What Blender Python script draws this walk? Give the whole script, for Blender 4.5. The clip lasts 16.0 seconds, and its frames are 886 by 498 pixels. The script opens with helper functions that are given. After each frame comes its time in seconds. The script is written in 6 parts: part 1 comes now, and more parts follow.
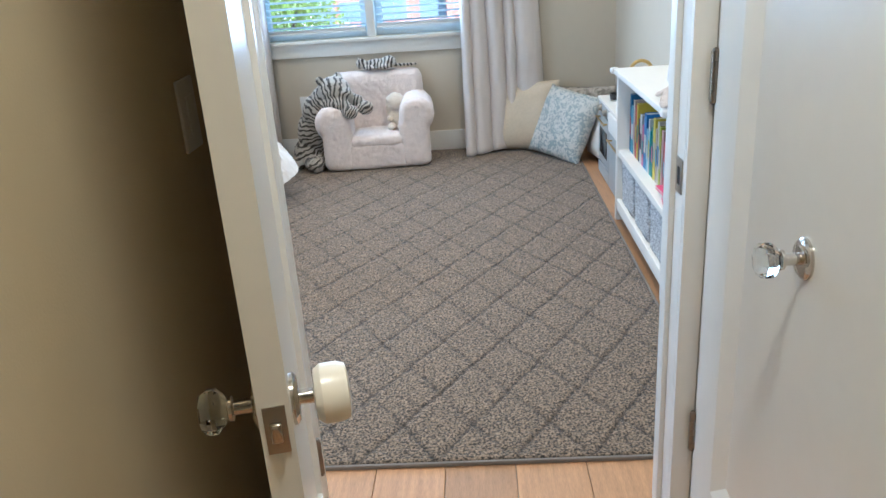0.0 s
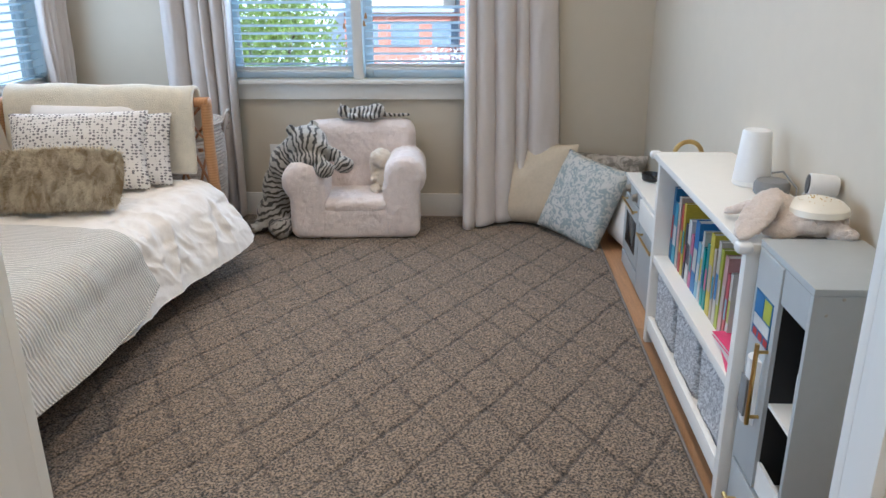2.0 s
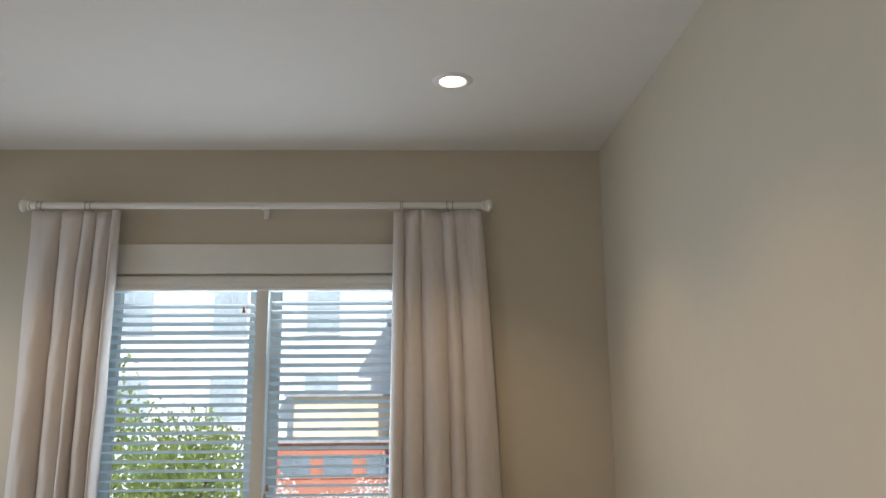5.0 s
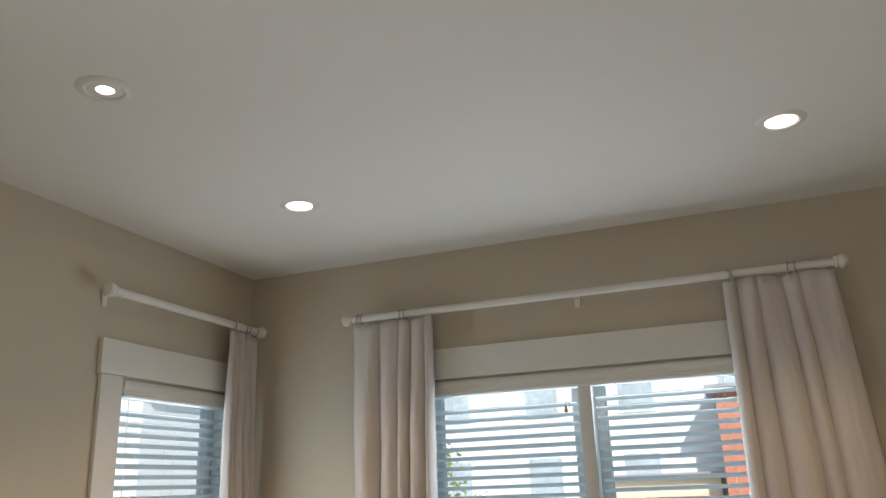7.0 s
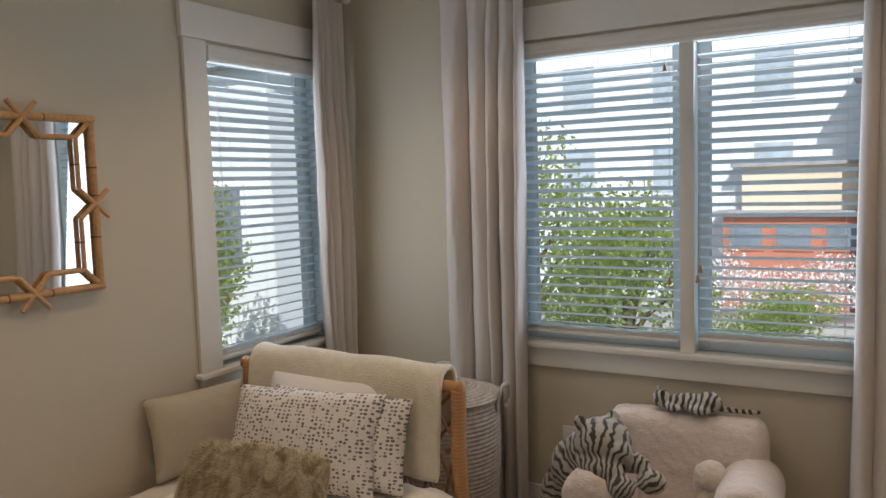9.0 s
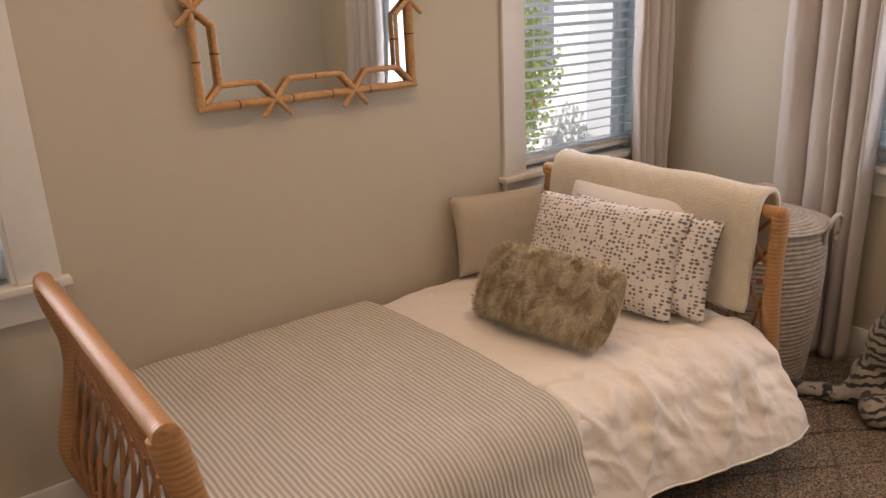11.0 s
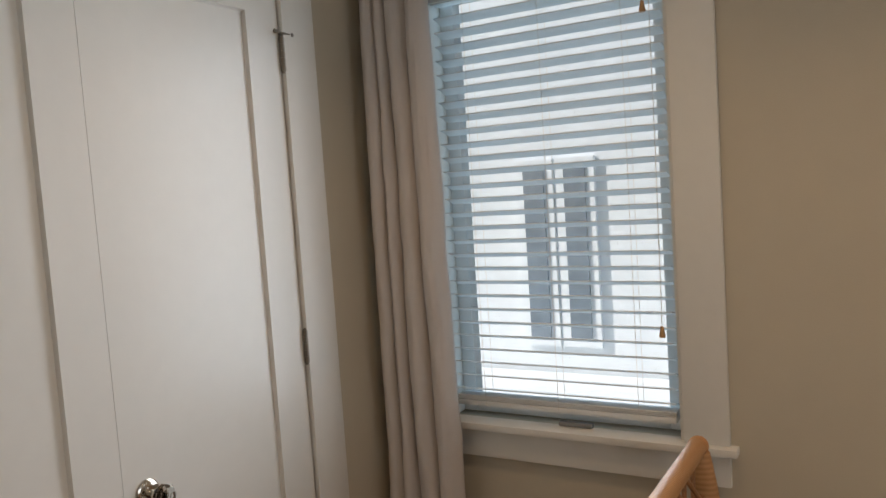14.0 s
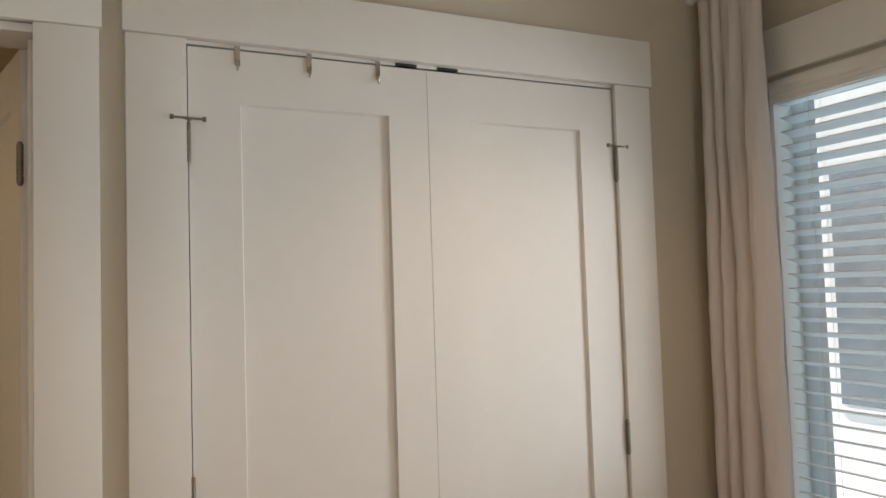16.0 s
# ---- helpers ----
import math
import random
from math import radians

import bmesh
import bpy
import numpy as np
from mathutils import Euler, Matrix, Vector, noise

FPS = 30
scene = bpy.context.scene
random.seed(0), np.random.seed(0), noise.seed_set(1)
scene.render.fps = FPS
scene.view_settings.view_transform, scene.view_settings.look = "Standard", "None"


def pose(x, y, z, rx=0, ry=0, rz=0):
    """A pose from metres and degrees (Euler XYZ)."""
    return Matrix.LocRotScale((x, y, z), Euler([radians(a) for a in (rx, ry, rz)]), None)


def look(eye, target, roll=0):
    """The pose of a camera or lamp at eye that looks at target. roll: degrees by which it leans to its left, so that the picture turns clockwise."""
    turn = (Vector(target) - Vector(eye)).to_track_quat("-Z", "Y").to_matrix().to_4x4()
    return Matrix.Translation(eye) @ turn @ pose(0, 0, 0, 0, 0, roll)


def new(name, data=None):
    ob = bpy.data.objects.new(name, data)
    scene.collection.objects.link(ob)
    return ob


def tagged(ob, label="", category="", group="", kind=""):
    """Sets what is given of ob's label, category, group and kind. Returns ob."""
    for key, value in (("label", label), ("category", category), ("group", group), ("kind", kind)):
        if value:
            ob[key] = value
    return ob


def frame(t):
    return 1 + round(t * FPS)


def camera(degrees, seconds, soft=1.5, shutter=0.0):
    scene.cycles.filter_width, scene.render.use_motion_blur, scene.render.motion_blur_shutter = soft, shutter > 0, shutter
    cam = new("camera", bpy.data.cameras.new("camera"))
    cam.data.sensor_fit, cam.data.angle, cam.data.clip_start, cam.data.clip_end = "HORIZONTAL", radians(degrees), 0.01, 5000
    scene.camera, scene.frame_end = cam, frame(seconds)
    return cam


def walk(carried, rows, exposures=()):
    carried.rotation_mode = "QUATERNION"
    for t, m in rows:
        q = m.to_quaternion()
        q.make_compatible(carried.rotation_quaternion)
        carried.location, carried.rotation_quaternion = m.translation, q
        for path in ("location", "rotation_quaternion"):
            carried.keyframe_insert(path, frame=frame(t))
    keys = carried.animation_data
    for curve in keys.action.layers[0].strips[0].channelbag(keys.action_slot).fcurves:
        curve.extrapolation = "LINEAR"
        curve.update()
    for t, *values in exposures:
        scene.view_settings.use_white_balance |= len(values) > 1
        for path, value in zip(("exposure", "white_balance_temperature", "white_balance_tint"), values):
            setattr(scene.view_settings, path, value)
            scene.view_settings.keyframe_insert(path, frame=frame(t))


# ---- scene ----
cam = camera(59.8, 16.0)
PATH = [
    (0, (0.124, -1.585, 1.316), (0.022, 0.276, 0.591), -4.0),
    (0.5, (0.148, -1.307, 1.321), (-0.019, 0.551, 0.6), -3.2),
    (1, (0.127, -1.065, 1.348), (-0.046, 0.8, 0.645), -3.6),
    (1.5, (0.125, -0.859, 1.343), (-0.002, 1.016, 0.658), -2.1),
    (2, (0.164, -0.661, 1.347), (0.061, 1.221, 0.678), -0.4),
    (2.5, (0.17, -0.568, 1.36), (0.122, 1.331, 0.733), 0.1),
    (3, (0.165, -0.412, 1.382), (0.283, 1.534, 0.934), 1.2),
    (3.5, (0.174, -0.255, 1.422), (0.423, 1.718, 1.214), 0.9),
    (4, (0.177, -0.135, 1.46), (0.419, 1.851, 1.495), 0.1),
    (4.2, (0.208, -0.077, 1.46), (0.4, 1.91, 1.584), -0.0),
    (6.3, (0.096, 0.273, 1.632), (-0.131, 2.172, 2.218), -3.1),
    (6.5, (0.073, 0.292, 1.628), (-0.272, 2.167, 2.231), -3.2),
    (7, (0.081, 0.388, 1.637), (-0.588, 2.178, 2.228), -2.2),
    (7.5, (0.123, 0.487, 1.628), (-0.77, 2.222, 2.069), -0.3),
    (8, (0.174, 0.576, 1.58), (-0.808, 2.308, 1.77), 0.2),
    (8.2, (0.182, 0.601, 1.559), (-0.81, 2.335, 1.666), -0.1),
    (10.3, (0.07, 0.569, 1.488), (-1.154, 2.059, 0.958), -2.6),
    (10.5, (0.048, 0.588, 1.48), (-1.264, 1.987, 0.913), -3.0),
    (11, (0.086, 0.703, 1.477), (-1.451, 1.823, 0.857), -2.7),
    (11.5, (0.092, 0.791, 1.478), (-1.65, 1.532, 0.834), -3.1),
    (12, (0.015, 0.887, 1.49), (-1.864, 1.194, 0.879), -4.0),
    (12.5, (-0.071, 1.044, 1.443), (-2.006, 1.019, 0.937), -3.5),
    (13, (-0.154, 1.161, 1.477), (-2.078, 0.826, 1.046), -3.2),
    (13.5, (-0.221, 1.306, 1.502), (-2.079, 0.635, 1.193), -3.5),
    (14, (-0.206, 1.409, 1.483), (-1.929, 0.406, 1.327), -3.8),
    (14.5, (-0.169, 1.556, 1.479), (-1.671, 0.237, 1.414), -4.6),
    (15, (-0.176, 1.645, 1.518), (-1.484, 0.131, 1.509), -5.2),
    (15.5, (-0.282, 1.739, 1.523), (-1.359, 0.055, 1.584), -3.5),
    (16, (-0.372, 1.82, 1.516), (-1.241, 0.021, 1.623), -1.8),
]
EXPOSURES = [(0, 1.38, 4800, 5), (1.5, 0.98, 5080, 9), (2.5, 0.90, 5130, 10), (3.5, 0.53, 5380, 10), (4.2, 0.29, 5880, 11),
             (6.5, 0.10, 6850, 14), (7, 0.08, 6650, 12), (8.2, -0.16, 6100, 10), (10.5, 0.09, 7500, 29), (11.5, 0.35, 6800, 23),
             (12.5, 0.37, 6300, 18), (14, -0.20, 7000, 17), (15.5, -0.16, 7450, 18), (16, 0.05, 7450, 18)]
walk(cam, [(t, look(eye, target, roll)) for t, eye, target, roll in PATH], EXPOSURES)

# ---- world, sun, exposure ----
world = bpy.data.worlds.new("sky")
scene.world = world
world.use_nodes = True
wn = world.node_tree.nodes
wl = world.node_tree.links
sky = wn.new("ShaderNodeTexSky")
sky.sky_type = 'NISHITA'
sky.sun_disc = False
sky.sun_elevation = radians(38)
sky.sun_rotation = radians(152)
wn["Background"].inputs["Strength"].default_value = 0.15
wl.new(sky.outputs[0], wn["Background"].inputs["Color"])

sun_data = bpy.data.lights.new("sun", 'SUN')
sun_data.energy = 5.0
sun_data.angle = radians(0.5)
sun_data.color = (1.0, 0.95, 0.87)
sun = new("sun", sun_data)
sun.matrix_world = look((30, -57, 50), (0, 0, 0))

# daylight that comes in through the three windows
def window_light(name, eye, target, w, h, watts, tint=(0.79, 0.905, 1.0), spread=180):
    ld = bpy.data.lights.new(name, 'AREA')
    ld.shape = 'RECTANGLE'
    ld.size, ld.size_y = w, h
    ld.energy = watts
    ld.color = tint
    ld.spread = radians(spread)
    ob = new(name, ld)
    ob.matrix_world = look(eye, target)
    return ob


window_light("daylight_north", (-0.56, 3.690, 1.45), (-0.56, 2.0, 1.62), 1.22, 1.22, 11.0)
window_light("daylight_west_1", (-2.214, 3.11, 1.44), (-1.0, 3.11, 1.54), 0.52, 1.24, 5.2)
window_light("daylight_west_2", (-2.222, 0.64, 1.44), (-1.0, 0.64, 1.44), 0.50, 1.26, 8.2, spread=125)
# the same sky as it reaches the slats from the glass side
window_light("slat_light_north", (-0.56, 3.782, 1.45), (-0.56, 2.0, 1.45), 1.40, 1.24, 3.4, (0.42, 0.74, 1.0))
window_light("slat_light_west_1", (-2.302, 3.18, 1.44), (-1.0, 3.18, 1.44), 0.66, 1.26, 1.3, (0.42, 0.74, 1.0))
window_light("slat_light_west_2", (-2.302, 0.57, 1.44), (-1.0, 0.57, 1.44), 0.66, 1.26, 2.1, (0.42, 0.74, 1.0))

# ---- materials ----
MATS = {}


def material(name, color, rough=0.6, metal=0.0, var=0.06, scale=6.0, bump=0.0, bump_scale=120.0, stretch=(1, 1, 1), spec=0.5,
             trans=0.0, coat=0.0, sheen=0.0):
    """A principled material with two scales of colour variation and a fine relief, in metres."""
    m = bpy.data.materials.new(name)
    m.use_nodes = True
    nt = m.node_tree
    N, L = nt.nodes, nt.links
    b = N["Principled BSDF"]
    b.inputs["Roughness"].default_value = rough
    b.inputs["Metallic"].default_value = metal
    b.inputs["Specular IOR Level"].default_value = spec
    b.inputs["Transmission Weight"].default_value = trans
    b.inputs["Coat Weight"].default_value = coat
    b.inputs["Sheen Weight"].default_value = sheen
    tc = N.new("ShaderNodeTexCoord")
    mp = N.new("ShaderNodeMapping")
    mp.inputs["Scale"].default_value = stretch
    L.new(tc.outputs["Object"], mp.inputs["Vector"])
    n1 = N.new("ShaderNodeTexNoise")
    n1.inputs["Scale"].default_value = scale
    n1.inputs["Detail"].default_value = 4
    n2 = N.new("ShaderNodeTexNoise")
    n2.inputs["Scale"].default_value = scale * 9
    n2.inputs["Detail"].default_value = 3
    L.new(mp.outputs[0], n1.inputs["Vector"])
    L.new(mp.outputs[0], n2.inputs["Vector"])
    mix = N.new("ShaderNodeMath")
    mix.operation = 'ADD'
    L.new(n1.outputs["Fac"], mix.inputs[0])
    L.new(n2.outputs["Fac"], mix.inputs[1])
    ramp = N.new("ShaderNodeMapRange")
    ramp.inputs["From Min"].default_value = 0.7
    ramp.inputs["From Max"].default_value = 1.3
    ramp.inputs["To Min"].default_value = 1 - var
    ramp.inputs["To Max"].default_value = 1 + var
    L.new(mix.outputs[0], ramp.inputs["Value"])
    info = N.new("ShaderNodeObjectInfo")
    sc = N.new("ShaderNodeVectorMath")
    sc.operation = 'SCALE'
    sc.inputs[0].default_value = color[:3]
    L.new(ramp.outputs[0], sc.inputs["Scale"])
    L.new(sc.outputs[0], b.inputs["Base Color"])
    rr = N.new("ShaderNodeMapRange")
    rr.inputs["To Min"].default_value = max(0.0, rough - 0.06)
    rr.inputs["To Max"].default_value = min(1.0, rough + 0.06)
    L.new(n1.outputs["Fac"], rr.inputs["Value"])
    if trans == 0:
        L.new(rr.outputs[0], b.inputs["Roughness"])
    if bump > 0:
        n3 = N.new("ShaderNodeTexNoise")
        n3.inputs["Scale"].default_value = bump_scale
        n3.inputs["Detail"].default_value = 3
        L.new(mp.outputs[0], n3.inputs["Vector"])
        bp = N.new("ShaderNodeBump")
        bp.inputs["Strength"].default_value = min(1.0, bump)
        bp.inputs["Distance"].default_value = 0.004
        L.new(n3.outputs["Fac"], bp.inputs["Height"])
        L.new(bp.outputs[0], b.inputs["Normal"])
    MATS[name] = m
    return m


def nodes_of(m):
    return m.node_tree.nodes, m.node_tree.links, m.node_tree.nodes["Principled BSDF"]


def colour_mix(m, fac, a, b):
    """Base colour of m between a and b by the socket fac."""
    N, L, P = nodes_of(m)
    mx = N.new("ShaderNodeMix")
    mx.data_type = 'RGBA'
    mx.inputs["A"].default_value = (*a, 1)
    mx.inputs["B"].default_value = (*b, 1)
    L.new(fac, mx.inputs["Factor"])
    L.new(mx.outputs["Result"], P.inputs["Base Color"])
    return mx


def thin_leaf(m, tint, amount):
    """Lets part of the light through a thin surface."""
    N, L, P = nodes_of(m)
    tr = N.new("ShaderNodeBsdfTranslucent")
    tr.inputs["Color"].default_value = (*tint, 1)
    mx = N.new("ShaderNodeMixShader")
    mx.inputs["Fac"].default_value = amount
    L.new(P.outputs[0], mx.inputs[1])
    L.new(tr.outputs[0], mx.inputs[2])
    L.new(mx.outputs[0], N["Material Output"].inputs["Surface"])


wall_paint = material("wall_paint", (0.57, 0.51, 0.405), 0.75, var=0.015, scale=1.5, bump=0.10, bump_scale=260)
hall_paint = material("hall_paint", (0.60, 0.515, 0.35), 0.75, var=0.02, scale=1.5, bump=0.10, bump_scale=260)
ceil_paint = material("ceiling_paint", (0.78, 0.76, 0.72), 0.85, var=0.012, scale=1.2, bump=0.08, bump_scale=220)
trim_paint = material("trim_paint", (0.78, 0.76, 0.71), 0.38, var=0.015, scale=3, bump=0.03, bump_scale=60)
door_paint = material("door_paint", (0.78, 0.76, 0.71), 0.33, var=0.015, scale=2.5, bump=0.03, bump_scale=50)
vinyl = material("white_vinyl", (0.78, 0.80, 0.80), 0.4, var=0.01)
slat_white = material("slat_white", (0.78, 0.79, 0.78), 0.42, var=0.015)
cord_white = material("cord_white", (0.72, 0.71, 0.67), 0.8)
steel = material("brushed_nickel", (0.42, 0.39, 0.34), 0.32, 1.0, var=0.05)
ring_white = material("ring_white", (0.36, 0.34, 0.31), 0.4, var=0.03)
hinge_steel = material("hinge_steel", (0.26, 0.23, 0.19), 0.38, 1.0, var=0.08)
chrome = material("polished_nickel", (0.62, 0.58, 0.52), 0.12, 1.0, var=0.02)
brass = material("brass", (0.60, 0.42, 0.16), 0.3, 1.0, var=0.05)
# near-black that paints shade into holes, the closet head gap and the fridge bay
shade_black = material("shade_black", (0.02, 0.02, 0.02), 0.9)
white_plastic = material("white_plastic", (0.75, 0.74, 0.72), 0.35, var=0.01)
cream_plastic = material("cream_plastic", (0.80, 0.74, 0.62), 0.3, var=0.01)
grey_plastic = material("grey_fabric", (0.22, 0.22, 0.22), 0.8, bump=0.3, bump_scale=600)
black_plastic = material("black_plastic", (0.02, 0.02, 0.02), 0.35)
clear_glass = material("clear_glass", (0.92, 0.975, 1.0), 0.0, var=0, trans=1.0)
furniture_white = material("furniture_white", (0.80, 0.78, 0.73), 0.42, var=0.015, scale=4)
grey_lacquer = material("grey_lacquer", (0.42, 0.44, 0.44), 0.45, var=0.02, scale=4)
dark_glass = material("dark_window", (0.03, 0.03, 0.035), 0.12)
rattan = material("rattan", (0.50, 0.25, 0.10), 0.45, var=0.28, scale=14, bump=0.35, bump_scale=90, stretch=(1, 1, 1))
bamboo = material("bamboo", (0.52, 0.29, 0.12), 0.4, var=0.25, scale=10, bump=0.2, bump_scale=70)
node_dark = material("bamboo_node", (0.16, 0.07, 0.03), 0.6)
curtain_cloth = material("curtain_cloth", (0.70, 0.64, 0.60), 0.9, var=0.02, scale=5, bump=0.35, bump_scale=30, sheen=0.2)
# thin cotton lets some daylight through
thin_leaf(curtain_cloth, (0.74, 0.69, 0.65), 0.15)
# cane wound round a rail that runs along x
rattan_wound = material("rattan_wound", (0.46, 0.24, 0.10), 0.5, var=0.2, scale=14)
VN, VL, VP = nodes_of(rattan_wound)
vtc = VN.new("ShaderNodeTexCoord")
vwv = VN.new("ShaderNodeTexWave")
vwv.inputs["Scale"].default_value = 42
vwv.inputs["Distortion"].default_value = 0.6
VL.new(vtc.outputs["Object"], vwv.inputs["Vector"])
vbp = VN.new("ShaderNodeBump")
vbp.inputs["Distance"].default_value = 0.004
vbp.inputs["Strength"].default_value = 0.35
VL.new(vwv.outputs["Fac"], vbp.inputs["Height"])
VL.new(vbp.outputs[0], VP.inputs["Normal"])
colour_mix(rattan_wound, vwv.outputs["Fac"], (0.44, 0.215, 0.085), (0.56, 0.30, 0.13))
cane_dark = material("bent_cane", (0.33, 0.145, 0.055), 0.45, var=0.3, scale=18, bump=0.25, bump_scale=90)
# cane wound round an upright post
rattan_post = material("rattan_post", (0.46, 0.24, 0.10), 0.5, var=0.2, scale=14)
TN, TL, TP = nodes_of(rattan_post)
ttc = TN.new("ShaderNodeTexCoord")
twv = TN.new("ShaderNodeTexWave")
twv.bands_direction = 'Z'
twv.inputs["Scale"].default_value = 24
twv.inputs["Distortion"].default_value = 1.2
TL.new(ttc.outputs["Object"], twv.inputs["Vector"])
tbp = TN.new("ShaderNodeBump")
tbp.inputs["Distance"].default_value = 0.003
tbp.inputs["Strength"].default_value = 0.3
TL.new(twv.outputs["Fac"], tbp.inputs["Height"])
TL.new(tbp.outputs[0], TP.inputs["Normal"])
colour_mix(rattan_post, twv.outputs["Fac"], (0.43, 0.215, 0.085), (0.52, 0.28, 0.12))
duvet_cloth = material("duvet_cloth", (0.80, 0.76, 0.71), 0.9, var=0.02, scale=5, bump=0.9, bump_scale=28, sheen=0.15)
# creases of crumpled cotton
DN, DL, DP = nodes_of(duvet_cloth)
dtc = DN.new("ShaderNodeTexCoord")
dns = DN.new("ShaderNodeTexNoise")
dns.noise_type = 'RIDGED_MULTIFRACTAL'
dns.inputs["Scale"].default_value = 7.0
dns.inputs["Detail"].default_value = 5
dns.inputs["Distortion"].default_value = 1.4
DL.new(dtc.outputs["Object"], dns.inputs["Vector"])
dbp = DN.new("ShaderNodeBump")
dbp.inputs["Strength"].default_value = 0.9
dbp.inputs["Distance"].default_value = 0.011
DL.new(dns.outputs["Fac"], dbp.inputs["Height"])
DL.new(DP.inputs["Normal"].links[0].from_socket, dbp.inputs["Normal"])
DL.new(dbp.outputs[0], DP.inputs["Normal"])
plush_pink = material("plush_pink", (0.78, 0.69, 0.65), 0.95, var=0.07, scale=18, bump=1.0, bump_scale=130, sheen=0.5)
plush_cream = material("plush_cream", (0.74, 0.66, 0.55), 0.95, var=0.05, scale=20, bump=0.9, bump_scale=240, sheen=0.4)
plush_fawn = material("plush_fawn", (0.64, 0.54, 0.46), 0.95, var=0.10, scale=26, bump=1.0, bump_scale=200, sheen=0.4)
sherpa = material("sherpa", (0.74, 0.68, 0.55), 0.95, var=0.08, scale=30, bump=1.0, bump_scale=170, sheen=0.4)
linen = material("linen", (0.58, 0.50, 0.38), 0.9, var=0.06, scale=8, bump=0.4, bump_scale=420)
linen_tan = material("linen_tan", (0.50, 0.44, 0.34), 0.9, var=0.05, scale=6, bump=0.35, bump_scale=420)
white_cotton = material("white_cotton", (0.80, 0.77, 0.74), 0.9, var=0.02, bump=0.2, bump_scale=500)
rope = material("cotton_rope", (0.46, 0.40, 0.34), 0.9, var=0.30, scale=46, bump=0.6, bump_scale=260)
foliage = material("foliage", (0.23, 0.31, 0.075), 0.6, var=0.5, scale=3)
thin_leaf(foliage, (0.55, 0.62, 0.15), 0.5)
bark = material("bark", (0.12, 0.08, 0.05), 0.9, var=0.3, scale=8, bump=0.5, bump_scale=30)
siding_white = material("white_siding", (0.80, 0.86, 0.90), 0.6, var=0.03, scale=1)
siding_blue = material("blue_siding", (0.26, 0.40, 0.52), 0.6, var=0.04, scale=1)
siding_red = material("red_siding", (0.50, 0.20, 0.13), 0.6, var=0.08, scale=1)
siding_tan = material("tan_siding", (0.76, 0.66, 0.50), 0.6, var=0.05, scale=1)
roof_grey = material("roof_grey", (0.34, 0.35, 0.37), 0.8, var=0.2, scale=3)
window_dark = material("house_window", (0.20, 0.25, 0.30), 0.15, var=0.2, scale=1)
# paler, bluer copy for far panes: washed-out daylight put into the colour
window_washed = material("washed_out_window", (0.42, 0.50, 0.56), 0.2, var=0.2, scale=1)
concrete = material("concrete", (0.40, 0.39, 0.37), 0.85, var=0.12, scale=0.6, bump=0.2, bump_scale=30)
grass_soil = material("grass_soil", (0.12, 0.14, 0.06), 0.9, var=0.4, scale=0.8)
fence_wood = material("fence_wood", (0.38, 0.20, 0.09), 0.8, var=0.2, scale=5)
blossom = material("white_blossom", (0.75, 0.72, 0.70), 0.8, var=0.1)

# the lit disc of a recessed lamp
lamp_glow = bpy.data.materials.new("lamp_glow")
lamp_glow.use_nodes = True
LN, LL, LP = nodes_of(lamp_glow)
LP.inputs["Emission Color"].default_value = (1.0, 0.78, 0.52, 1)
LP.inputs["Emission Strength"].default_value = 9.0

# oak planks: grain along y, tone by piece
oak = material("oak_plank", (0.42, 0.24, 0.12), 0.42, var=0.22, scale=5, bump=0.12, bump_scale=60, stretch=(14, 1, 14))
ON, OL, OP = nodes_of(oak)
oi = ON.new("ShaderNodeObjectInfo")
orr = ON.new("ShaderNodeMapRange")
orr.inputs["To Min"].default_value = 0.78
orr.inputs["To Max"].default_value = 1.2
OL.new(oi.outputs["Random"], orr.inputs["Value"])
osc = ON.new("ShaderNodeVectorMath")
osc.operation = 'SCALE'
OL.new(OP.inputs["Base Color"].links[0].from_socket, osc.inputs[0])
OL.new(orr.outputs[0], osc.inputs["Scale"])
OL.new(osc.outputs[0], OP.inputs["Base Color"])

# rug: mottled wool loops, darker sunk lines by the vertex colour-free height
rug_wool = material("rug_wool", (0.137, 0.101, 0.067), 0.95, var=0.22, scale=60, bump=1.0, bump_scale=150, sheen=0.2)
RN, RL, RP = nodes_of(rug_wool)
rgeo = RN.new("ShaderNodeNewGeometry")
rsep = RN.new("ShaderNodeSeparateXYZ")
RL.new(rgeo.outputs["Position"], rsep.inputs[0])
rline = RN.new("ShaderNodeMapRange")
rline.inputs["From Min"].default_value = 0.011
rline.inputs["From Max"].default_value = 0.0155
rline.inputs["To Min"].default_value = 0.34
rline.inputs["To Max"].default_value = 1.0
RL.new(rsep.outputs["Z"], rline.inputs["Value"])
rfl = RN.new("ShaderNodeTexNoise")
rfl.inputs["Scale"].default_value = 140
rfl.inputs["Detail"].default_value = 2
rfr = RN.new("ShaderNodeMapRange")
rfr.inputs["From Min"].default_value = 0.40
rfr.inputs["From Max"].default_value = 0.60
rfr.inputs["To Min"].default_value = 0.25
rfr.inputs["To Max"].default_value = 2.25
RL.new(rgeo.outputs["Position"], rfl.inputs["Vector"])
RL.new(rfl.outputs["Fac"], rfr.inputs["Value"])
rmul = RN.new("ShaderNodeMath")
rmul.operation = 'MULTIPLY'
RL.new(rline.outputs[0], rmul.inputs[0])
RL.new(rfr.outputs[0], rmul.inputs[1])
rsc = RN.new("ShaderNodeVectorMath")
rsc.operation = 'SCALE'
RL.new(RP.inputs["Base Color"].links[0].from_socket, rsc.inputs[0])
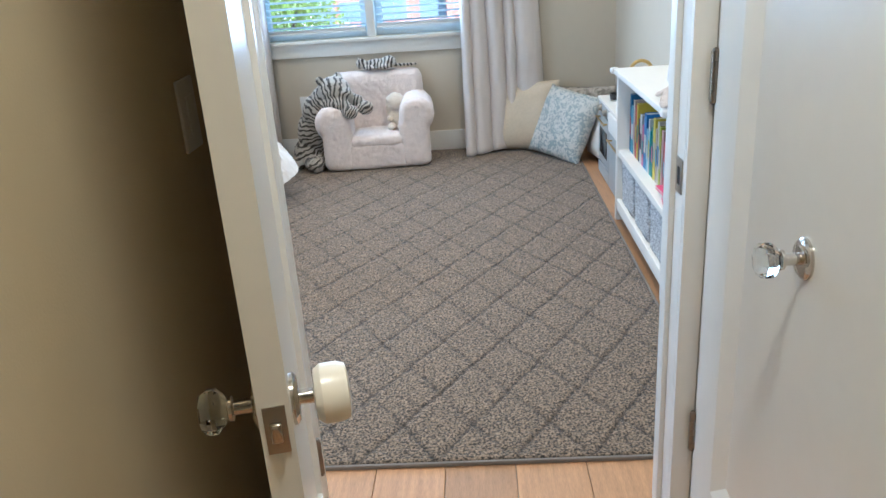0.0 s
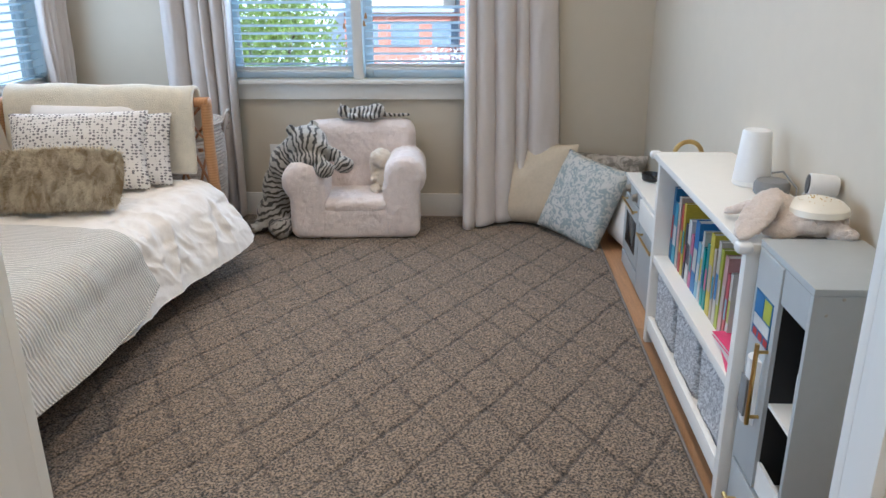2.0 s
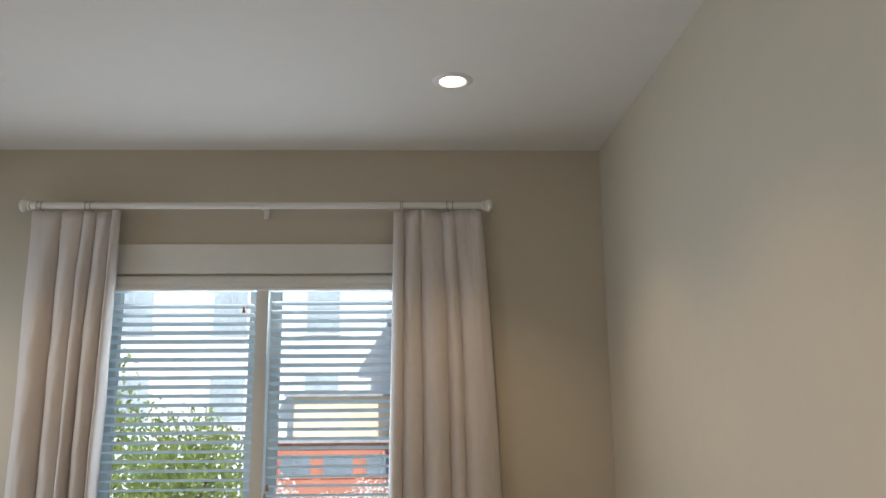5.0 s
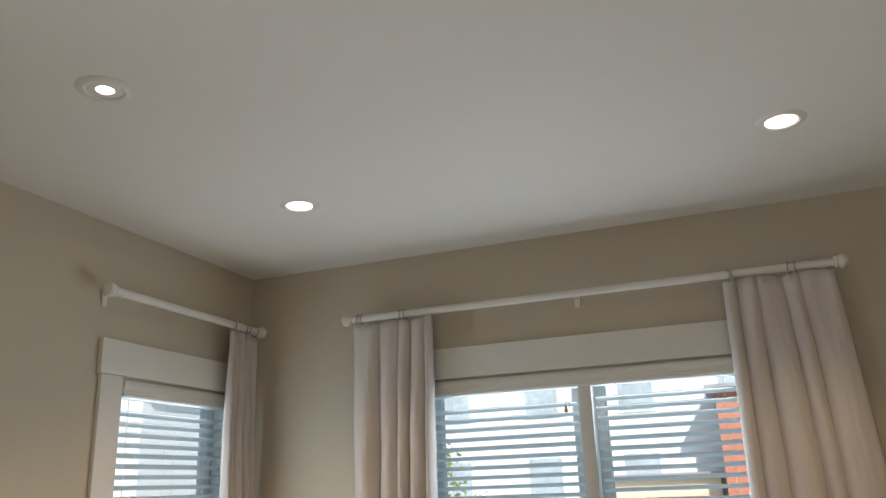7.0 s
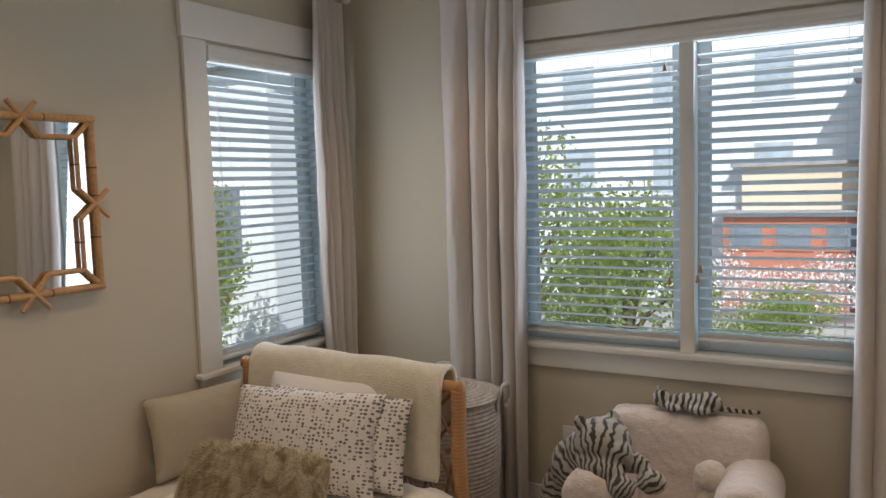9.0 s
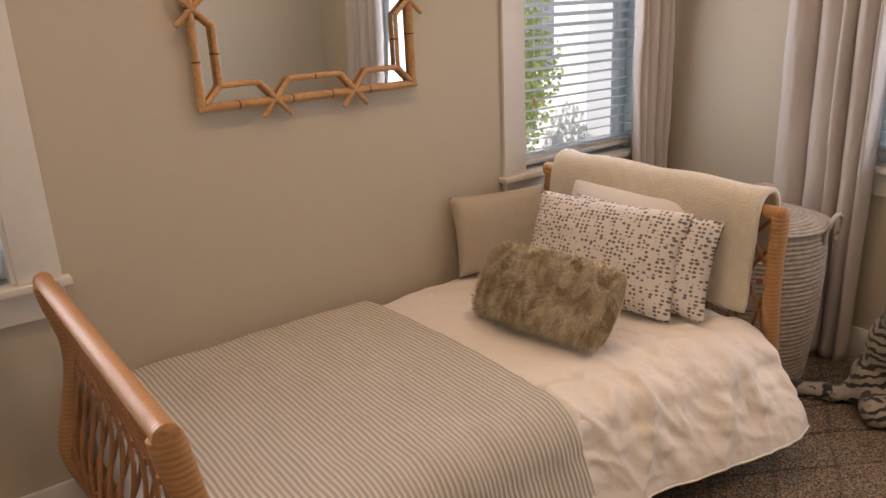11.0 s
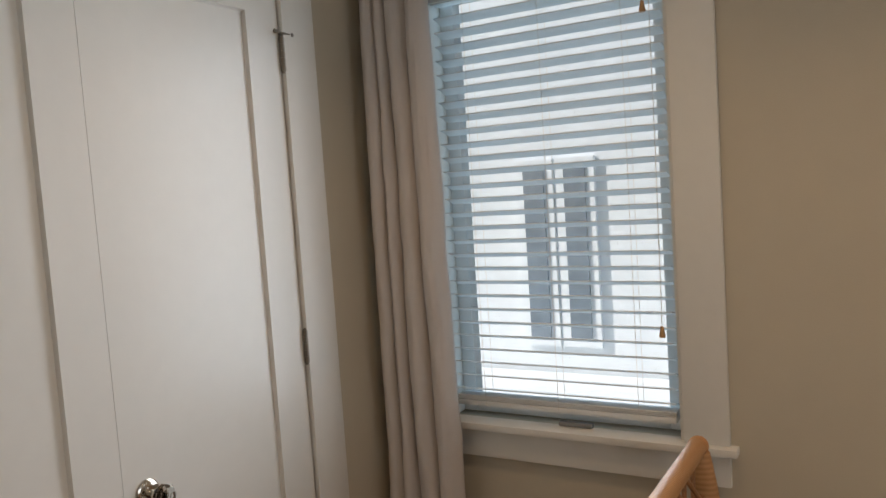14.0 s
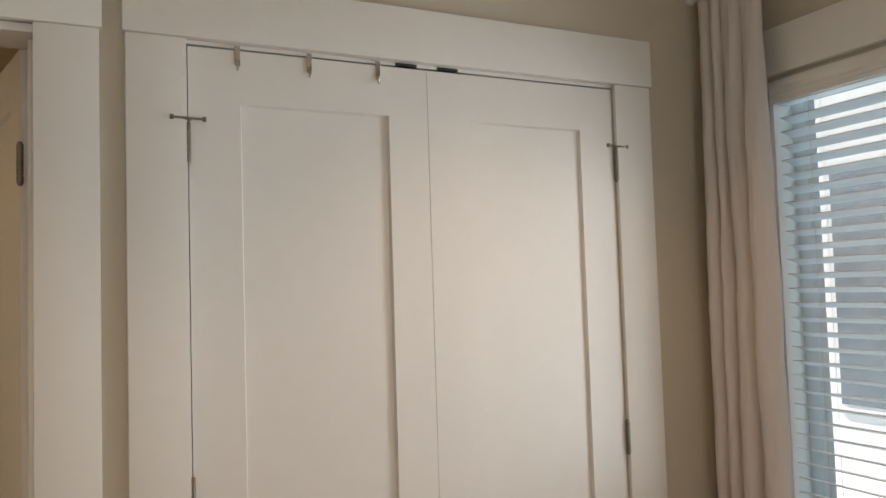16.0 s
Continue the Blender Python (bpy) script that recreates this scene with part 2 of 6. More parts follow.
RL.new(rmul.outputs[0], rsc.inputs["Scale"])
RL.new(rsc.outputs[0], RP.inputs["Base Color"])
rug_binding = material("rug_binding", (0.22, 0.20, 0.18), 0.95, var=0.1, bump=0.5, bump_scale=200)

# striped ribbed quilt: stripes across the bed
quilt_cloth = material("quilt_cloth", (0.7, 0.66, 0.6), 0.9, bump=0.2, bump_scale=400)
QN, QL, QP = nodes_of(quilt_cloth)
qg = QN.new("ShaderNodeNewGeometry")
qs = QN.new("ShaderNodeSeparateXYZ")
QL.new(qg.outputs["Position"], qs.inputs[0])
qn = QN.new("ShaderNodeTexNoise")
qn.inputs["Scale"].default_value = 5
QL.new(qg.outputs["Position"], qn.inputs["Vector"])
qa = QN.new("ShaderNodeMath")
qa.operation = 'MULTIPLY_ADD'
qa.inputs[1].default_value = 0.006
QL.new(qn.outputs["Fac"], qa.inputs[0])
QL.new(qs.outputs["Y"], qa.inputs[2])
qm = QN.new("ShaderNodeMath")
qm.operation = 'MULTIPLY'
qm.inputs[1].default_value = 2 * math.pi / 0.0145
QL.new(qa.outputs[0], qm.inputs[0])
qsin = QN.new("ShaderNodeMath")
qsin.operation = 'SINE'
QL.new(qm.outputs[0], qsin.inputs[0])
qr = QN.new("ShaderNodeMapRange")
qr.inputs["From Min"].default_value = -0.3
qr.inputs["From Max"].default_value = 0.4
QL.new(qsin.outputs[0], qr.inputs["Value"])
colour_mix(quilt_cloth, qr.outputs[0], (0.49, 0.46, 0.415), (0.73, 0.69, 0.62))
qb = QN.new("ShaderNodeBump")
qb.inputs["Strength"].default_value = 0.8
qb.inputs["Distance"].default_value = 0.004
QL.new(qsin.outputs[0], qb.inputs["Height"])
QL.new(qb.outputs[0], QP.inputs["Normal"])


def stripes(name, light, dark, scale, distort, low, high, axis='Z'):
    """Plush with wavy dark bands."""
    m = material(name, light, 0.95, bump=0.8, bump_scale=260, sheen=0.3)
    N, L, P = nodes_of(m)
    tc = N.new("ShaderNodeTexCoord")
    w = N.new("ShaderNodeTexWave")
    w.bands_direction = axis
    w.inputs["Scale"].default_value = scale
    w.inputs["Distortion"].default_value = distort
    w.inputs["Detail"].default_value = 2
    w.inputs["Detail Scale"].default_value = 1.2
    L.new(tc.outputs["Object"], w.inputs["Vector"])
    r = N.new("ShaderNodeMapRange")
    r.inputs["From Min"].default_value = low
    r.inputs["From Max"].default_value = high
    L.new(w.outputs["Fac"], r.inputs["Value"])
    colour_mix(m, r.outputs[0], dark, light)
    return m


tiger_plush = stripes("tiger_plush", (0.52, 0.49, 0.44), (0.05, 0.044, 0.04), 13.0, 6.0, 0.40, 0.52, 'X')


def radial_stripes(name, light, dark, centre, count):
    """Plush with wavy dark bands that run out from a line along y through centre, in the thing's own axes."""
    m = material(name, light, 0.95, bump=0.8, bump_scale=260, sheen=0.3)
    N, L, P = nodes_of(m)
    tc = N.new("ShaderNodeTexCoord")
    sub = N.new("ShaderNodeVectorMath")
    sub.operation = 'SUBTRACT'
    sub.inputs[1].default_value = centre
    L.new(tc.outputs["Object"], sub.inputs[0])
    sep = N.new("ShaderNodeSeparateXYZ")
    L.new(sub.outputs[0], sep.inputs[0])
    at = N.new("ShaderNodeMath")
    at.operation = 'ARCTAN2'
    L.new(sep.outputs["Z"], at.inputs[0])
    L.new(sep.outputs["X"], at.inputs[1])
    n = N.new("ShaderNodeTexNoise")
    n.inputs["Scale"].default_value = 15.0
    n.inputs["Detail"].default_value = 2
    L.new(tc.outputs["Object"], n.inputs["Vector"])
    ph = N.new("ShaderNodeMath")
    ph.operation = 'MULTIPLY'
    ph.inputs[1].default_value = count
    L.new(at.outputs[0], ph.inputs[0])
    ad = N.new("ShaderNodeMath")
    ad.operation = 'MULTIPLY_ADD'
    ad.inputs[1].default_value = 17.0
    L.new(n.outputs["Fac"], ad.inputs[0])
    L.new(ph.outputs[0], ad.inputs[2])
    sn = N.new("ShaderNodeMath")
    sn.operation = 'SINE'
    L.new(ad.outputs[0], sn.inputs[0])
    r = N.new("ShaderNodeMapRange")
    r.inputs["From Min"].default_value = -0.45
    r.inputs["From Max"].default_value = 0.05
    L.new(sn.outputs[0], r.inputs["Value"])
    colour_mix(m, r.outputs[0], dark, light)
    return m


tiger_large = radial_stripes("tiger_large", (0.42, 0.39, 0.34), (0.045, 0.04, 0.036), (0.27, 0.0, 0.27), 58)


def spotted(name, ground, spot, scale, size):
    """Cotton with small separate dabs."""
    m = material(name, ground, 0.9, bump=0.2, bump_scale=500)
    N, L, P = nodes_of(m)
    tc = N.new("ShaderNodeTexCoord")
    mp = N.new("ShaderNodeMapping")
    mp.inputs["Scale"].default_value = (1.0, 0.01, 1.3)
    L.new(tc.outputs["Object"], mp.inputs["Vector"])
    v = N.new("ShaderNodeTexVoronoi")
    v.inputs["Scale"].default_value = scale
    v.inputs["Randomness"].default_value = 0.42
    L.new(mp.outputs[0], v.inputs["Vector"])
    n = N.new("ShaderNodeTexNoise")
    n.inputs["Scale"].default_value = 120
    L.new(tc.outputs["Object"], n.inputs["Vector"])
    a = N.new("ShaderNodeMath")
    a.operation = 'MULTIPLY_ADD'
    a.inputs[1].default_value = 0.3
    L.new(n.outputs["Fac"], a.inputs[0])
    L.new(v.outputs["Distance"], a.inputs[2])
    r = N.new("ShaderNodeMapRange")
    r.inputs["From Min"].default_value = size
    r.inputs["From Max"].default_value = size + 0.05
    L.new(a.outputs[0], r.inputs["Value"])
    colour_mix(m, r.outputs[0], spot, ground)
    return m


spot_cotton = spotted("spotted_cotton", (0.78, 0.75, 0.72), (0.19, 0.18, 0.19), 60.0, 0.49)


def figured(name, a, b, scale, low, high, stretch=(1, 1, 1), bump=0.5):
    """Cloth with a two-tone irregular figure."""
    m = material(name, a, 0.92, bump=bump, bump_scale=350)
    N, L, P = nodes_of(m)
    tc = N.new("ShaderNodeTexCoord")
    mp = N.new("ShaderNodeMapping")
    mp.inputs["Scale"].default_value = stretch
    L.new(tc.outputs["Object"], mp.inputs["Vector"])
    n = N.new("ShaderNodeTexNoise")
    n.inputs["Scale"].default_value = scale
    n.inputs["Detail"].default_value = 5
    n.inputs["Distortion"].default_value = 1.5
    L.new(mp.outputs[0], n.inputs["Vector"])
    r = N.new("ShaderNodeMapRange")
    r.inputs["From Min"].default_value = low
    r.inputs["From Max"].default_value = high
    L.new(n.outputs["Fac"], r.inputs["Value"])
    colour_mix(m, r.outputs[0], a, b)
    return m


damask = figured("blue_damask", (0.31, 0.36, 0.37), (0.56, 0.56, 0.53), 34.0, 0.44, 0.54)
fur_brown = figured("faux_fur", (0.44, 0.33, 0.18), (0.88, 0.80, 0.62), 15.0, 0.34, 0.60, (1.5, 0.6, 0.7), 0.8)
fur_grey = figured("grey_fur", (0.22, 0.20, 0.17), (0.55, 0.50, 0.44), 14.0, 0.42, 0.6, (1, 1, 1), 0.9)
basket_grey = figured("grey_weave", (0.30, 0.30, 0.31), (0.70, 0.70, 0.70), 60.0, 0.42, 0.58, (1, 1, 2.0), 0.8)

# ---- helpers for meshes ----
MW = {}


def thing(name, label="", category="", loc=(0, 0, 0), rot=(0, 0, 0), group="", kind=""):
    ob = new(name)
    ob.empty_display_size = 0.05
    m = pose(*loc, *rot)
    ob.matrix_basis = m
    MW[ob] = m
    return tagged(ob, label, category, group, kind)


def finish(bm, mat, smooth=True, angle=35):
    me = bpy.data.meshes.new("m")
    bmesh.ops.recalc_face_normals(bm, faces=bm.faces)
    if smooth:
        for f in bm.faces:
            f.smooth = True
        for e in bm.edges:
            if len(e.link_faces) == 2 and e.calc_face_angle() > radians(angle):
                e.smooth = False
    bm.to_mesh(me)
    bm.free()
    for mm in (mat if isinstance(mat, (list, tuple)) else [mat]):
        me.materials.append(mm)
    return me


def part(name, bm, mat, parent, label="", local=False, smooth=True, angle=35):
    """One mesh under a thing or a part; bm is in world places unless local."""
    if not local:
        bm.transform(MW[parent].inverted())
    ob = new(name, finish(bm, mat, smooth, angle))
    ob.parent = parent
    MW[ob] = MW[parent]
    return tagged(ob, label)


def solo(name, bm, mat, label="", category="", group="", kind="", smooth=True, angle=35):
    """One top-level mesh in world places, with its origin at its base."""
    lo = Vector((min(v.co.x for v in bm.verts), min(v.co.y for v in bm.verts), min(v.co.z for v in bm.verts)))
    hi = Vector((max(v.co.x for v in bm.verts), max(v.co.y for v in bm.verts), max(v.co.z for v in bm.verts)))
    base = Vector(((lo.x + hi.x) / 2, (lo.y + hi.y) / 2, lo.z))
    bm.transform(Matrix.Translation(-base))
    ob = new(name, finish(bm, mat, smooth, angle))
    ob.location = base
    MW[ob] = Matrix.Translation(base)
    return tagged(ob, label, category, group, kind)


def box(bm, x0, x1, y0, y1, z0, z1, bevel=0.0, m=None):
    mat = Matrix.Translation(((x0 + x1) / 2, (y0 + y1) / 2, (z0 + z1) / 2)) @ Matrix.Diagonal((abs(x1 - x0), abs(y1 - y0), abs(z1 - z0), 1))
    if m is not None:
        mat = m @ mat
    r = bmesh.ops.create_cube(bm, size=1.0, matrix=mat)
    if bevel > 0:
        es = list({e for v in r["verts"] for e in v.link_edges})
        bmesh.ops.bevel(bm, geom=es, offset=bevel, segments=2, affect='EDGES', profile=0.6)
    return bm


def boxes(*rows, bevel=0.0):
    bm = bmesh.new()
    for r in rows:
        box(bm, *r, bevel=bevel)
    return bm


def tube(bm, pts, r, n=10, r1=None, cap=True):
    """A round tube along a run of points; the radius goes from r to r1."""
    pts = [Vector(p) for p in pts]
    r1 = r if r1 is None else r1
    rings = []
    up = Vector((0.13, 0.21, 0.97))
    for i, p in enumerate(pts):
        d = (pts[min(i + 1, len(pts) - 1)] - pts[max(i - 1, 0)]).normalized()
        a = d.cross(up)
        if a.length < 0.05:
            a = d.cross(Vector((1, 0, 0)))
        a.normalize()
        b = d.cross(a)
        rad = r + (r1 - r) * i / max(1, len(pts) - 1)
        rings.append([bm.verts.new(p + rad * (math.cos(2 * math.pi * k / n) * a + math.sin(2 * math.pi * k / n) * b)) for k in range(n)])
    for i in range(len(rings) - 1):
        for k in range(n):
            bm.faces.new((rings[i][k], rings[i][(k + 1) % n], rings[i + 1][(k + 1) % n], rings[i + 1][k]))
    if cap:
        bm.faces.new(rings[0][::-1])
        bm.faces.new(rings[-1])
    return bm


def lathe(bm, profile, m=Matrix(), n=24, cap=True):
    """A turned body: profile of (radius, height) round the z axis of m."""
    rings = []
    for r, z in profile:
        rings.append([bm.verts.new(m @ Vector((r * math.cos(2 * math.pi * k / n), r * math.sin(2 * math.pi * k / n), z))) for k in range(n)])
    for i in range(len(rings) - 1):
        for k in range(n):
            bm.faces.new((rings[i][k], rings[i][(k + 1) % n], rings[i + 1][(k + 1) % n], rings[i + 1][k]))
    if cap:
        bm.faces.new(rings[0][::-1])
        bm.faces.new(rings[-1])
    return bm


def soft_box(bm, c, size, r, n=12, amp=0.0, freq=9.0, m=None, bulge=0.0):
    """A rounded, slightly lumpy block round c."""
    h = Vector(size) / 2
    t = bmesh.new()
    bmesh.ops.create_cube(t, size=2.0)
    bmesh.ops.subdivide_edges(t, edges=t.edges[:], cuts=n, use_grid_fill=True)
    for v in t.verts:
        p = Vector([math.copysign(abs(a) ** 0.75, a) * b for a, b in zip(v.co, h)])
        q = Vector([max(-b + min(r, b), min(b - min(r, b), a)) for a, b in zip(p, h)])
        d = p - q
        if d.length > 1e-6:
            p = q + d.normalized() * min(r, d.length if d.length < r * 0.2 else r)
        if bulge:
            k = (1 - (p.x / h.x) ** 2) * (1 - (p.y / h.y) ** 2)
            p.z += bulge * k * (1 if p.z > 0 else 0)
        if amp:
            w = noise.noise_vector((p + Vector(c)) * freq)
            p += w * amp
        v.co = (m @ p if m is not None else p) + Vector(c)
    me = bpy.data.meshes.new("t")
    t.to_mesh(me)
    t.free()
    bm.from_mesh(me)
    bpy.data.meshes.remove(me)
    return bm


def cushion_bm(w, h, thick, n=26, wrinkle=0.006, seed=0.0, pinch=0.05):
    """A stuffed cushion in its own xy plane, thickness along z."""
    bm = bmesh.new()
    sides = []
    for s in (1, -1):
        grid = []
        for i in range(n + 1):
            row = []
            for j in range(n + 1):
                u, v = 2 * i / n - 1, 2 * j / n - 1
                prof = max(0.0, (1 - abs(u) ** 2.6)) ** 0.55 * max(0.0, (1 - abs(v) ** 2.6)) ** 0.55
                x = u * w / 2 * (1 - pinch * (1 - v * v) * abs(u) ** 3)
                y = v * h / 2 * (1 - pinch * (1 - u * u) * abs(v) ** 3)
                wob = noise.noise((x * 9 + seed, y * 9, s * 3.0)) * wrinkle + noise.noise((x * 26 + seed, y * 26, s * 5.0)) * wrinkle * 0.4
                row.append(bm.verts.new((x, y, s * (thick / 2 * prof + 0.003) + wob * (0.3 + prof))))
            grid.append(row)
        for i in range(n):
            for j in range(n):
                bm.faces.new((grid[i][j], grid[i + 1][j], grid[i + 1][j + 1], grid[i][j + 1]))
        sides.append(grid)
    bmesh.ops.remove_doubles(bm, verts=bm.verts, dist=0.0071)
    return bm


def cushion(name, label, mat, loc, rot, w, h, thick, group="", **k):
    """A cushion that stands on its lower edge at loc."""
    bm = cushion_bm(w, h, thick, **k)
    bm.transform(Matrix.Translation((0, h / 2, 0)))
    bm.transform(Matrix.Rotation(radians(90), 4, 'X'))
    ob = new(name, finish(bm, mat, angle=80))
    ob.matrix_basis = pose(*loc, *rot)
    MW[ob] = ob.matrix_basis.copy()
    return tagged(ob, label, "cushion", group)


def pile(ob, depth, size):
    """Tufts of plush on a dense mesh."""
    if depth > 0:
        tx = bpy.data.textures.new("tufts", 'CLOUDS')
        tx.noise_scale = size
        tx.noise_depth = 2
        d = ob.modifiers.new("tufts", 'DISPLACE')
        d.texture = tx
        d.strength = depth
        d.mid_level = 0.5


def blob(name, balls, mat, voxel, label, category, amp=0.008, freq=0.016):
    """A stuffed toy as one plain mesh from overlapping round forms: (place, radii, turn about z, tilt)."""
    bm = bmesh.new()
    for c, rad, rz, *ry in balls:
        bmesh.ops.create_uvsphere(bm, u_segments=20, v_segments=12, radius=1.0,
                                  matrix=Matrix.Translation(c) @ Matrix.Rotation(radians(rz), 4, 'Z') @ Matrix.Rotation(radians(sum(ry)), 4, 'Y') @ Matrix.Diagonal((*rad, 1)))
    lo = min(v.co.z for v in bm.verts)
    base = Vector((balls[0][0][0], balls[0][0][1], lo))
    bm.transform(Matrix.Translation(-base))
    ob = new(name, finish(bm, mat, angle=180))
    ob.location = base
    MW[ob] = Matrix.Translation(base)
    r = ob.modifiers.new("fuse", 'REMESH')
    r.mode = 'VOXEL'
    r.voxel_size = voxel
    r.use_smooth_shade = True
    s = ob.modifiers.new("soften", 'SMOOTH')
    s.factor = 0.6
    s.iterations = 4
    pile(ob, amp, freq)
    return tagged(ob, label, category)

# ---- the room ----
W, E, S, NN, C = -2.235, 1.075, 0.0, 3.715, 2.72
TH = 0.14
HEAD = 2.11
LAMPS = ((-1.438, 1.839), (-1.438, 2.857), (0.322, 2.88), (0.322, 1.839), (-1.438, 0.82), (0.322, 0.82))


def wall_with(name, axis, at0, at1, a0, a1, openings, mat, z1=C):
    """A wall slab from a0 to a1 along its run, with rectangular openings (from, to, low, high)."""
    bm = bmesh.new()

    def put(b0, b1, z0, z2):
        if b1 - b0 > 1e-4 and z2 - z0 > 1e-4:
            if axis == 'x':
                box(bm, b0, b1, at0, at1, z0, z2)
            else:
                box(bm, at0, at1, b0, b1, z0, z2)
    cur = a0
    for o0, o1, lo, hi in sorted(openings):
        put(cur, o0, 0, z1)
        put(o0, o1, 0, lo)
        put(o0, o1, hi, z1)
        cur = o1
    put(cur, a1, 0, z1)
    return solo(name, bm, mat, kind="structure", smooth=False)


N_WIN = (-1.285, 0.165, 0.80, HEAD - 0.01)
W1_WIN = (2.825, 3.545, 0.77, HEAD - 0.01)
W2_WIN = (0.215, 0.932, 0.77, HEAD - 0.01)
ENTRY = (-0.30, 0.52)
CLOSET = (-1.822, -0.612)

wall_with("wall_north", 'x', NN, NN + TH, W - TH, E + TH, [N_WIN], wall_paint)
wall_with("wall_west", 'y', W - TH, W, S - 0.13, NN, [W1_WIN, W2_WIN], wall_paint)
wall_with("wall_east", 'y', E, E + TH, S - 0.13, NN, [], wall_paint)
wall_with("wall_south", 'x', S - 0.13, S, W, E, [(ENTRY[0] - 0.02, ENTRY[1] + 0.02, 0, HEAD - 0.0), (CLOSET[0] - 0.02, CLOSET[1] + 0.02, 0, HEAD)], wall_paint)
# the closet behind its doors, and the hall
solo("wall_closet", boxes((-2.2, -0.42, -0.75, -0.70, 0, C)), wall_paint, kind="structure", smooth=False)
HALL_L, HALL_R = -0.36, 0.59
solo("wall_hall_west", boxes((HALL_L - 0.1, HALL_L, -3.2, S - 0.13, 0, C)), hall_paint, kind="structure", smooth=False)
wall_with("wall_hall_east", 'y', HALL_R, HALL_R + 0.1, -3.2, S - 0.13, [(-0.92, -0.155, 0, HEAD)], hall_paint)
solo("wall_hall_south", boxes((HALL_L - 0.1, HALL_R + 0.1, -3.3, -3.2, 0, C)), hall_paint, kind="structure", smooth=False)
solo("wall_side_closet", boxes((HALL_R + 0.5, HALL_R + 0.55, -1.2, -0.13, 0, C), (HALL_R + 0.1, HALL_R + 0.5, -1.25, -1.2, 0, C)), hall_paint, kind="structure", smooth=False)


def ceiling():
    """One slab with round holes for the recessed lamps."""
    bm = bmesh.new()
    n, r = 24, 0.055
    x0, x1, y0, y1 = W - TH, E + TH, S - 0.13, NN + TH
    xs = sorted({x0, x1, *[l[0] - 0.1 for l in LAMPS], *[l[0] + 0.1 for l in LAMPS]})
    ys = sorted({y0, y1, *[l[1] - 0.1 for l in LAMPS], *[l[1] + 0.1 for l in LAMPS]})
    for i in range(len(xs) - 1):
        for j in range(len(ys) - 1):
            cx, cy = (xs[i] + xs[i + 1]) / 2, (ys[j] + ys[j + 1]) / 2
            lamp = [l for l in LAMPS if abs(l[0] - cx) < 0.01 and abs(l[1] - cy) < 0.01]
            if not lamp:
                bm.faces.new([bm.verts.new(p) for p in ((xs[i], ys[j], C), (xs[i], ys[j + 1], C), (xs[i + 1], ys[j + 1], C), (xs[i + 1], ys[j], C))])
                continue
            inner, outer = [], []
            for k in range(n):
                a = 2 * math.pi * (k + 0.5) / n
                ca, sa = math.cos(a), math.sin(a)
                q = 0.1 / max(abs(ca), abs(sa))
                inner.append(bm.verts.new((cx + r * ca, cy + r * sa, C)))
                outer.append(bm.verts.new((cx + q * ca, cy + q * sa, C)))
            for k in range(n):
                k2 = (k + 1) % n
                bm.faces.new((outer[k], inner[k], inner[k2], outer[k2]))
                if abs(abs(outer[k].co.x - cx) - abs(outer[k2].co.x - cx)) > 1e-5 and abs(abs(outer[k].co.y - cy) - abs(outer[k2].co.y - cy)) > 1e-5:
                    sx = math.copysign(0.1, outer[k].co.x + outer[k2].co.x - 2 * cx)
                    sy = math.copysign(0.1, outer[k].co.y + outer[k2].co.y - 2 * cy)
                    bm.faces.new((outer[k], outer[k2], bm.verts.new((cx + sx, cy + sy, C))))
    box(bm, x0, x1, y0, y1, C + 0.14, C + 0.2)
    box(bm, x0, x1, y0, y0 + 0.1, C + 0.001, C + 0.14)
    box(bm, x0, x1, y1 - 0.1, y1, C + 0.001, C + 0.14)
    box(bm, x0, x0 + 0.1, y0, y1, C + 0.001, C + 0.14)
    box(bm, x1 - 0.1, x1, y0, y1, C + 0.001, C + 0.14)
    return solo("ceiling", bm, ceil_paint, kind="structure", smooth=False)


ceiling()
solo("ceiling_hall", boxes((HALL_L - 0.1, HALL_R + 0.6, -3.3, S - 0.13, C, C + 0.1)), ceil_paint, kind="structure", smooth=False)
# unseen slab with eaves, added to keep direct sun out of the rooms
solo("roof", boxes((W - 0.7, 3.2, -5.0, NN + 0.7, C + 0.45, C + 0.55)), roof_grey, kind="structure", smooth=False)
solo("subfloor", boxes((W - TH, E + TH, -3.3, NN + TH, -0.12, -0.014)), roof_grey, kind="structure", smooth=False)


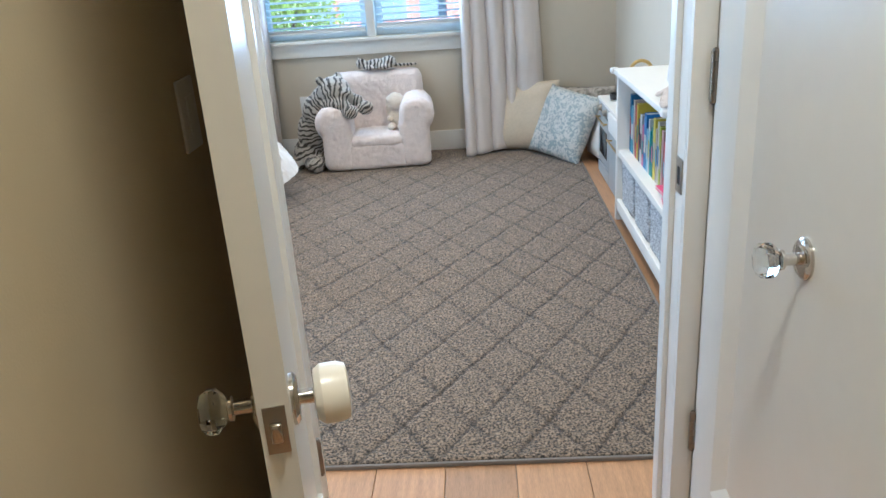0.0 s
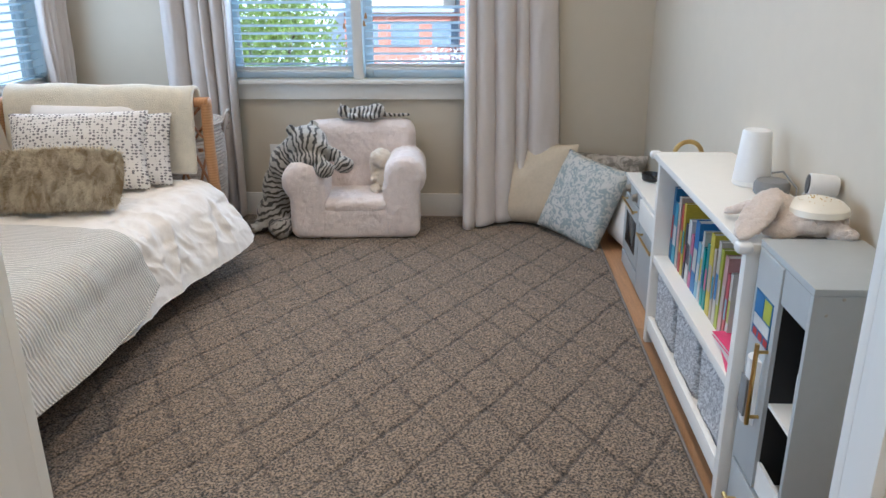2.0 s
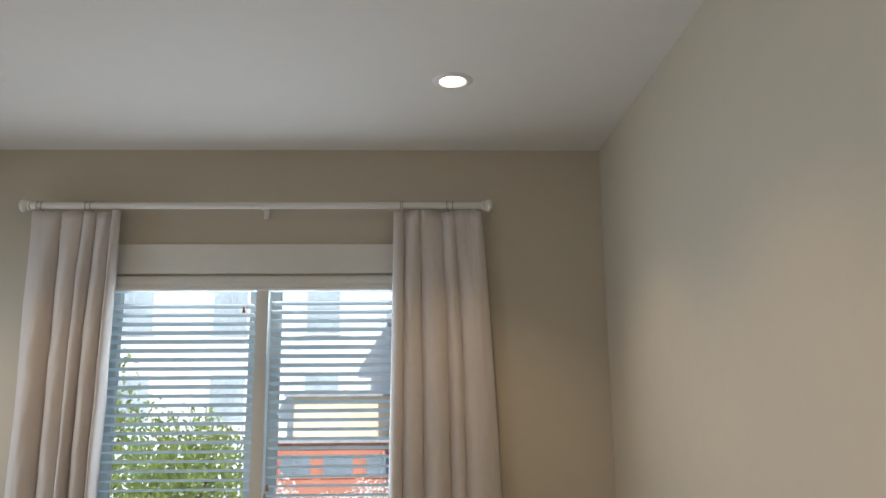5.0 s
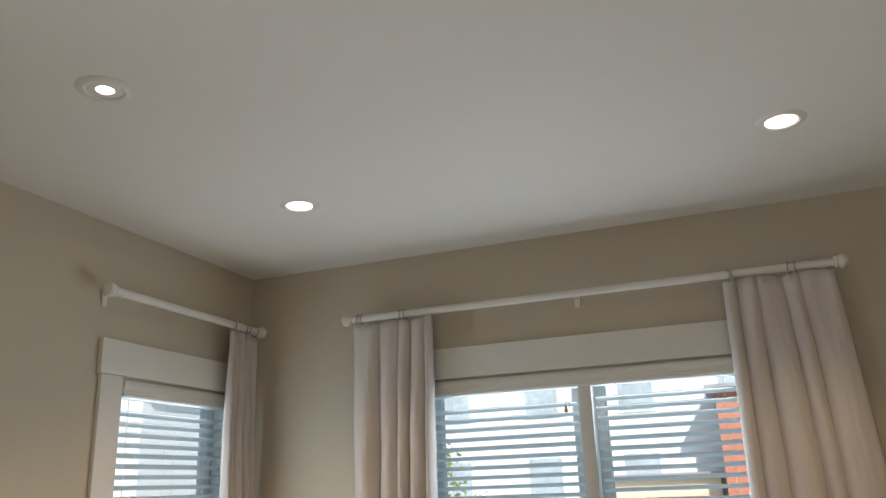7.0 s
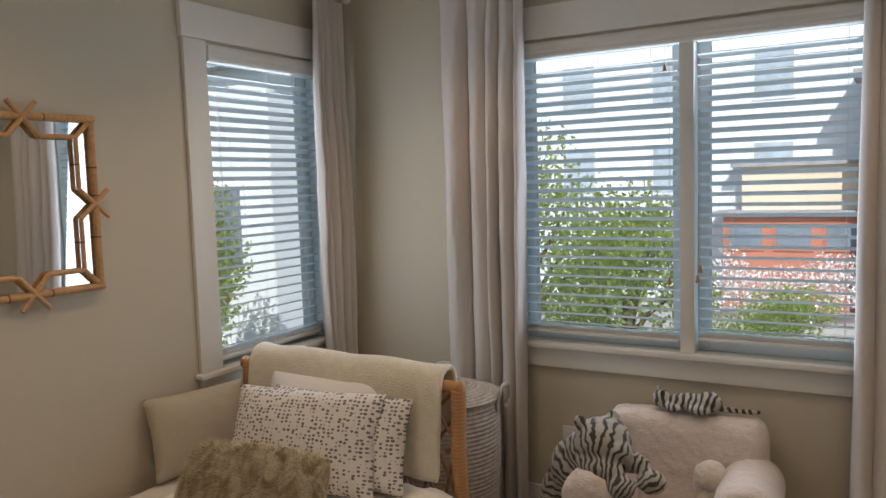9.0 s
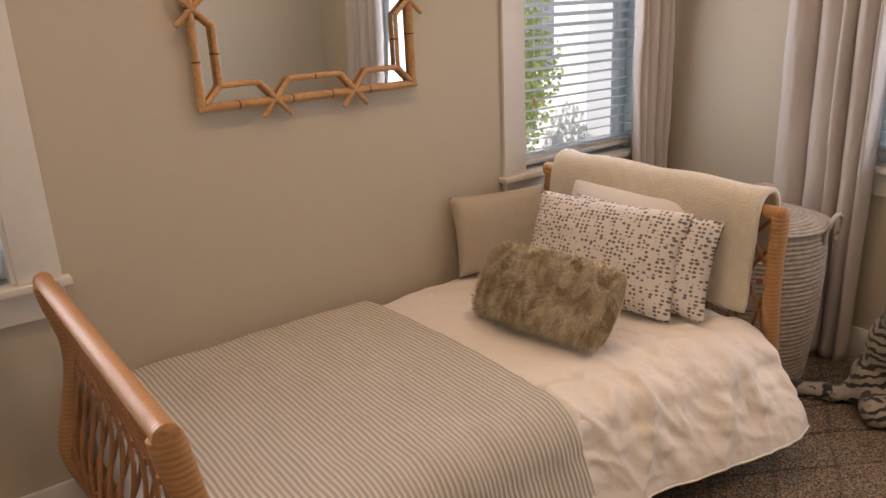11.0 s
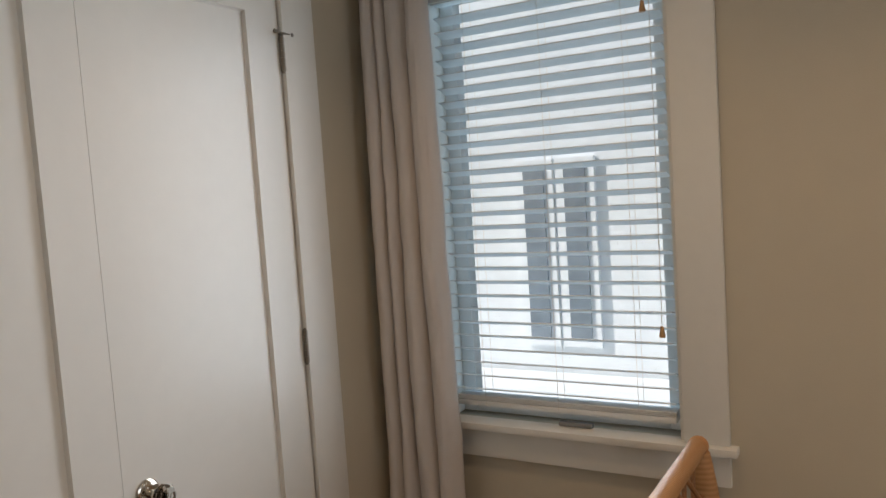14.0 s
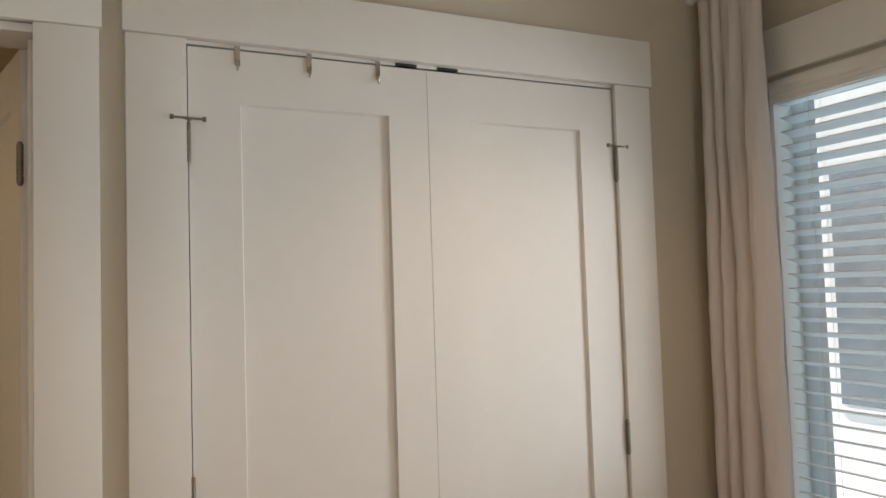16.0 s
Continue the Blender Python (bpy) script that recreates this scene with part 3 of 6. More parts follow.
# ---- trim ----
def window_trim(axis, at, inward, o0, o1, sill, head, cas=0.115):
    """Craftsman casing, stool and apron round an opening; inward is +1 or -1 along the wall's normal."""
    def slab(b0, b1, z0, z1, d0, d1, bev=0.003):
        bm = bmesh.new()
        p0, p1 = sorted((at + inward * d0, at + inward * d1))
        if axis == 'x':
            box(bm, b0, b1, p0, p1, z0, z1, bev)
        else:
            box(bm, p0, p1, b0, b1, z0, z1, bev)
        return bm
    t = thing("window_trim", "white-painted flat window casing with stool and apron", "window trim", (0, 0, 0), kind="structure")
    part("head_casing", slab(o0 - cas - 0.012, o1 + cas + 0.012, head, head + 0.138, 0, 0.024), trim_paint, t)
    part("side_casing", slab(o0 - cas, o0, sill, head - 0.001, 0, 0.018), trim_paint, t)
    part("side_casing", slab(o1, o1 + cas, sill, head - 0.001, 0, 0.018), trim_paint, t)
    part("stool", slab(o0 - cas - 0.02, o1 + cas + 0.02, sill - 0.022, sill - 0.001, -0.03, 0.042), trim_paint, t)
    part("apron", slab(o0 - cas, o1 + cas, sill - 0.11, sill - 0.023, 0, 0.018), trim_paint, t)
    # linings of the opening
    part("jamb_lining", slab(o0, o0 + 0.012, sill, head - 0.012, -TH, 0.0, 0), trim_paint, t)
    part("jamb_lining", slab(o1 - 0.012, o1, sill, head - 0.012, -TH, 0.0, 0), trim_paint, t)
    part("head_lining", slab(o0 + 0.012, o1 - 0.012, head - 0.022, head - 0.010, -TH, 0.0, 0), trim_paint, t)
    return t


window_trim('x', NN, -1, N_WIN[0], N_WIN[1], 0.80, HEAD)
window_trim('y', W, 1, W1_WIN[0], W1_WIN[1], 0.777, HEAD)
window_trim('y', W, 1, W2_WIN[0], W2_WIN[1], 0.777, HEAD)


def window_unit(name, axis, at, o0, o1, z0, z1, out, label, rail=None):
    """A vinyl window: frame, panes of glass, and a meeting rail where it has one."""
    t = thing(name, label, "window", (0, 0, 0), kind="structure")
    d0, d1 = at + out * 0.075, at + out * 0.125
    lo, hi = min(d0, d1), max(d0, d1)

    def slab(b0, b1, za, zb, e=0.0, bev=0.004):
        bm = bmesh.new()
        if axis == 'x':
            box(bm, b0, b1, lo + e, hi - e, za, zb, bev)
        else:
            box(bm, lo + e, hi - e, b0, b1, za, zb, bev)
        return bm
    f = 0.045
    part("frame_side", slab(o0, o0 + f, z0, z1), vinyl, t)
    part("frame_side", slab(o1 - f, o1, z0, z1), vinyl, t)
    part("frame_head", slab(o0 + f, o1 - f, z1 - f, z1), vinyl, t)
    part("frame_foot", slab(o0 + f, o1 - f, z0, z0 + f), vinyl, t)
    if rail:
        part("meeting_rail", slab(o0 + f, o1 - f, rail - 0.02, rail + 0.02, 0.004), vinyl, t)
    g = part("pane", slab(o0 + f, o1 - f, z0 + f, z1 - f, 0.022, 0), clear_glass, t, smooth=False)
    g.visible_shadow = False
    return t


MID = -0.543
window_unit("window_1", 'x', NN, N_WIN[0] + 0.012, MID - 0.028, 0.80, HEAD - 0.022, 1, "white vinyl casement window behind a blind")
window_unit("window_2", 'x', NN, MID + 0.028, N_WIN[1] - 0.012, 0.80, HEAD - 0.022, 1, "white vinyl casement window behind a blind")
window_unit("window_3", 'y', W, W1_WIN[0] + 0.012, W1_WIN[1] - 0.012, 0.777, HEAD - 0.022, -1, "white vinyl window by the corner")
window_unit("window_4", 'y', W, W2_WIN[0] + 0.012, W2_WIN[1] - 0.012, 0.777, HEAD - 0.022, -1, "white vinyl window by the closet")
solo("window_mullion", boxes((MID - 0.028, MID + 0.028, NN + 0.0, NN + 0.13, 0.80, HEAD - 0.022), bevel=0.003), trim_paint, kind="structure")


# baseboards
def baseboard(x0, x1, y0, y1):
    solo("baseboard", boxes((x0, x1, y0, y1, 0, 0.14), bevel=0.004), trim_paint, kind="structure")


baseboard(W + 0.016, E - 0.016, NN - 0.016, NN)
baseboard(W, W + 0.016, S, NN)
baseboard(E - 0.016, E, S, NN)
baseboard(W + 0.016, CLOSET[0] - 0.132, S, S + 0.016)
baseboard(ENTRY[1] + 0.12, E - 0.016, S, S + 0.016)
baseboard(HALL_L, HALL_L + 0.014, -3.2, S - 0.15)
baseboard(HALL_R - 0.014, HALL_R, -3.2, -1.03)


# door casings
def door_trim(x0, x1, face, sgn, head=HEAD, cas=0.13, cas_r=None):
    t = thing("door_trim", "white-painted flat door casing with a plain header", "door trim", (0, 0, 0), kind="structure")

    def slab(a, b, z0, z1, d):
        bm = bmesh.new()
        box(bm, a, b, min(face, face + sgn * d), max(face, face + sgn * d), z0, z1, 0.003)
        return bm
    part("side_casing", slab(x0 - cas, x0, 0, head - 0.001, 0.018), trim_paint, t)
    cas_r = cas if cas_r is None else cas_r
    part("side_casing", slab(x1, x1 + cas_r, 0, head - 0.001, 0.018), trim_paint, t)
    part("header", slab(x0 - cas - 0.006, x1 + cas_r + (0.006 if cas_r == cas else 0), head, head + 0.14, 0.024), trim_paint, t)
    return t


door_trim(CLOSET[0] - 0.002, CLOSET[1] + 0.002, S, 1)
door_trim(ENTRY[0], ENTRY[1], S, 1, cas=0.128)
door_trim(ENTRY[0], ENTRY[1], S - 0.13, -1, cas=0.056, cas_r=0.044)
# jambs with stops
jm = thing("door_jamb", "white-painted door jamb with stops and strike plate", "door jamb", (0, 0, 0), kind="structure")
part("jamb_side", boxes((ENTRY[0] - 0.02, ENTRY[0], S - 0.13, S, 0, HEAD - 0.02), bevel=0.002), trim_paint, jm)
part("jamb_side", boxes((ENTRY[1], ENTRY[1] + 0.02, S - 0.13, S, 0, HEAD - 0.02), bevel=0.002), trim_paint, jm)
part("jamb_head", boxes((ENTRY[0] - 0.02, ENTRY[1] + 0.02, S - 0.13, S, HEAD - 0.02, HEAD - 0.001), bevel=0.002), trim_paint, jm)
part("stop", boxes((ENTRY[0], ENTRY[0] + 0.012, S - 0.085, S - 0.045, 0, HEAD - 0.021), bevel=0.002), trim_paint, jm)
part("stop", boxes((ENTRY[1] - 0.012, ENTRY[1], S - 0.075, S - 0.035, 0, HEAD - 0.021), bevel=0.002), trim_paint, jm)
bm = bmesh.new()
box(bm, ENTRY[1] - 0.003, ENTRY[1], -0.125, -0.083, 0.835, 0.905, 0.001)
st = part("strike_plate", bm, steel, jm, "brushed nickel strike plate")
part("strike_hole", boxes((ENTRY[1] - 0.0036, ENTRY[1] - 0.0031, -0.113, -0.096, 0.852, 0.888)), shade_black, jm)
for hz in (1.82, 0.25):
    part("hinge_leaf", boxes((ENTRY[0], ENTRY[0] + 0.003, -0.128, -0.092, hz - 0.045, hz + 0.045), bevel=0.001), steel, jm, "brushed nickel hinge leaf")
cj = thing("door_jamb", "white-painted closet jamb", "door jamb", (0, 0, 0), kind="structure")
part("jamb_side", boxes((CLOSET[0] - 0.02, CLOSET[0] - 0.002, S - 0.13, S, 0, HEAD - 0.02)), trim_paint, cj)
part("jamb_side", boxes((CLOSET[1] + 0.002, CLOSET[1] + 0.02, S - 0.13, S, 0, HEAD - 0.02)), trim_paint, cj)
part("jamb_head", boxes((CLOSET[0] - 0.02, CLOSET[1] + 0.02, S - 0.13, S, HEAD - 0.009, HEAD)), trim_paint, cj)
# white head stop in shadow; the shade over the doors is painted near-black
part("stop", boxes((CLOSET[0], CLOSET[1], S - 0.09, S - 0.05, HEAD - 0.04, HEAD - 0.0095)), shade_black, cj)


def panel_door_bm(w, h, thick, panels, recess=0.011, slope=0.012):
    """A leaf with sunk flat panels on both faces: x along its width, z up, y through it."""
    bm = bmesh.new()
    xs = sorted({0.0, w, *[p[0] for p in panels], *[p[1] for p in panels]})
    zs = sorted({0.0, h, *[p[2] for p in panels], *[p[3] for p in panels]})
    for y, s in ((0.0, 1), (thick, -1)):
        for i in range(len(xs) - 1):
            for j in range(len(zs) - 1):
                a, b, c, d = xs[i], xs[i + 1], zs[j], zs[j + 1]
                if any(abs(p[0] - a) < 1e-6 and abs(p[1] - b) < 1e-6 and abs(p[2] - c) < 1e-6 and abs(p[3] - d) < 1e-6 for p in panels):
                    o = [(a, y, c), (b, y, c), (b, y, d), (a, y, d)]
                    r = y + s * recess
                    q = [(a + slope * 0.3, r, c + slope * 0.3), (b - slope * 0.3, r, c + slope * 0.3), (b - slope * 0.3, r, d - slope * 0.3), (a + slope * 0.3, r, d - slope * 0.3)]
                    vo = [bm.verts.new(p) for p in o]
                    vq = [bm.verts.new(p) for p in q]
                    for k in range(4):
                        bm.faces.new((vo[k], vo[(k + 1) % 4], vq[(k + 1) % 4], vq[k]))
                    bm.faces.new(vq)
                else:
                    bm.faces.new([bm.verts.new(p) for p in ((a, y, c), (b, y, c), (b, y, d), (a, y, d))])
    for a, b in (((0, 0), (0, h)), ((0, h), (w, h)), ((w, h), (w, 0)), ((w, 0), (0, 0))):
        bm.faces.new([bm.verts.new((a[0], 0, a[1])), bm.verts.new((b[0], 0, b[1])), bm.verts.new((b[0], thick, b[1])), bm.verts.new((a[0], thick, a[1]))])
    bmesh.ops.remove_doubles(bm, verts=bm.verts, dist=1e-5)
    return bm


def glass_knob(parent, m, ball=True):
    """A faceted glass knob on a nickel rose; z of m points out of the door."""
    part("rose", lathe(bmesh.new(), [(0.0, 0), (0.031, 0), (0.031, 0.004), (0.026, 0.008), (0.012, 0.009), (0.0, 0.009)], m), chrome, parent, "polished nickel rose", local=True)
    part("shank", lathe(bmesh.new(), [(0.009, 0.008), (0.009, 0.03), (0.015, 0.032), (0.015, 0.036), (0.011, 0.038)], m), chrome, parent, local=True)
    if ball:
        part("knob", lathe(bmesh.new(), [(0.010, 0.038), (0.018, 0.041), (0.0275, 0.050), (0.0275, 0.060), (0.021, 0.068), (0.012, 0.070)], m, 8), clear_glass, parent, "faceted clear glass knob", local=True, smooth=False)


def hinge(parent, m, long=0.09, pin_stop=False):
    prof = [(0.0, -long / 2 - 0.006), (0.005, -long / 2 - 0.004)]
    for k in range(5):
        z0, z1 = -long / 2 + long * k / 5, -long / 2 + long * (k + 1) / 5
        prof += [(0.0062, z0 + 0.0006), (0.0075, z0 + 0.0012), (0.0075, z1 - 0.0012), (0.0062, z1 - 0.0006)]
    prof += [(0.005, long / 2 + 0.004), (0.0, long / 2 + 0.006)]
    part("hinge", lathe(bmesh.new(), prof, m, 14), hinge_steel, parent, "brushed nickel hinge", local=True)
    if pin_stop:
        bm = bmesh.new()
        z = long / 2 + 0.008
        tube(bm, [m @ Vector((-0.034, 0.004, z)), m @ Vector((0.034, 0.012, z))], 0.0028, 8)
        for sx in (-0.036, 0.036):
            lathe(bm, [(0.0, -0.004), (0.006, -0.004), (0.006, 0.003), (0.0, 0.004)], m @ Matrix.Translation((sx, 0.004 if sx < 0 else 0.013, z)) @ Matrix.Rotation(radians(90), 4, 'Y'), 10)
        lathe(bm, [(0.0, 0.0), (0.008, 0.0), (0.008, 0.006), (0.0, 0.008)], m @ Matrix.Translation((0, 0.004, z - 0.004)), 12)
        part("hinge_stop", bm, hinge_steel, parent, local=True)


# closet doors: two closed leaves
DH = HEAD - 0.015
leaf_w = (CLOSET[1] - CLOSET[0]) / 2 - 0.0026
for side, x0 in (("l", CLOSET[1]), ("r", CLOSET[0])):
    d = thing("door_closet", "white-painted closed shaker closet door with one tall panel", "closet door", (x0, S + 0.004, 0.008), (0, 0, 0 if side == "r" else 180), kind="structure", group="closet doors")
    mir = 1 if side == "r" else -1
    off = -0.036 if side == "r" else 0.0
    bm = panel_door_bm(leaf_w, DH - 0.008, 0.036, [(0.118, 0.118 + 0.357 if side == "r" else 0.118 + 0.375, 0.22, 1.96)], recess=0.011)
    bm.transform(Matrix.Translation((0.002, off, 0)))
    part("leaf", bm, door_paint, d, local=True, smooth=False)
    fy = 0.0
    for hz in (1.87, 1.075, 0.25):
        hm = Matrix.Translation((-0.001, 0.007 * mir, hz - 0.008)) if side == "r" else Matrix.Translation((-0.001, -0.007, hz - 0.008)) @ Matrix.Rotation(radians(180), 4, 'Z')
        hinge(d, hm, 0.092, pin_stop=hz > 1.5)
    kx = leaf_w - 0.055
    km = (Matrix.Translation((kx, 0.0, 0.86)) @ Matrix.Rotation(radians(-90 if side == "r" else 90), 4, 'X'))
    if side == "r":
        glass_knob(d, km)
for k, hx in enumerate((-0.726, -0.899, -1.079)):
    hk = thing("door_hook", "small silver over-the-door hook on the closet door", "hook", (hx, S + 0.006, HEAD - 0.07), group="over-door hooks")
    bm = bmesh.new()
    box(bm, -0.006, 0.006, 0.0, 0.0022, 0.018, 0.066, 0.0006)
    part("strap", bm, chrome, hk, local=True)
    bm = bmesh.new()
    tube(bm, [(0, 0.002, 0.022), (0.002, 0.010, 0.006), (0.003, 0.019, 0.009), (0.004, 0.022, 0.020)], 0.003, 8)
    part("prong", bm, chrome, hk, local=True)
for mx in (-1.16, -1.28):
    solo("door_catch", boxes((mx - 0.03, mx + 0.03, S - 0.012, S + 0.003, HEAD - 0.009, HEAD - 0.002)), black_plastic, "small dark magnetic catch over the closet doors", "door catch")

# the entry door, standing open into the hall
HX, HY = ENTRY[0] + 0.012, -0.142
LX, LY = -0.112, -0.873
ang = math.degrees(math.atan2(LY - HY, LX - HX))
lw = math.hypot(LX - HX, LY - HY)
ed = thing("door_entry", "white-painted open bedroom door with glass knobs", "door", (HX, HY, 0.01), (0, 0, ang), kind="structure")
bm = panel_door_bm(lw, DH - 0.01, 0.036, [(0.115, lw - 0.115, 0.24, 1.965)])
bm.transform(Matrix.Translation((0, -0.018, 0)))
part("leaf", bm, door_paint, ed, local=True, smooth=False)
kz = 0.825
glass_knob(ed, Matrix.Translation((lw - 0.06, -0.018, kz)) @ Matrix.Rotation(radians(90), 4, 'X'))
glass_knob(ed, Matrix.Translation((lw - 0.06, 0.018, kz)) @ Matrix.Rotation(radians(-90), 4, 'X'), ball=False)
cov = bmesh.new()
cm = Matrix.Translation((lw - 0.06, 0.018, kz)) @ Matrix.Rotation(radians(-90), 4, 'X')
lathe(cov, [(0.016, 0.026), (0.030, 0.028), (0.036, 0.036), (0.036, 0.056), (0.032, 0.066), (0.020, 0.068), (0.018, 0.062), (0.029, 0.060), (0.031, 0.052), (0.030, 0.038), (0.016, 0.032)], cm, 28)
part("knob_cover", cov, cream_plastic, ed, "white plastic childproof knob cover", local=True)
part("cover_grip", lathe(bmesh.new(), [(0.0, 0.03), (0.0185, 0.031), (0.0185, 0.0625), (0.0, 0.0625)], cm, 20), grey_plastic, ed, local=True)
part("latch_plate", boxes((lw, lw + 0.002, -0.0125, 0.0125, kz - 0.03, kz + 0.03), bevel=0.0006), steel, ed, "nickel latch plate", local=True)
part("latch_bolt", boxes((lw + 0.002, lw + 0.011, -0.007, 0.007, kz - 0.012, kz + 0.012), bevel=0.003), chrome, ed, local=True)
for hz in (1.82, 0.25):
    hinge(ed, Matrix.Translation((0, 0.02, hz)), 0.09)

# the narrow door in the hall's side wall
sd = thing("door_hall", "white-painted closed hall cupboard door with a glass knob", "door", (HALL_R - 0.028, -0.162, 0.01), (0, 0, -90), kind="structure")
bm = panel_door_bm(0.75, DH - 0.01, 0.05, [(0.125, 0.60, 0.24, 1.965)], recess=0.020, slope=0.11)
part("leaf", bm, door_paint, sd, local=True, smooth=False)
for hz in (1.06, 0.30, 1.85):
    hinge(sd, Matrix.Translation((-0.002, -0.004, hz)), 0.09)
glass_knob(sd, Matrix.Translation((0.392, 0.020, 0.862)) @ Matrix.Rotation(radians(90), 4, 'X'))
st2 = thing("door_trim", "white-painted moulded casing round the hall cupboard", "door trim", (0, 0, 0), kind="structure")
part("side_casing", boxes((HALL_R - 0.024, HALL_R, -0.154, -0.131, 0, HEAD), bevel=0.003), trim_paint, st2)
part("side_casing", boxes((HALL_R - 0.02, HALL_R, -1.03, -0.92, 0, HEAD), bevel=0.003), trim_paint, st2)
part("header", boxes((HALL_R - 0.024, HALL_R, -1.04, -0.131, HEAD + 0.001, HEAD + 0.12), bevel=0.003), trim_paint, st2)

# light switch on the hall wall
sw = thing("light_switch", "white plastic rocker light switch on the hall wall", "light switch", (HALL_L, -0.31, 1.085))
part("plate", boxes((0, 0.006, -0.037, 0.037, -0.06, 0.06), bevel=0.003), white_plastic, sw, local=True)
part("rocker", boxes((0.006, 0.010, -0.016, 0.016, -0.032, 0.032), bevel=0.002), white_plastic, sw, local=True)


# ---- recessed lamps ----
def lamp(x, y, small=False):
    t = thing("ceiling_lamp", "round recessed ceiling lamp with white trim, lit warm", "ceiling lamp", (x, y, C), group="recessed lamps")
    part("trim_ring", lathe(bmesh.new(), [(0.050, 0.0), (0.050, -0.004), (0.056, -0.007), (0.072, -0.004), (0.078, 0.0), (0.050, 0.0)], n=32, cap=False), white_plastic, t, local=True)
    part("baffle", lathe(bmesh.new(), [(0.050, -0.002), (0.042, 0.05), (0.042, 0.052), (0.0505, 0.0), (0.050, -0.002)], n=32, cap=False), white_plastic, t, local=True)
    if small:
        part("gimbal_plate", lathe(bmesh.new(), [(0.025, 0.0), (0.025, -0.003), (0.0495, -0.001), (0.0495, 0.001), (0.025, 0.0)], n=32, cap=False), white_plastic, t, "pale plate round the bulb", local=True)
    part("bulb", lathe(bmesh.new(), [(0.0, -0.006), (0.040, -0.005), (0.049, -0.002), (0.049, 0.01), (0.0, 0.01)] if not small else [(0.0, -0.0035), (0.020, -0.003), (0.024, -0.001), (0.024, 0.006), (0.0, 0.006)], n=24), lamp_glow, t, "warm glowing lamp face", local=True)
    ld = bpy.data.lights.new("lamp_light", 'SPOT')
    ld.energy = LAMP_WATTS
    ld.color = (1.0, 0.72, 0.44)
    ld.spot_size = radians(105)
    ld.spot_blend = 0.7
    ld.shadow_soft_size = 0.035
    lo = new("lamp_light", ld)
    lo.parent = t
    lo.location = (0, 0, -0.045 if not small else -0.03)
    return t


LAMP_WATTS = 19.5
for lx, ly in LAMPS:
    lamp(lx, ly, small=(lx, ly) == LAMPS[0])
hall_ld = bpy.data.lights.new("hall_lamp_light", 'SPOT')
hall_ld.energy = 56
hall_ld.color = (1.0, 0.82, 0.57)
hall_ld.spot_size = radians(120)
hall_ld.spot_blend = 0.6
hall_ld.shadow_soft_size = 0.11
hl = thing("ceiling_lamp", "round recessed ceiling lamp in the hall, lit warm", "ceiling lamp", (0.14, -1.16, C))
part("disc", lathe(bmesh.new(), [(0.0, -0.002), (0.05, -0.002), (0.075, -0.006), (0.078, 0.0), (0.0, 0.0)]), lamp_glow, hl, local=True)
hlo = new("hall_lamp_light", hall_ld)
hlo.parent = hl
hlo.location = (0, 0, -0.012)


# ---- blinds ----
def slat_mesh(length):
    bm = bmesh.new()
    n = 5
    prof = []
    for k in range(n):
        u = k / (n - 1) - 0.5
        prof.append((u * 0.05, 0.0028 * (1 - 4 * u * u)))
    ring = [(a, b) for a, b in prof] + [(a, b - 0.0026) for a, b in prof[::-1]]
    e = []
    for x in (-length / 2, length / 2):
        e.append([bm.verts.new((x, a, b)) for a, b in ring])
    m = len(ring)
    for k in range(m):
        bm.faces.new((e[0][k], e[0][(k + 1) % m], e[1][(k + 1) % m], e[1][k]))
    bm.faces.new(e[0][::-1])
    bm.faces.new(e[1])
    return finish(bm, slat_white, angle=50)


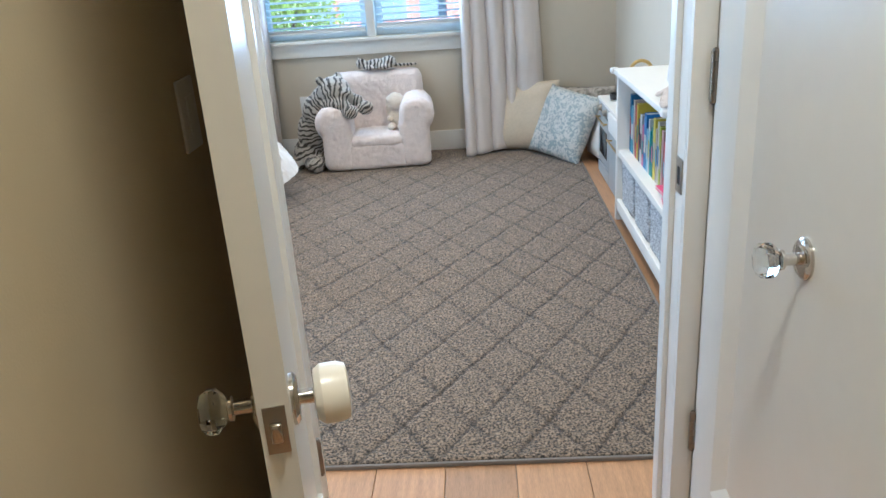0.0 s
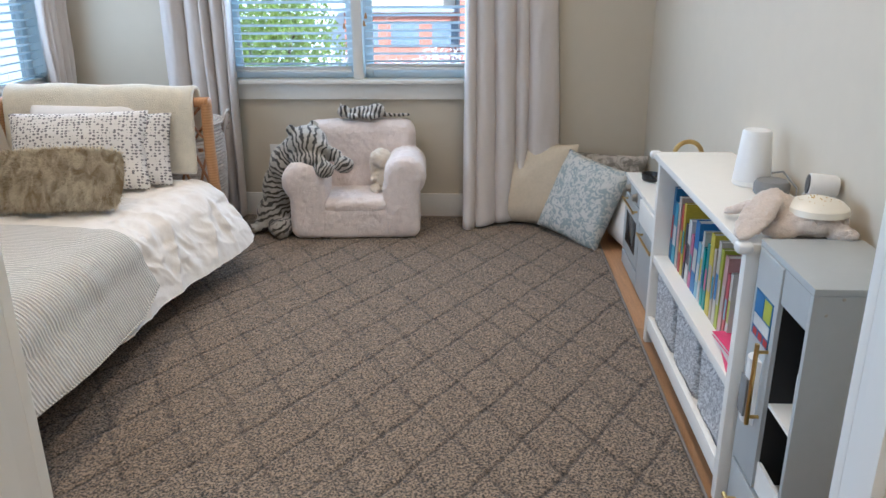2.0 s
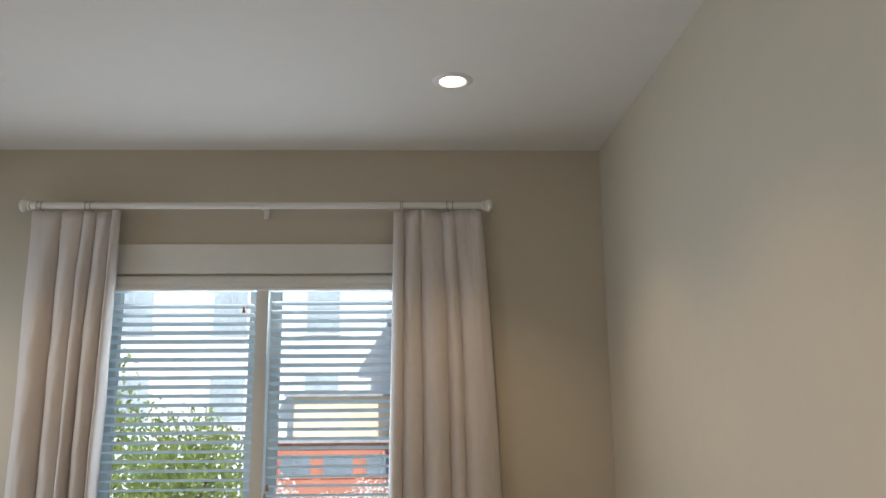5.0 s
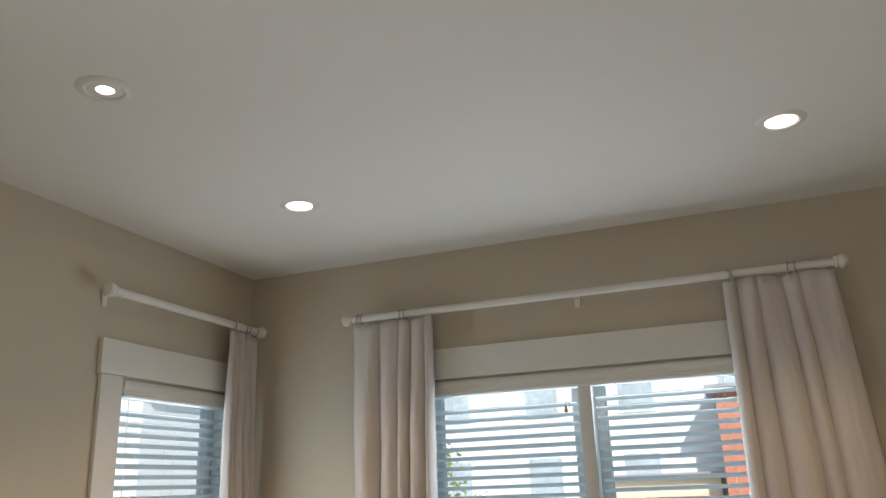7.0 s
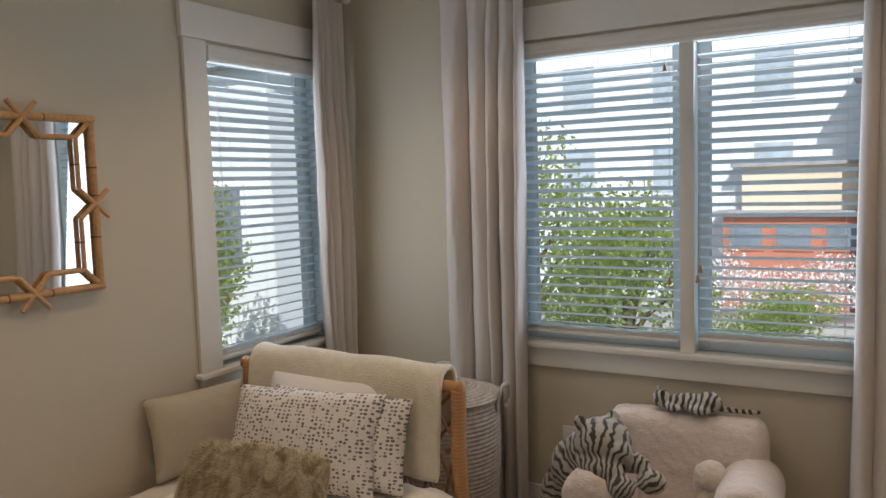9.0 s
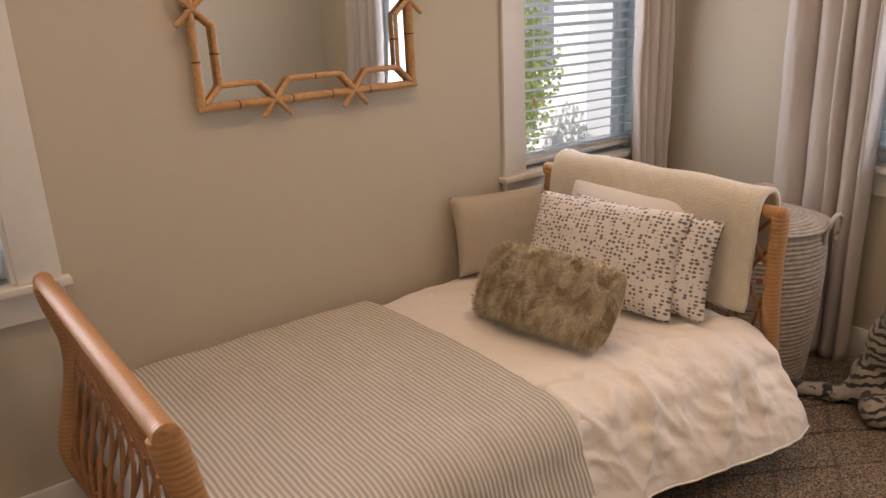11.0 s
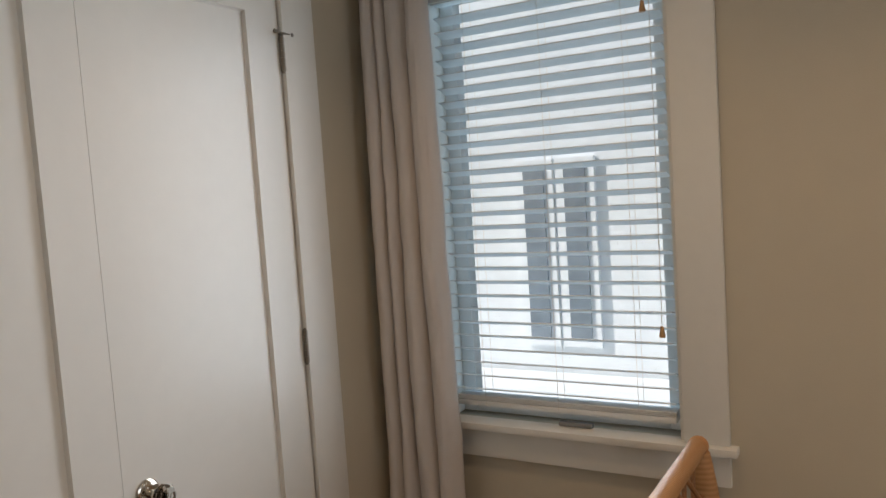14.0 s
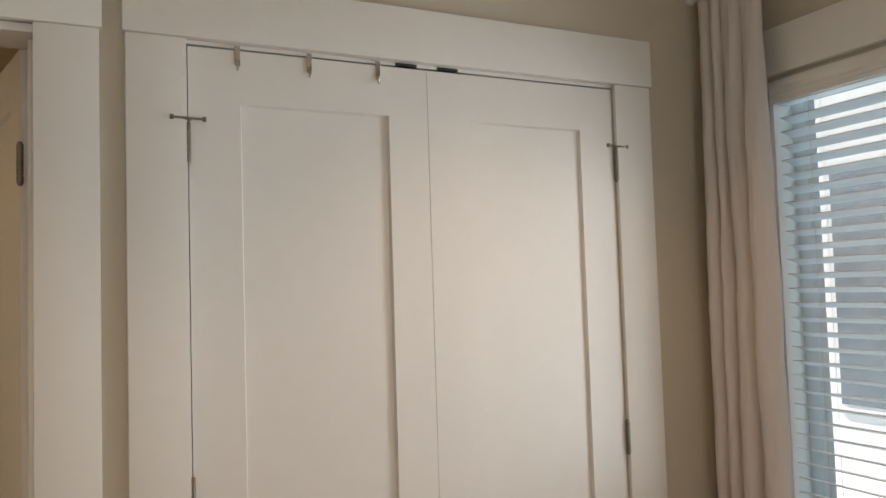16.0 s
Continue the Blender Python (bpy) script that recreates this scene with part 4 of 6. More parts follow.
def blind(a0, a1, axis, at, out, z_low, z_top, label, cords=(), gap=0.010):
    """A lowered blind between a0 and a1; slats dip towards the glass."""
    L = a1 - a0
    mid = (a0 + a1) / 2
    loc = (mid, at + out * 0.034, z_low) if axis == 'x' else (at + out * 0.034, mid, z_low)
    rz = (0 if out > 0 else 180) if axis == 'x' else (90 if out < 0 else -90)
    t = thing("window_blind", label, "window blind", loc, (0, 0, rz), group="window blinds")
    me = slat_mesh(L - 2 * gap)
    pitch = 0.0415
    n = int((z_top - 0.05 - z_low - 0.05) / pitch)
    for i in range(n):
        s = new("slat", me)
        s.parent = t
        s.matrix_basis = pose(0, random.uniform(-0.0008, 0.0008), 0.052 + i * pitch, -17 + random.uniform(-1.2, 1.2), random.uniform(-0.12, 0.12), 0)
    part("bottom_rail", boxes((-L / 2 + gap, L / 2 - gap, -0.025, 0.025, 0.004, 0.022), bevel=0.004), slat_white, t, local=True)
    for i in range(3):
        part("gathered_slat", boxes((-L / 2 + gap, L / 2 - gap, -0.025, 0.025, 0.024 + i * 0.0045, 0.0268 + i * 0.0045)), slat_white, t, local=True)
    part("headrail", boxes((-L / 2 + 0.004, L / 2 - 0.004, -0.025, 0.025, z_top - z_low - 0.055, z_top - z_low - 0.008), bevel=0.002), slat_white, t, local=True)
    for fx in (-0.34, 0.0, 0.34) if L > 0.68 else (-0.3, 0.3):
        bm = bmesh.new()
        for dy in (-0.026, 0.026):
            tube(bm, [(fx * L, dy, 0.01), (fx * L, dy, z_top - z_low - 0.05)], 0.0008, 5)
        part("ladder_cord", bm, cord_white, t, local=True)
    for cx, zt in cords:
        bm = bmesh.new()
        ztop = z_top - z_low - 0.06
        tube(bm, [(cx, -0.036, zt), (cx + 0.002, -0.034, (zt + ztop) / 2), (cx, -0.03, ztop)], 0.0011, 6)
        part("pull_cord", bm, cord_white, t, local=True)
        part("tassel", lathe(bmesh.new(), [(0.0, 0.0), (0.008, 0.0), (0.009, 0.004), (0.0055, 0.02), (0.005, 0.027), (0.002, 0.03)], Matrix.Translation((cx, -0.036, zt - 0.028)), 12), bamboo, t, "small wooden cord tassel", local=True)
    return t


blind(N_WIN[0] + 0.014, MID - 0.03, 'x', NN, 1, 0.832, 2.085, "white wooden slat blind lowered over the window", ((0.31, 0.27), (0.295, 1.12), (-0.325, 0.29)))
blind(MID + 0.03, N_WIN[1] - 0.014, 'x', NN, 1, 0.845, 2.085, "white wooden slat blind lowered over the window", ((-0.32, 0.27), (-0.31, 0.31)))
blind(W1_WIN[0] + 0.014, W1_WIN[1] - 0.014, 'y', W, -1, 0.80, 2.085, "white wooden slat blind lowered over the corner window", ((-0.30, 0.27),))
blind(W2_WIN[0] + 0.014, W2_WIN[1] - 0.014, 'y', W, -1, 0.81, 2.085, "white wooden slat blind with its bottom rail above the sill", ((0.31, 0.27), (0.295, 1.12)))


def valance(axis, at, inward, a0, a1):
    bm = bmesh.new()
    prof = [(0.0, 2.030), (0.010, 2.030), (0.016, 2.040), (0.012, 2.044), (0.014, 2.052), (0.012, 2.060), (0.016, 2.075), (0.016, 2.092), (0.0, 2.092)]
    ends = []
    for a in (a0, a1):
        ends.append([bm.verts.new(((a, at + inward * d, z) if axis == 'x' else (at + inward * d, a, z))) for d, z in prof])
    m = len(prof)
    for k in range(m):
        bm.faces.new((ends[0][k], ends[0][(k + 1) % m], ends[1][(k + 1) % m], ends[1][k]))
    bm.faces.new(ends[0][::-1])
    bm.faces.new(ends[1])
    solo("blind_valance", bm, trim_paint, "white moulded valance board over the blind", "blind valance", smooth=False)


valance('x', NN - 0.002, -1, N_WIN[0] + 0.013, N_WIN[1] - 0.013)
valance('y', W + 0.002, 1, W1_WIN[0] + 0.013, W1_WIN[1] - 0.013)
valance('y', W + 0.002, 1, W2_WIN[0] + 0.013, W2_WIN[1] - 0.013)


# ---- curtain rods and curtains ----
def rod(axis, at, inward, a0, a1, z, marks):
    t = thing("curtain_rod", "white curtain rod on brackets with round finials", "curtain rod", (0, 0, 0), group="curtain rods")
    d = at + inward * 0.09

    def P(a, dz=0.0, off=0.0):
        return Vector((a, d + off, z + dz)) if axis == 'x' else Vector((d + off, a, z + dz))
    part("pole", tube(bmesh.new(), [P(a0), P(a1)], 0.0165, 14), trim_paint, t)
    turn = Matrix.Rotation(radians(90), 4, 'Y') if axis == 'x' else Matrix.Rotation(radians(-90), 4, 'X')
    for a, s in ((a0, -1), (a1, 1)):
        bm = bmesh.new()
        lathe(bm, [(0.0165, -0.004), (0.023, -0.002), (0.023, 0.006), (0.018, 0.009), (0.026, 0.016), (0.030, 0.028), (0.026, 0.040), (0.013, 0.048), (0.0, 0.050)],
              Matrix.Translation(P(a)) @ turn @ Matrix.Diagonal((1, 1, s, 1)), 18)
        part("finial", bm, trim_paint, t, "white ball finial")
    for a in marks:
        bm = bmesh.new()
        tube(bm, [P(a, 0, -inward * 0.09), P(a, -0.006, -inward * 0.02), P(a, -0.017, 0), P(a, -0.008, inward * 0.014)], 0.006, 8)
        if axis == 'x':
            box(bm, a - 0.012, a + 0.012, min(at, at + inward * 0.008), max(at, at + inward * 0.008), z - 0.045, z + 0.03, 0.002)
        else:
            box(bm, min(at, at + inward * 0.008), max(at, at + inward * 0.008), a - 0.012, a + 0.012, z - 0.045, z + 0.03, 0.002)
        part("bracket", bm, trim_paint, t, "white metal bracket")
    return t


def curtain(axis, at, inward, top, bottom, z0, z1, folds, seed, label, ring_z, depth=0.045, flare=0.0, tip=None, flat=0.0, ease=0.8):
    """A hanging panel in soft folds. top and bottom: (from, to) along the wall; it hangs round the rod."""
    t = thing("curtain", label, "curtain", (0, 0, 0), group="curtains")
    nu, nv = 110, 60
    bm = bmesh.new()
    grid = []
    rnd = random.Random(int(seed * 100))
    # rounded ridges of uneven width with sharp creases between them
    edges = [0.0]
    if flat > 0:
        edges.append(flat)
    for k in range(folds * 2):
        edges.append(edges[-1] + rnd.uniform(0.3, 1.9) * (1 - abs(flat)) / (folds * 2))
    if flat < 0:
        edges.append(edges[-1] - flat)
    edges = [e / edges[-1] for e in edges]
    swell = [rnd.uniform(0.55, 1.0) for k in edges]

    def fold(u, v):
        for k in range(len(edges) - 1):
            if u <= edges[k + 1] or k == len(edges) - 2:
                q = min(1.0, max(0.0, (u - edges[k]) / (edges[k + 1] - edges[k])))
                fade = min(1.0, 0.85 + 0.5 * noise.noise((k * 3.1, v * 1.3, seed)))
                return swell[k] * fade * (1.7 * math.sin(math.pi * q) ** 0.6 - 0.9)
        return 0.0
    for j in range(nv + 1):
        v = j / nv
        row = []
        for i in range(nu + 1):
            u = i / nu
            sm = v ** ease
            a = (top[0] + (top[1] - top[0]) * u) * (1 - sm) + (bottom[0] + (bottom[1] - bottom[0]) * u) * sm
            us = u + 0.10 * noise.noise((u * 1.6, v * 1.2, seed + 1)) * math.sin(math.pi * u)
            f = fold(us, v)
            open_ = 0.5 + 0.5 * min(1.0, v * 2.5)
            d = 0.09 + depth * f * open_ + flare * v * v
            d += 0.016 * noise.noise((u * 3.5, v * 2.6, seed + 3)) * min(1, v * 4) + 0.008 * noise.noise((u * 7 + v * 4, v * 12, seed + 9)) + 0.0034 * noise.noise((u * 24, v * 34, seed + 2))
            a += 0.008 * noise.noise((u * 2, v * 3.5, seed + 5)) * v
            # pinched heading: the cloth bends sharply between two hooks and falls in a slanting crease
            pinch = max(0.0, 1 - v / 0.16)
            d += 0.018 * pinch * math.cos(math.pi * 2 * (us * (folds + 1) + v * 1.5)) * (0.5 + 0.5 * noise.noise((u * 5, 2.2, seed)))
            z = z1 + (z0 - z1) * v - 0.010 * max(0.0, 1 - v / 0.1) * (0.5 + 0.5 * math.sin(math.pi * 2 * (folds * u + seed)))
            if tip and v > 0.8:
                z += (0.05 * (u if tip > 0 else 1 - u)) * (v - 0.8) / 0.2
            if tip and v > 0.45:
                d += 0.16 * ((v - 0.45) / 0.55) ** 2 * (1 - u if tip > 0 else u) ** 1.5
            d = max(0.028, d)
            row.append(bm.verts.new((a, at + inward * d, z) if axis == 'x' else (at + inward * d, a, z)))
        grid.append(row)
    for j in range(nv):
        for i in range(nu):
            bm.faces.new((grid[j][i], grid[j][i + 1], grid[j + 1][i + 1], grid[j + 1][i]))
    c = part("panel", bm, curtain_cloth, t, angle=180)
    s = c.modifiers.new("cloth", 'SOLIDIFY')
    s.thickness = 0.003
    rings = max(4, folds)
    for k in range(rings):
        a = top[0] + (top[1] - top[0]) * ((0.06, 0.11, 0.62, 0.68, 0.9, 0.95)[k % 6] if inward < 0 else (0.08, 0.5, 0.58, 0.9, 0.3, 0.7)[k % 6])
        bm = bmesh.new()
        rr = 0.024
        pts = []
        for q in range(17):
            an = 2 * math.pi * q / 16
            tilt = random.Random(k + seed * 10).uniform(-0.35, 0.35)
            if axis == 'x':
                pts.append((a + math.sin(an) * rr * tilt, at + inward * 0.09 + math.sin(an) * rr, ring_z - 0.003 + math.cos(an) * rr))
            else:
                pts.append((at + inward * 0.09 + math.sin(an) * rr, a + math.sin(an) * rr * tilt, ring_z - 0.003 + math.cos(an) * rr))
        tube(bm, pts, 0.0026, 6, cap=False)
        part("ring", bm, ring_white, t, "pale metal curtain ring")
    return t


ROD_Z = 2.418
rod('x', NN, -1, -1.61, 0.49, ROD_Z, (-1.57, -0.537, 0.45))
rod('y', W, 1, 2.665, 3.635, ROD_Z, (2.70, 3.60))
rod('y', W, 1, 0.045, 1.12, ROD_Z, (0.10, 1.08))
LINEN = "off-white cotton curtain hanging in soft folds from pale rings"
curtain('x', NN, -1, (-1.60, -1.20), (-1.62, -1.235), 0.02, 2.394, 2, 0.7, LINEN, ROD_Z, 0.056, flat=0.36)
curtain('x', NN, -1, (0.075, 0.48), (0.05, 0.60), 0.015, 2.394, 2, 2.1, LINEN, ROD_Z, 0.058, 0.05, tip=1, flat=-0.36)
curtain('y', W, 1, (3.41, 3.63), (3.43, 3.66), 0.02, 2.394, 2, 4.4, LINEN, ROD_Z, 0.042, flat=-0.2)
curtain('y', W, 1, (0.045, 0.275), (0.035, 0.315), 0.02, 2.394, 2, 1.3, LINEN, ROD_Z, 0.054, 0.03, ease=2.2)


# ---- mirror ----
def mirror():
    y0, y1, z0, z1 = 1.512, 2.280, 1.192, 1.765
    x = W + 0.022
    t = thing("wall_mirror", "bamboo-framed wall mirror with crossed corner fretwork", "mirror", (W, (y0 + y1) / 2, z0))
    mglass = bpy.data.materials.new("mirror_glass")
    mglass.use_nodes = True
    P = mglass.node_tree.nodes["Principled BSDF"]
    P.inputs["Metallic"].default_value = 1.0
    P.inputs["Roughness"].default_value = 0.015
    P.inputs["Base Color"].default_value = (0.86, 0.88, 0.87, 1)
    part("backing", boxes((W + 0.002, W + 0.008, y0 - 0.002, y1 + 0.002, z0 - 0.002, z1 + 0.002)), bamboo, t)
    part("glass", boxes((W + 0.0085, W + 0.0125, y0, y1, z0, z1)), mglass, t, "clear mirror glass", smooth=False)
    R, r = 0.0125, 0.0085

    def cane(pts, rad, name="cane"):
        bm = bmesh.new()
        tube(bm, pts, rad, 10)
        part(name, bm, bamboo, t)
        for p, q in zip(pts[:-1], pts[1:]):
            p, q = Vector(p), Vector(q)
            ln = (q - p).length
            for k in range(1, int(ln / 0.16) + 1):
                c = p + (q - p) * (k / (int(ln / 0.16) + 1) + random.uniform(-0.05, 0.05))
                dd = (q - p).normalized()
                nb = bmesh.new()
                tube(nb, [c - dd * 0.0025, c + dd * 0.0025], rad * 1.07, 10)
                part("cane_node", nb, node_dark, t, "dark bamboo joint")
    cane([(x, y0 - R, z0), (x, y1 + R, z0)], R, "frame_cane")
    cane([(x, y0 - R, z1), (x, y1 + R, z1)], R, "frame_cane")
    cane([(x, y0, z0), (x, y0, z1)], R, "frame_cane")
    cane([(x, y1, z0), (x, y1, z1)], R, "frame_cane")
    ins, stub, xi = 0.062, 0.047, x + 0.006
    ym = [y0 + (y1 - y0) * 0.31, y0 + (y1 - y0) * 0.685]
    zm = [z0 + (z1 - z0) * 0.5]
    for z, s in ((z0, 1), (z1, -1)):
        for y in ym:
            for sy in (-1, 1):
                cane([(xi, y - sy * stub, z - s * stub), (xi, y + sy * ins * 0.8, z + s * ins)], r)
        run = [y0 + ins] + [q for y in ym for q in (y - ins * 0.8, y + ins * 0.8)] + [y1 - ins]
        for a, b in zip(run[::2], run[1::2]):
            cane([(xi, a, z + s * ins), (xi, b, z + s * ins)], r)
        for y, sy in ((y0, 1), (y1, -1)):
            cane([(xi, y + sy * 0.012, z + s * 0.012), (xi, y + sy * ins, z + s * ins)], r)
    for y, s in ((y0, 1), (y1, -1)):
        for z in zm:
            for sz in (-1, 1):
                cane([(xi, y - s * stub, z - sz * stub), (xi, y + s * ins, z + sz * ins * 0.8)], r)
        run = [z0 + ins] + [q for z in zm for q in (z - ins * 0.8, z + ins * 0.8)] + [z1 - ins]
        for a, b in zip(run[::2], run[1::2]):
            cane([(xi, y + s * ins, a), (xi, y + s * ins, b)], r)


mirror()


# ---- bed ----
BX0, BX1 = -2.17, -1.125
BY0, BY1 = 0.985, 2.89


def rattan_end(y, lean, parent, curve=1.0):
    """A sleigh-curved rattan end of the daybed: thick top rail, flat wrapped posts, a lattice of bent canes."""
    x0, x1, zt = BX0 + 0.06, BX1, 0.80

    def P(x, z, bow=0.0):
        if z > 0.577:
            d = 0.030 - 0.036 * (1 - math.cos(math.pi * (z - 0.577) / 0.267)) / 2
        else:
            d = 0.030 - 0.056 * (1 - math.cos(math.pi * (z - 0.577) / 0.267)) / 2
        return Vector((x, y - lean * (d * curve - 0.012) + bow, z))
    rail = [P(x0 - 0.03 + (x1 - x0 + 0.045) * k / 8, zt + 0.003 * math.sin(math.pi * k / 8)) for k in range(9)]
    part("top_rail", tube(bmesh.new(), rail, 0.0235, 16), rattan_wound, parent, "cane-wrapped rattan top rail")
    for q in (rail[0], rail[-1]):
        part("rail_cap", lathe(bmesh.new(), [(0.0, -0.006), (0.020, -0.005), (0.0255, -0.001), (0.0255, 0.014), (0.0235, 0.016)] if q is rail[-1] else [(0.0235, -0.016), (0.0255, -0.014), (0.0255, 0.001), (0.020, 0.005), (0.0, 0.006)],
                               Matrix.Translation(q) @ Matrix.Rotation(radians(-90), 4, 'Y'), 16), rattan, parent, "split cane cap on the rail's end")
    for xx in (x0, x1):
        bm = bmesh.new()
        rings = []
        for k in range(25):
            c = P(xx, (zt - 0.005) * k / 24)
            wide = 0.031 + 0.003 * math.sin(k * 0.9)
            rings.append([bm.verts.new(c + Vector((0.025 * math.cos(a), wide * math.sin(a), 0))) for a in [2 * math.pi * i / 14 for i in range(14)]])
        for k in range(24):
            for i in range(14):
                bm.faces.new((rings[k][i], rings[k][(i + 1) % 14], rings[k + 1][(i + 1) % 14], rings[k + 1][i]))
        bm.faces.new(rings[0][::-1])
        bm.faces.new(rings[-1])
        part("post", bm, rattan_post, parent, "flat cane-wrapped end post")
    for zz in (0.17, 0.20):
        part("cross_rail", tube(bmesh.new(), [P(x0, zz), P((x0 + x1) / 2, zz), P(x1, zz)], 0.011, 10), cane_dark, parent)
    n, reach, za, zb = 11, 0.20, 0.19, 0.785
    pitch = (x1 - x0) / n
    for s in (1, -1):
        for k in range(-3, n + 3):
            c = x0 + pitch * (k + 0.5)
            pts = []
            for q in range(21):
                v = q / 20
                xx = c + s * (reach * (v - 0.5) * 2 * (0.55 + 0.45 * v) + 0.018 * math.sin(v * 2 * math.pi))
                if x0 + 0.008 < xx < x1 - 0.008:
                    pts.append(P(xx, za + (zb - za) * v, s * 0.0055))
            if len(pts) > 3:
                part("cane", tube(bmesh.new(), pts, 0.0062, 7), cane_dark, parent)
    # bindings where the canes cross
    for j in (1, 3):
        v = j / 4.6
        for k in range(n):
            c = x0 + pitch * (k + (0.5 if j % 2 else 1.0))
            if c < x1 - 0.02:
                z = za + (zb - za) * v
                part("cane_knot", tube(bmesh.new(), [P(c, z - 0.008), P(c, z + 0.008)], 0.0115, 7), cane_dark, parent)


bed = thing("daybed", "natural rattan child's daybed with a mattress", "bed", ((BX0 + BX1) / 2, (BY0 + BY1) / 2, 0))
rattan_end(BY0 + 0.016, -1, bed)
rattan_end(BY1 - 0.035, 1, bed, 0.35)
for xx in (BX0 + 0.05, BX1 - 0.01):
    part("side_rail", tube(bmesh.new(), [(xx, BY0, 0.21), (xx, (BY0 + BY1) / 2, 0.205), (xx, BY1, 0.21)], 0.019, 10), rattan, bed)
part("slat_base", boxes((BX0 + 0.06, BX1 - 0.02, BY0 + 0.03, BY1 - 0.03, 0.215, 0.232)), rattan, bed)
mb = bmesh.new()
soft_box(mb, ((BX0 + BX1) / 2 + 0.01, (BY0 + BY1) / 2, 0.325), (BX1 - BX0 - 0.05, BY1 - BY0 - 0.07, 0.18), 0.05, 8)
part("mattress", mb, white_cotton, bed, "white mattress", angle=80)


def cover_height(x, y):
    """Top of the bedding: slightly crowned, rolling over the front edge."""
    return 0.410 + 0.020 * math.sin((x - BX0) / (BX1 - BX0) * math.pi)


def drape(name, y0, y1, lift, drop_fn, mat, label, category, seed, wr, nx=70, ny=80, inner=0.0, flare=0.02, corner=0.0):
    """Cloth laid over the mattress from the wall side and hanging down at the front."""
    bm = bmesh.new()
    grid = []
    xa, xe = BX0 + 0.005 + inner, BX1 - 0.035
    rad = 0.075
    for j in range(ny + 1):
        y = y0 + (y1 - y0) * j / ny
        drop = drop_fn(y)
        flat = xe - rad - xa
        arc = rad * math.pi / 2
        total = 0.05 + flat + arc + drop
        row = []
        for i in range(nx + 1):
            s = total * i / nx
            if s < 0.05:
                x, z, nxv, nzv = xa, cover_height(xa, y) - (0.05 - s), -1, 0
            elif s < 0.05 + flat:
                x = xa + s - 0.05
                z, nxv, nzv = cover_height(x, y), 0, 1
            elif s < 0.05 + flat + arc:
                a = (s - 0.05 - flat) / rad
                x = xe - rad + rad * math.sin(a)
                z = cover_height(xe - rad, y) - rad + rad * math.cos(a)
                nxv, nzv = math.sin(a), math.cos(a)
            else:
                q = s - 0.05 - flat - arc
                x = xe + flare * (q / 0.2) * (1 + 0.25 * math.sin(y * 7 + seed)) + 0.22 * q
                z = cover_height(xe - rad, y) - rad - q * 0.94
                nxv, nzv = 1, 0.1
            kc = max(0.0, min(1.0, (y - 1.9) / 0.85))
            fo = max(0.0, min(1.0, (s - 0.05 - flat * 0.93) / (flat * 0.07 + arc + drop)))
            x += corner * kc ** 1.5 * math.sin(fo * math.pi / 2)
            side = max(0.0, min(1.0, (s - 0.05 - flat * 0.75) / (arc + drop)))
            w = noise.noise((x * 7, y * 6, seed)) * wr + noise.noise((x * 20, y * 17 + z * 11, seed + 4)) * wr * 0.5 * (0.6 + side)
            w += side * wr * 0.8 * noise.noise((y * 11 + z * 4, z * 3, seed + 8))
            rg = 1 - abs(noise.noise((y * 8 + z * 9, x * 9 - z * 6, seed + 2))) * 2.2
            w += wr * (0.06 + 0.94 * side) * max(0.0, rg) ** 3 * 0.5
            if corner:
                w += side * 0.024 * max(0.0, 1 - abs(noise.noise((y * 5 - z * 2, z * 1.5, seed + 6))) * 5.0) ** 2 + side * 0.006 * max(0.0, 1 - abs(noise.noise((y * 19 + z * 8, z * 15, x * 12 + seed))) * 3.5)
            hem = max(0.0, (i / nx - 0.9) / 0.1)
            lf = lift + w * (1 - 0.75 * hem)
            row.append(bm.verts.new((max(BX0 - 0.055, x + nxv * lf), y + side * 0.012 * noise.noise((y * 5, z * 6, seed)), z + nzv * lf)))
        grid.append(row)
    for j in range(ny):
        for i in range(nx):
            bm.faces.new((grid[j][i], grid[j][i + 1], grid[j + 1][i + 1], grid[j + 1][i]))
    edge = [[v.co.copy() for v in r[-1:]] for r in grid]
    ob = solo(name, bm, mat, label, category, angle=180)
    m = ob.modifiers.new("cloth", 'SOLIDIFY')
    m.thickness = 0.012
    m.offset = -1
    part("hem", tube(bmesh.new(), [r[-1] for r in edge], 0.0035, 6), mat, ob, "stitched hem")
    return ob


def duvet_drop(y):
    k = (y - BY0) / (BY1 - BY0)
    return 0.170 + 0.012 * noise.noise((y * 6, 0.4, 1.0)) + 0.010 * math.sin(y * 5) + 0.045 * math.sin(math.pi * max(0.0, min(1.0, (k - 0.3) / 0.72)))


drape("duvet", BY0 + 0.05, BY1 - 0.07, 0.016, duvet_drop, duvet_cloth, "rumpled white cotton duvet draped over the daybed", "duvet", 2.0, 0.017, 130, 210, flare=0.03, corner=0.13)
drape("quilt", BY0 + 0.055, 1.985, 0.054, lambda y: 0.145 + 0.015 * math.sin(y * 4 + 1) - 0.05 * max(0, (y - 1.8) / 0.2), quilt_cloth, "grey and cream striped ribbed quilt over the foot of the bed", "quilt", 5.0, 0.006, 80, 110, flare=0.045)

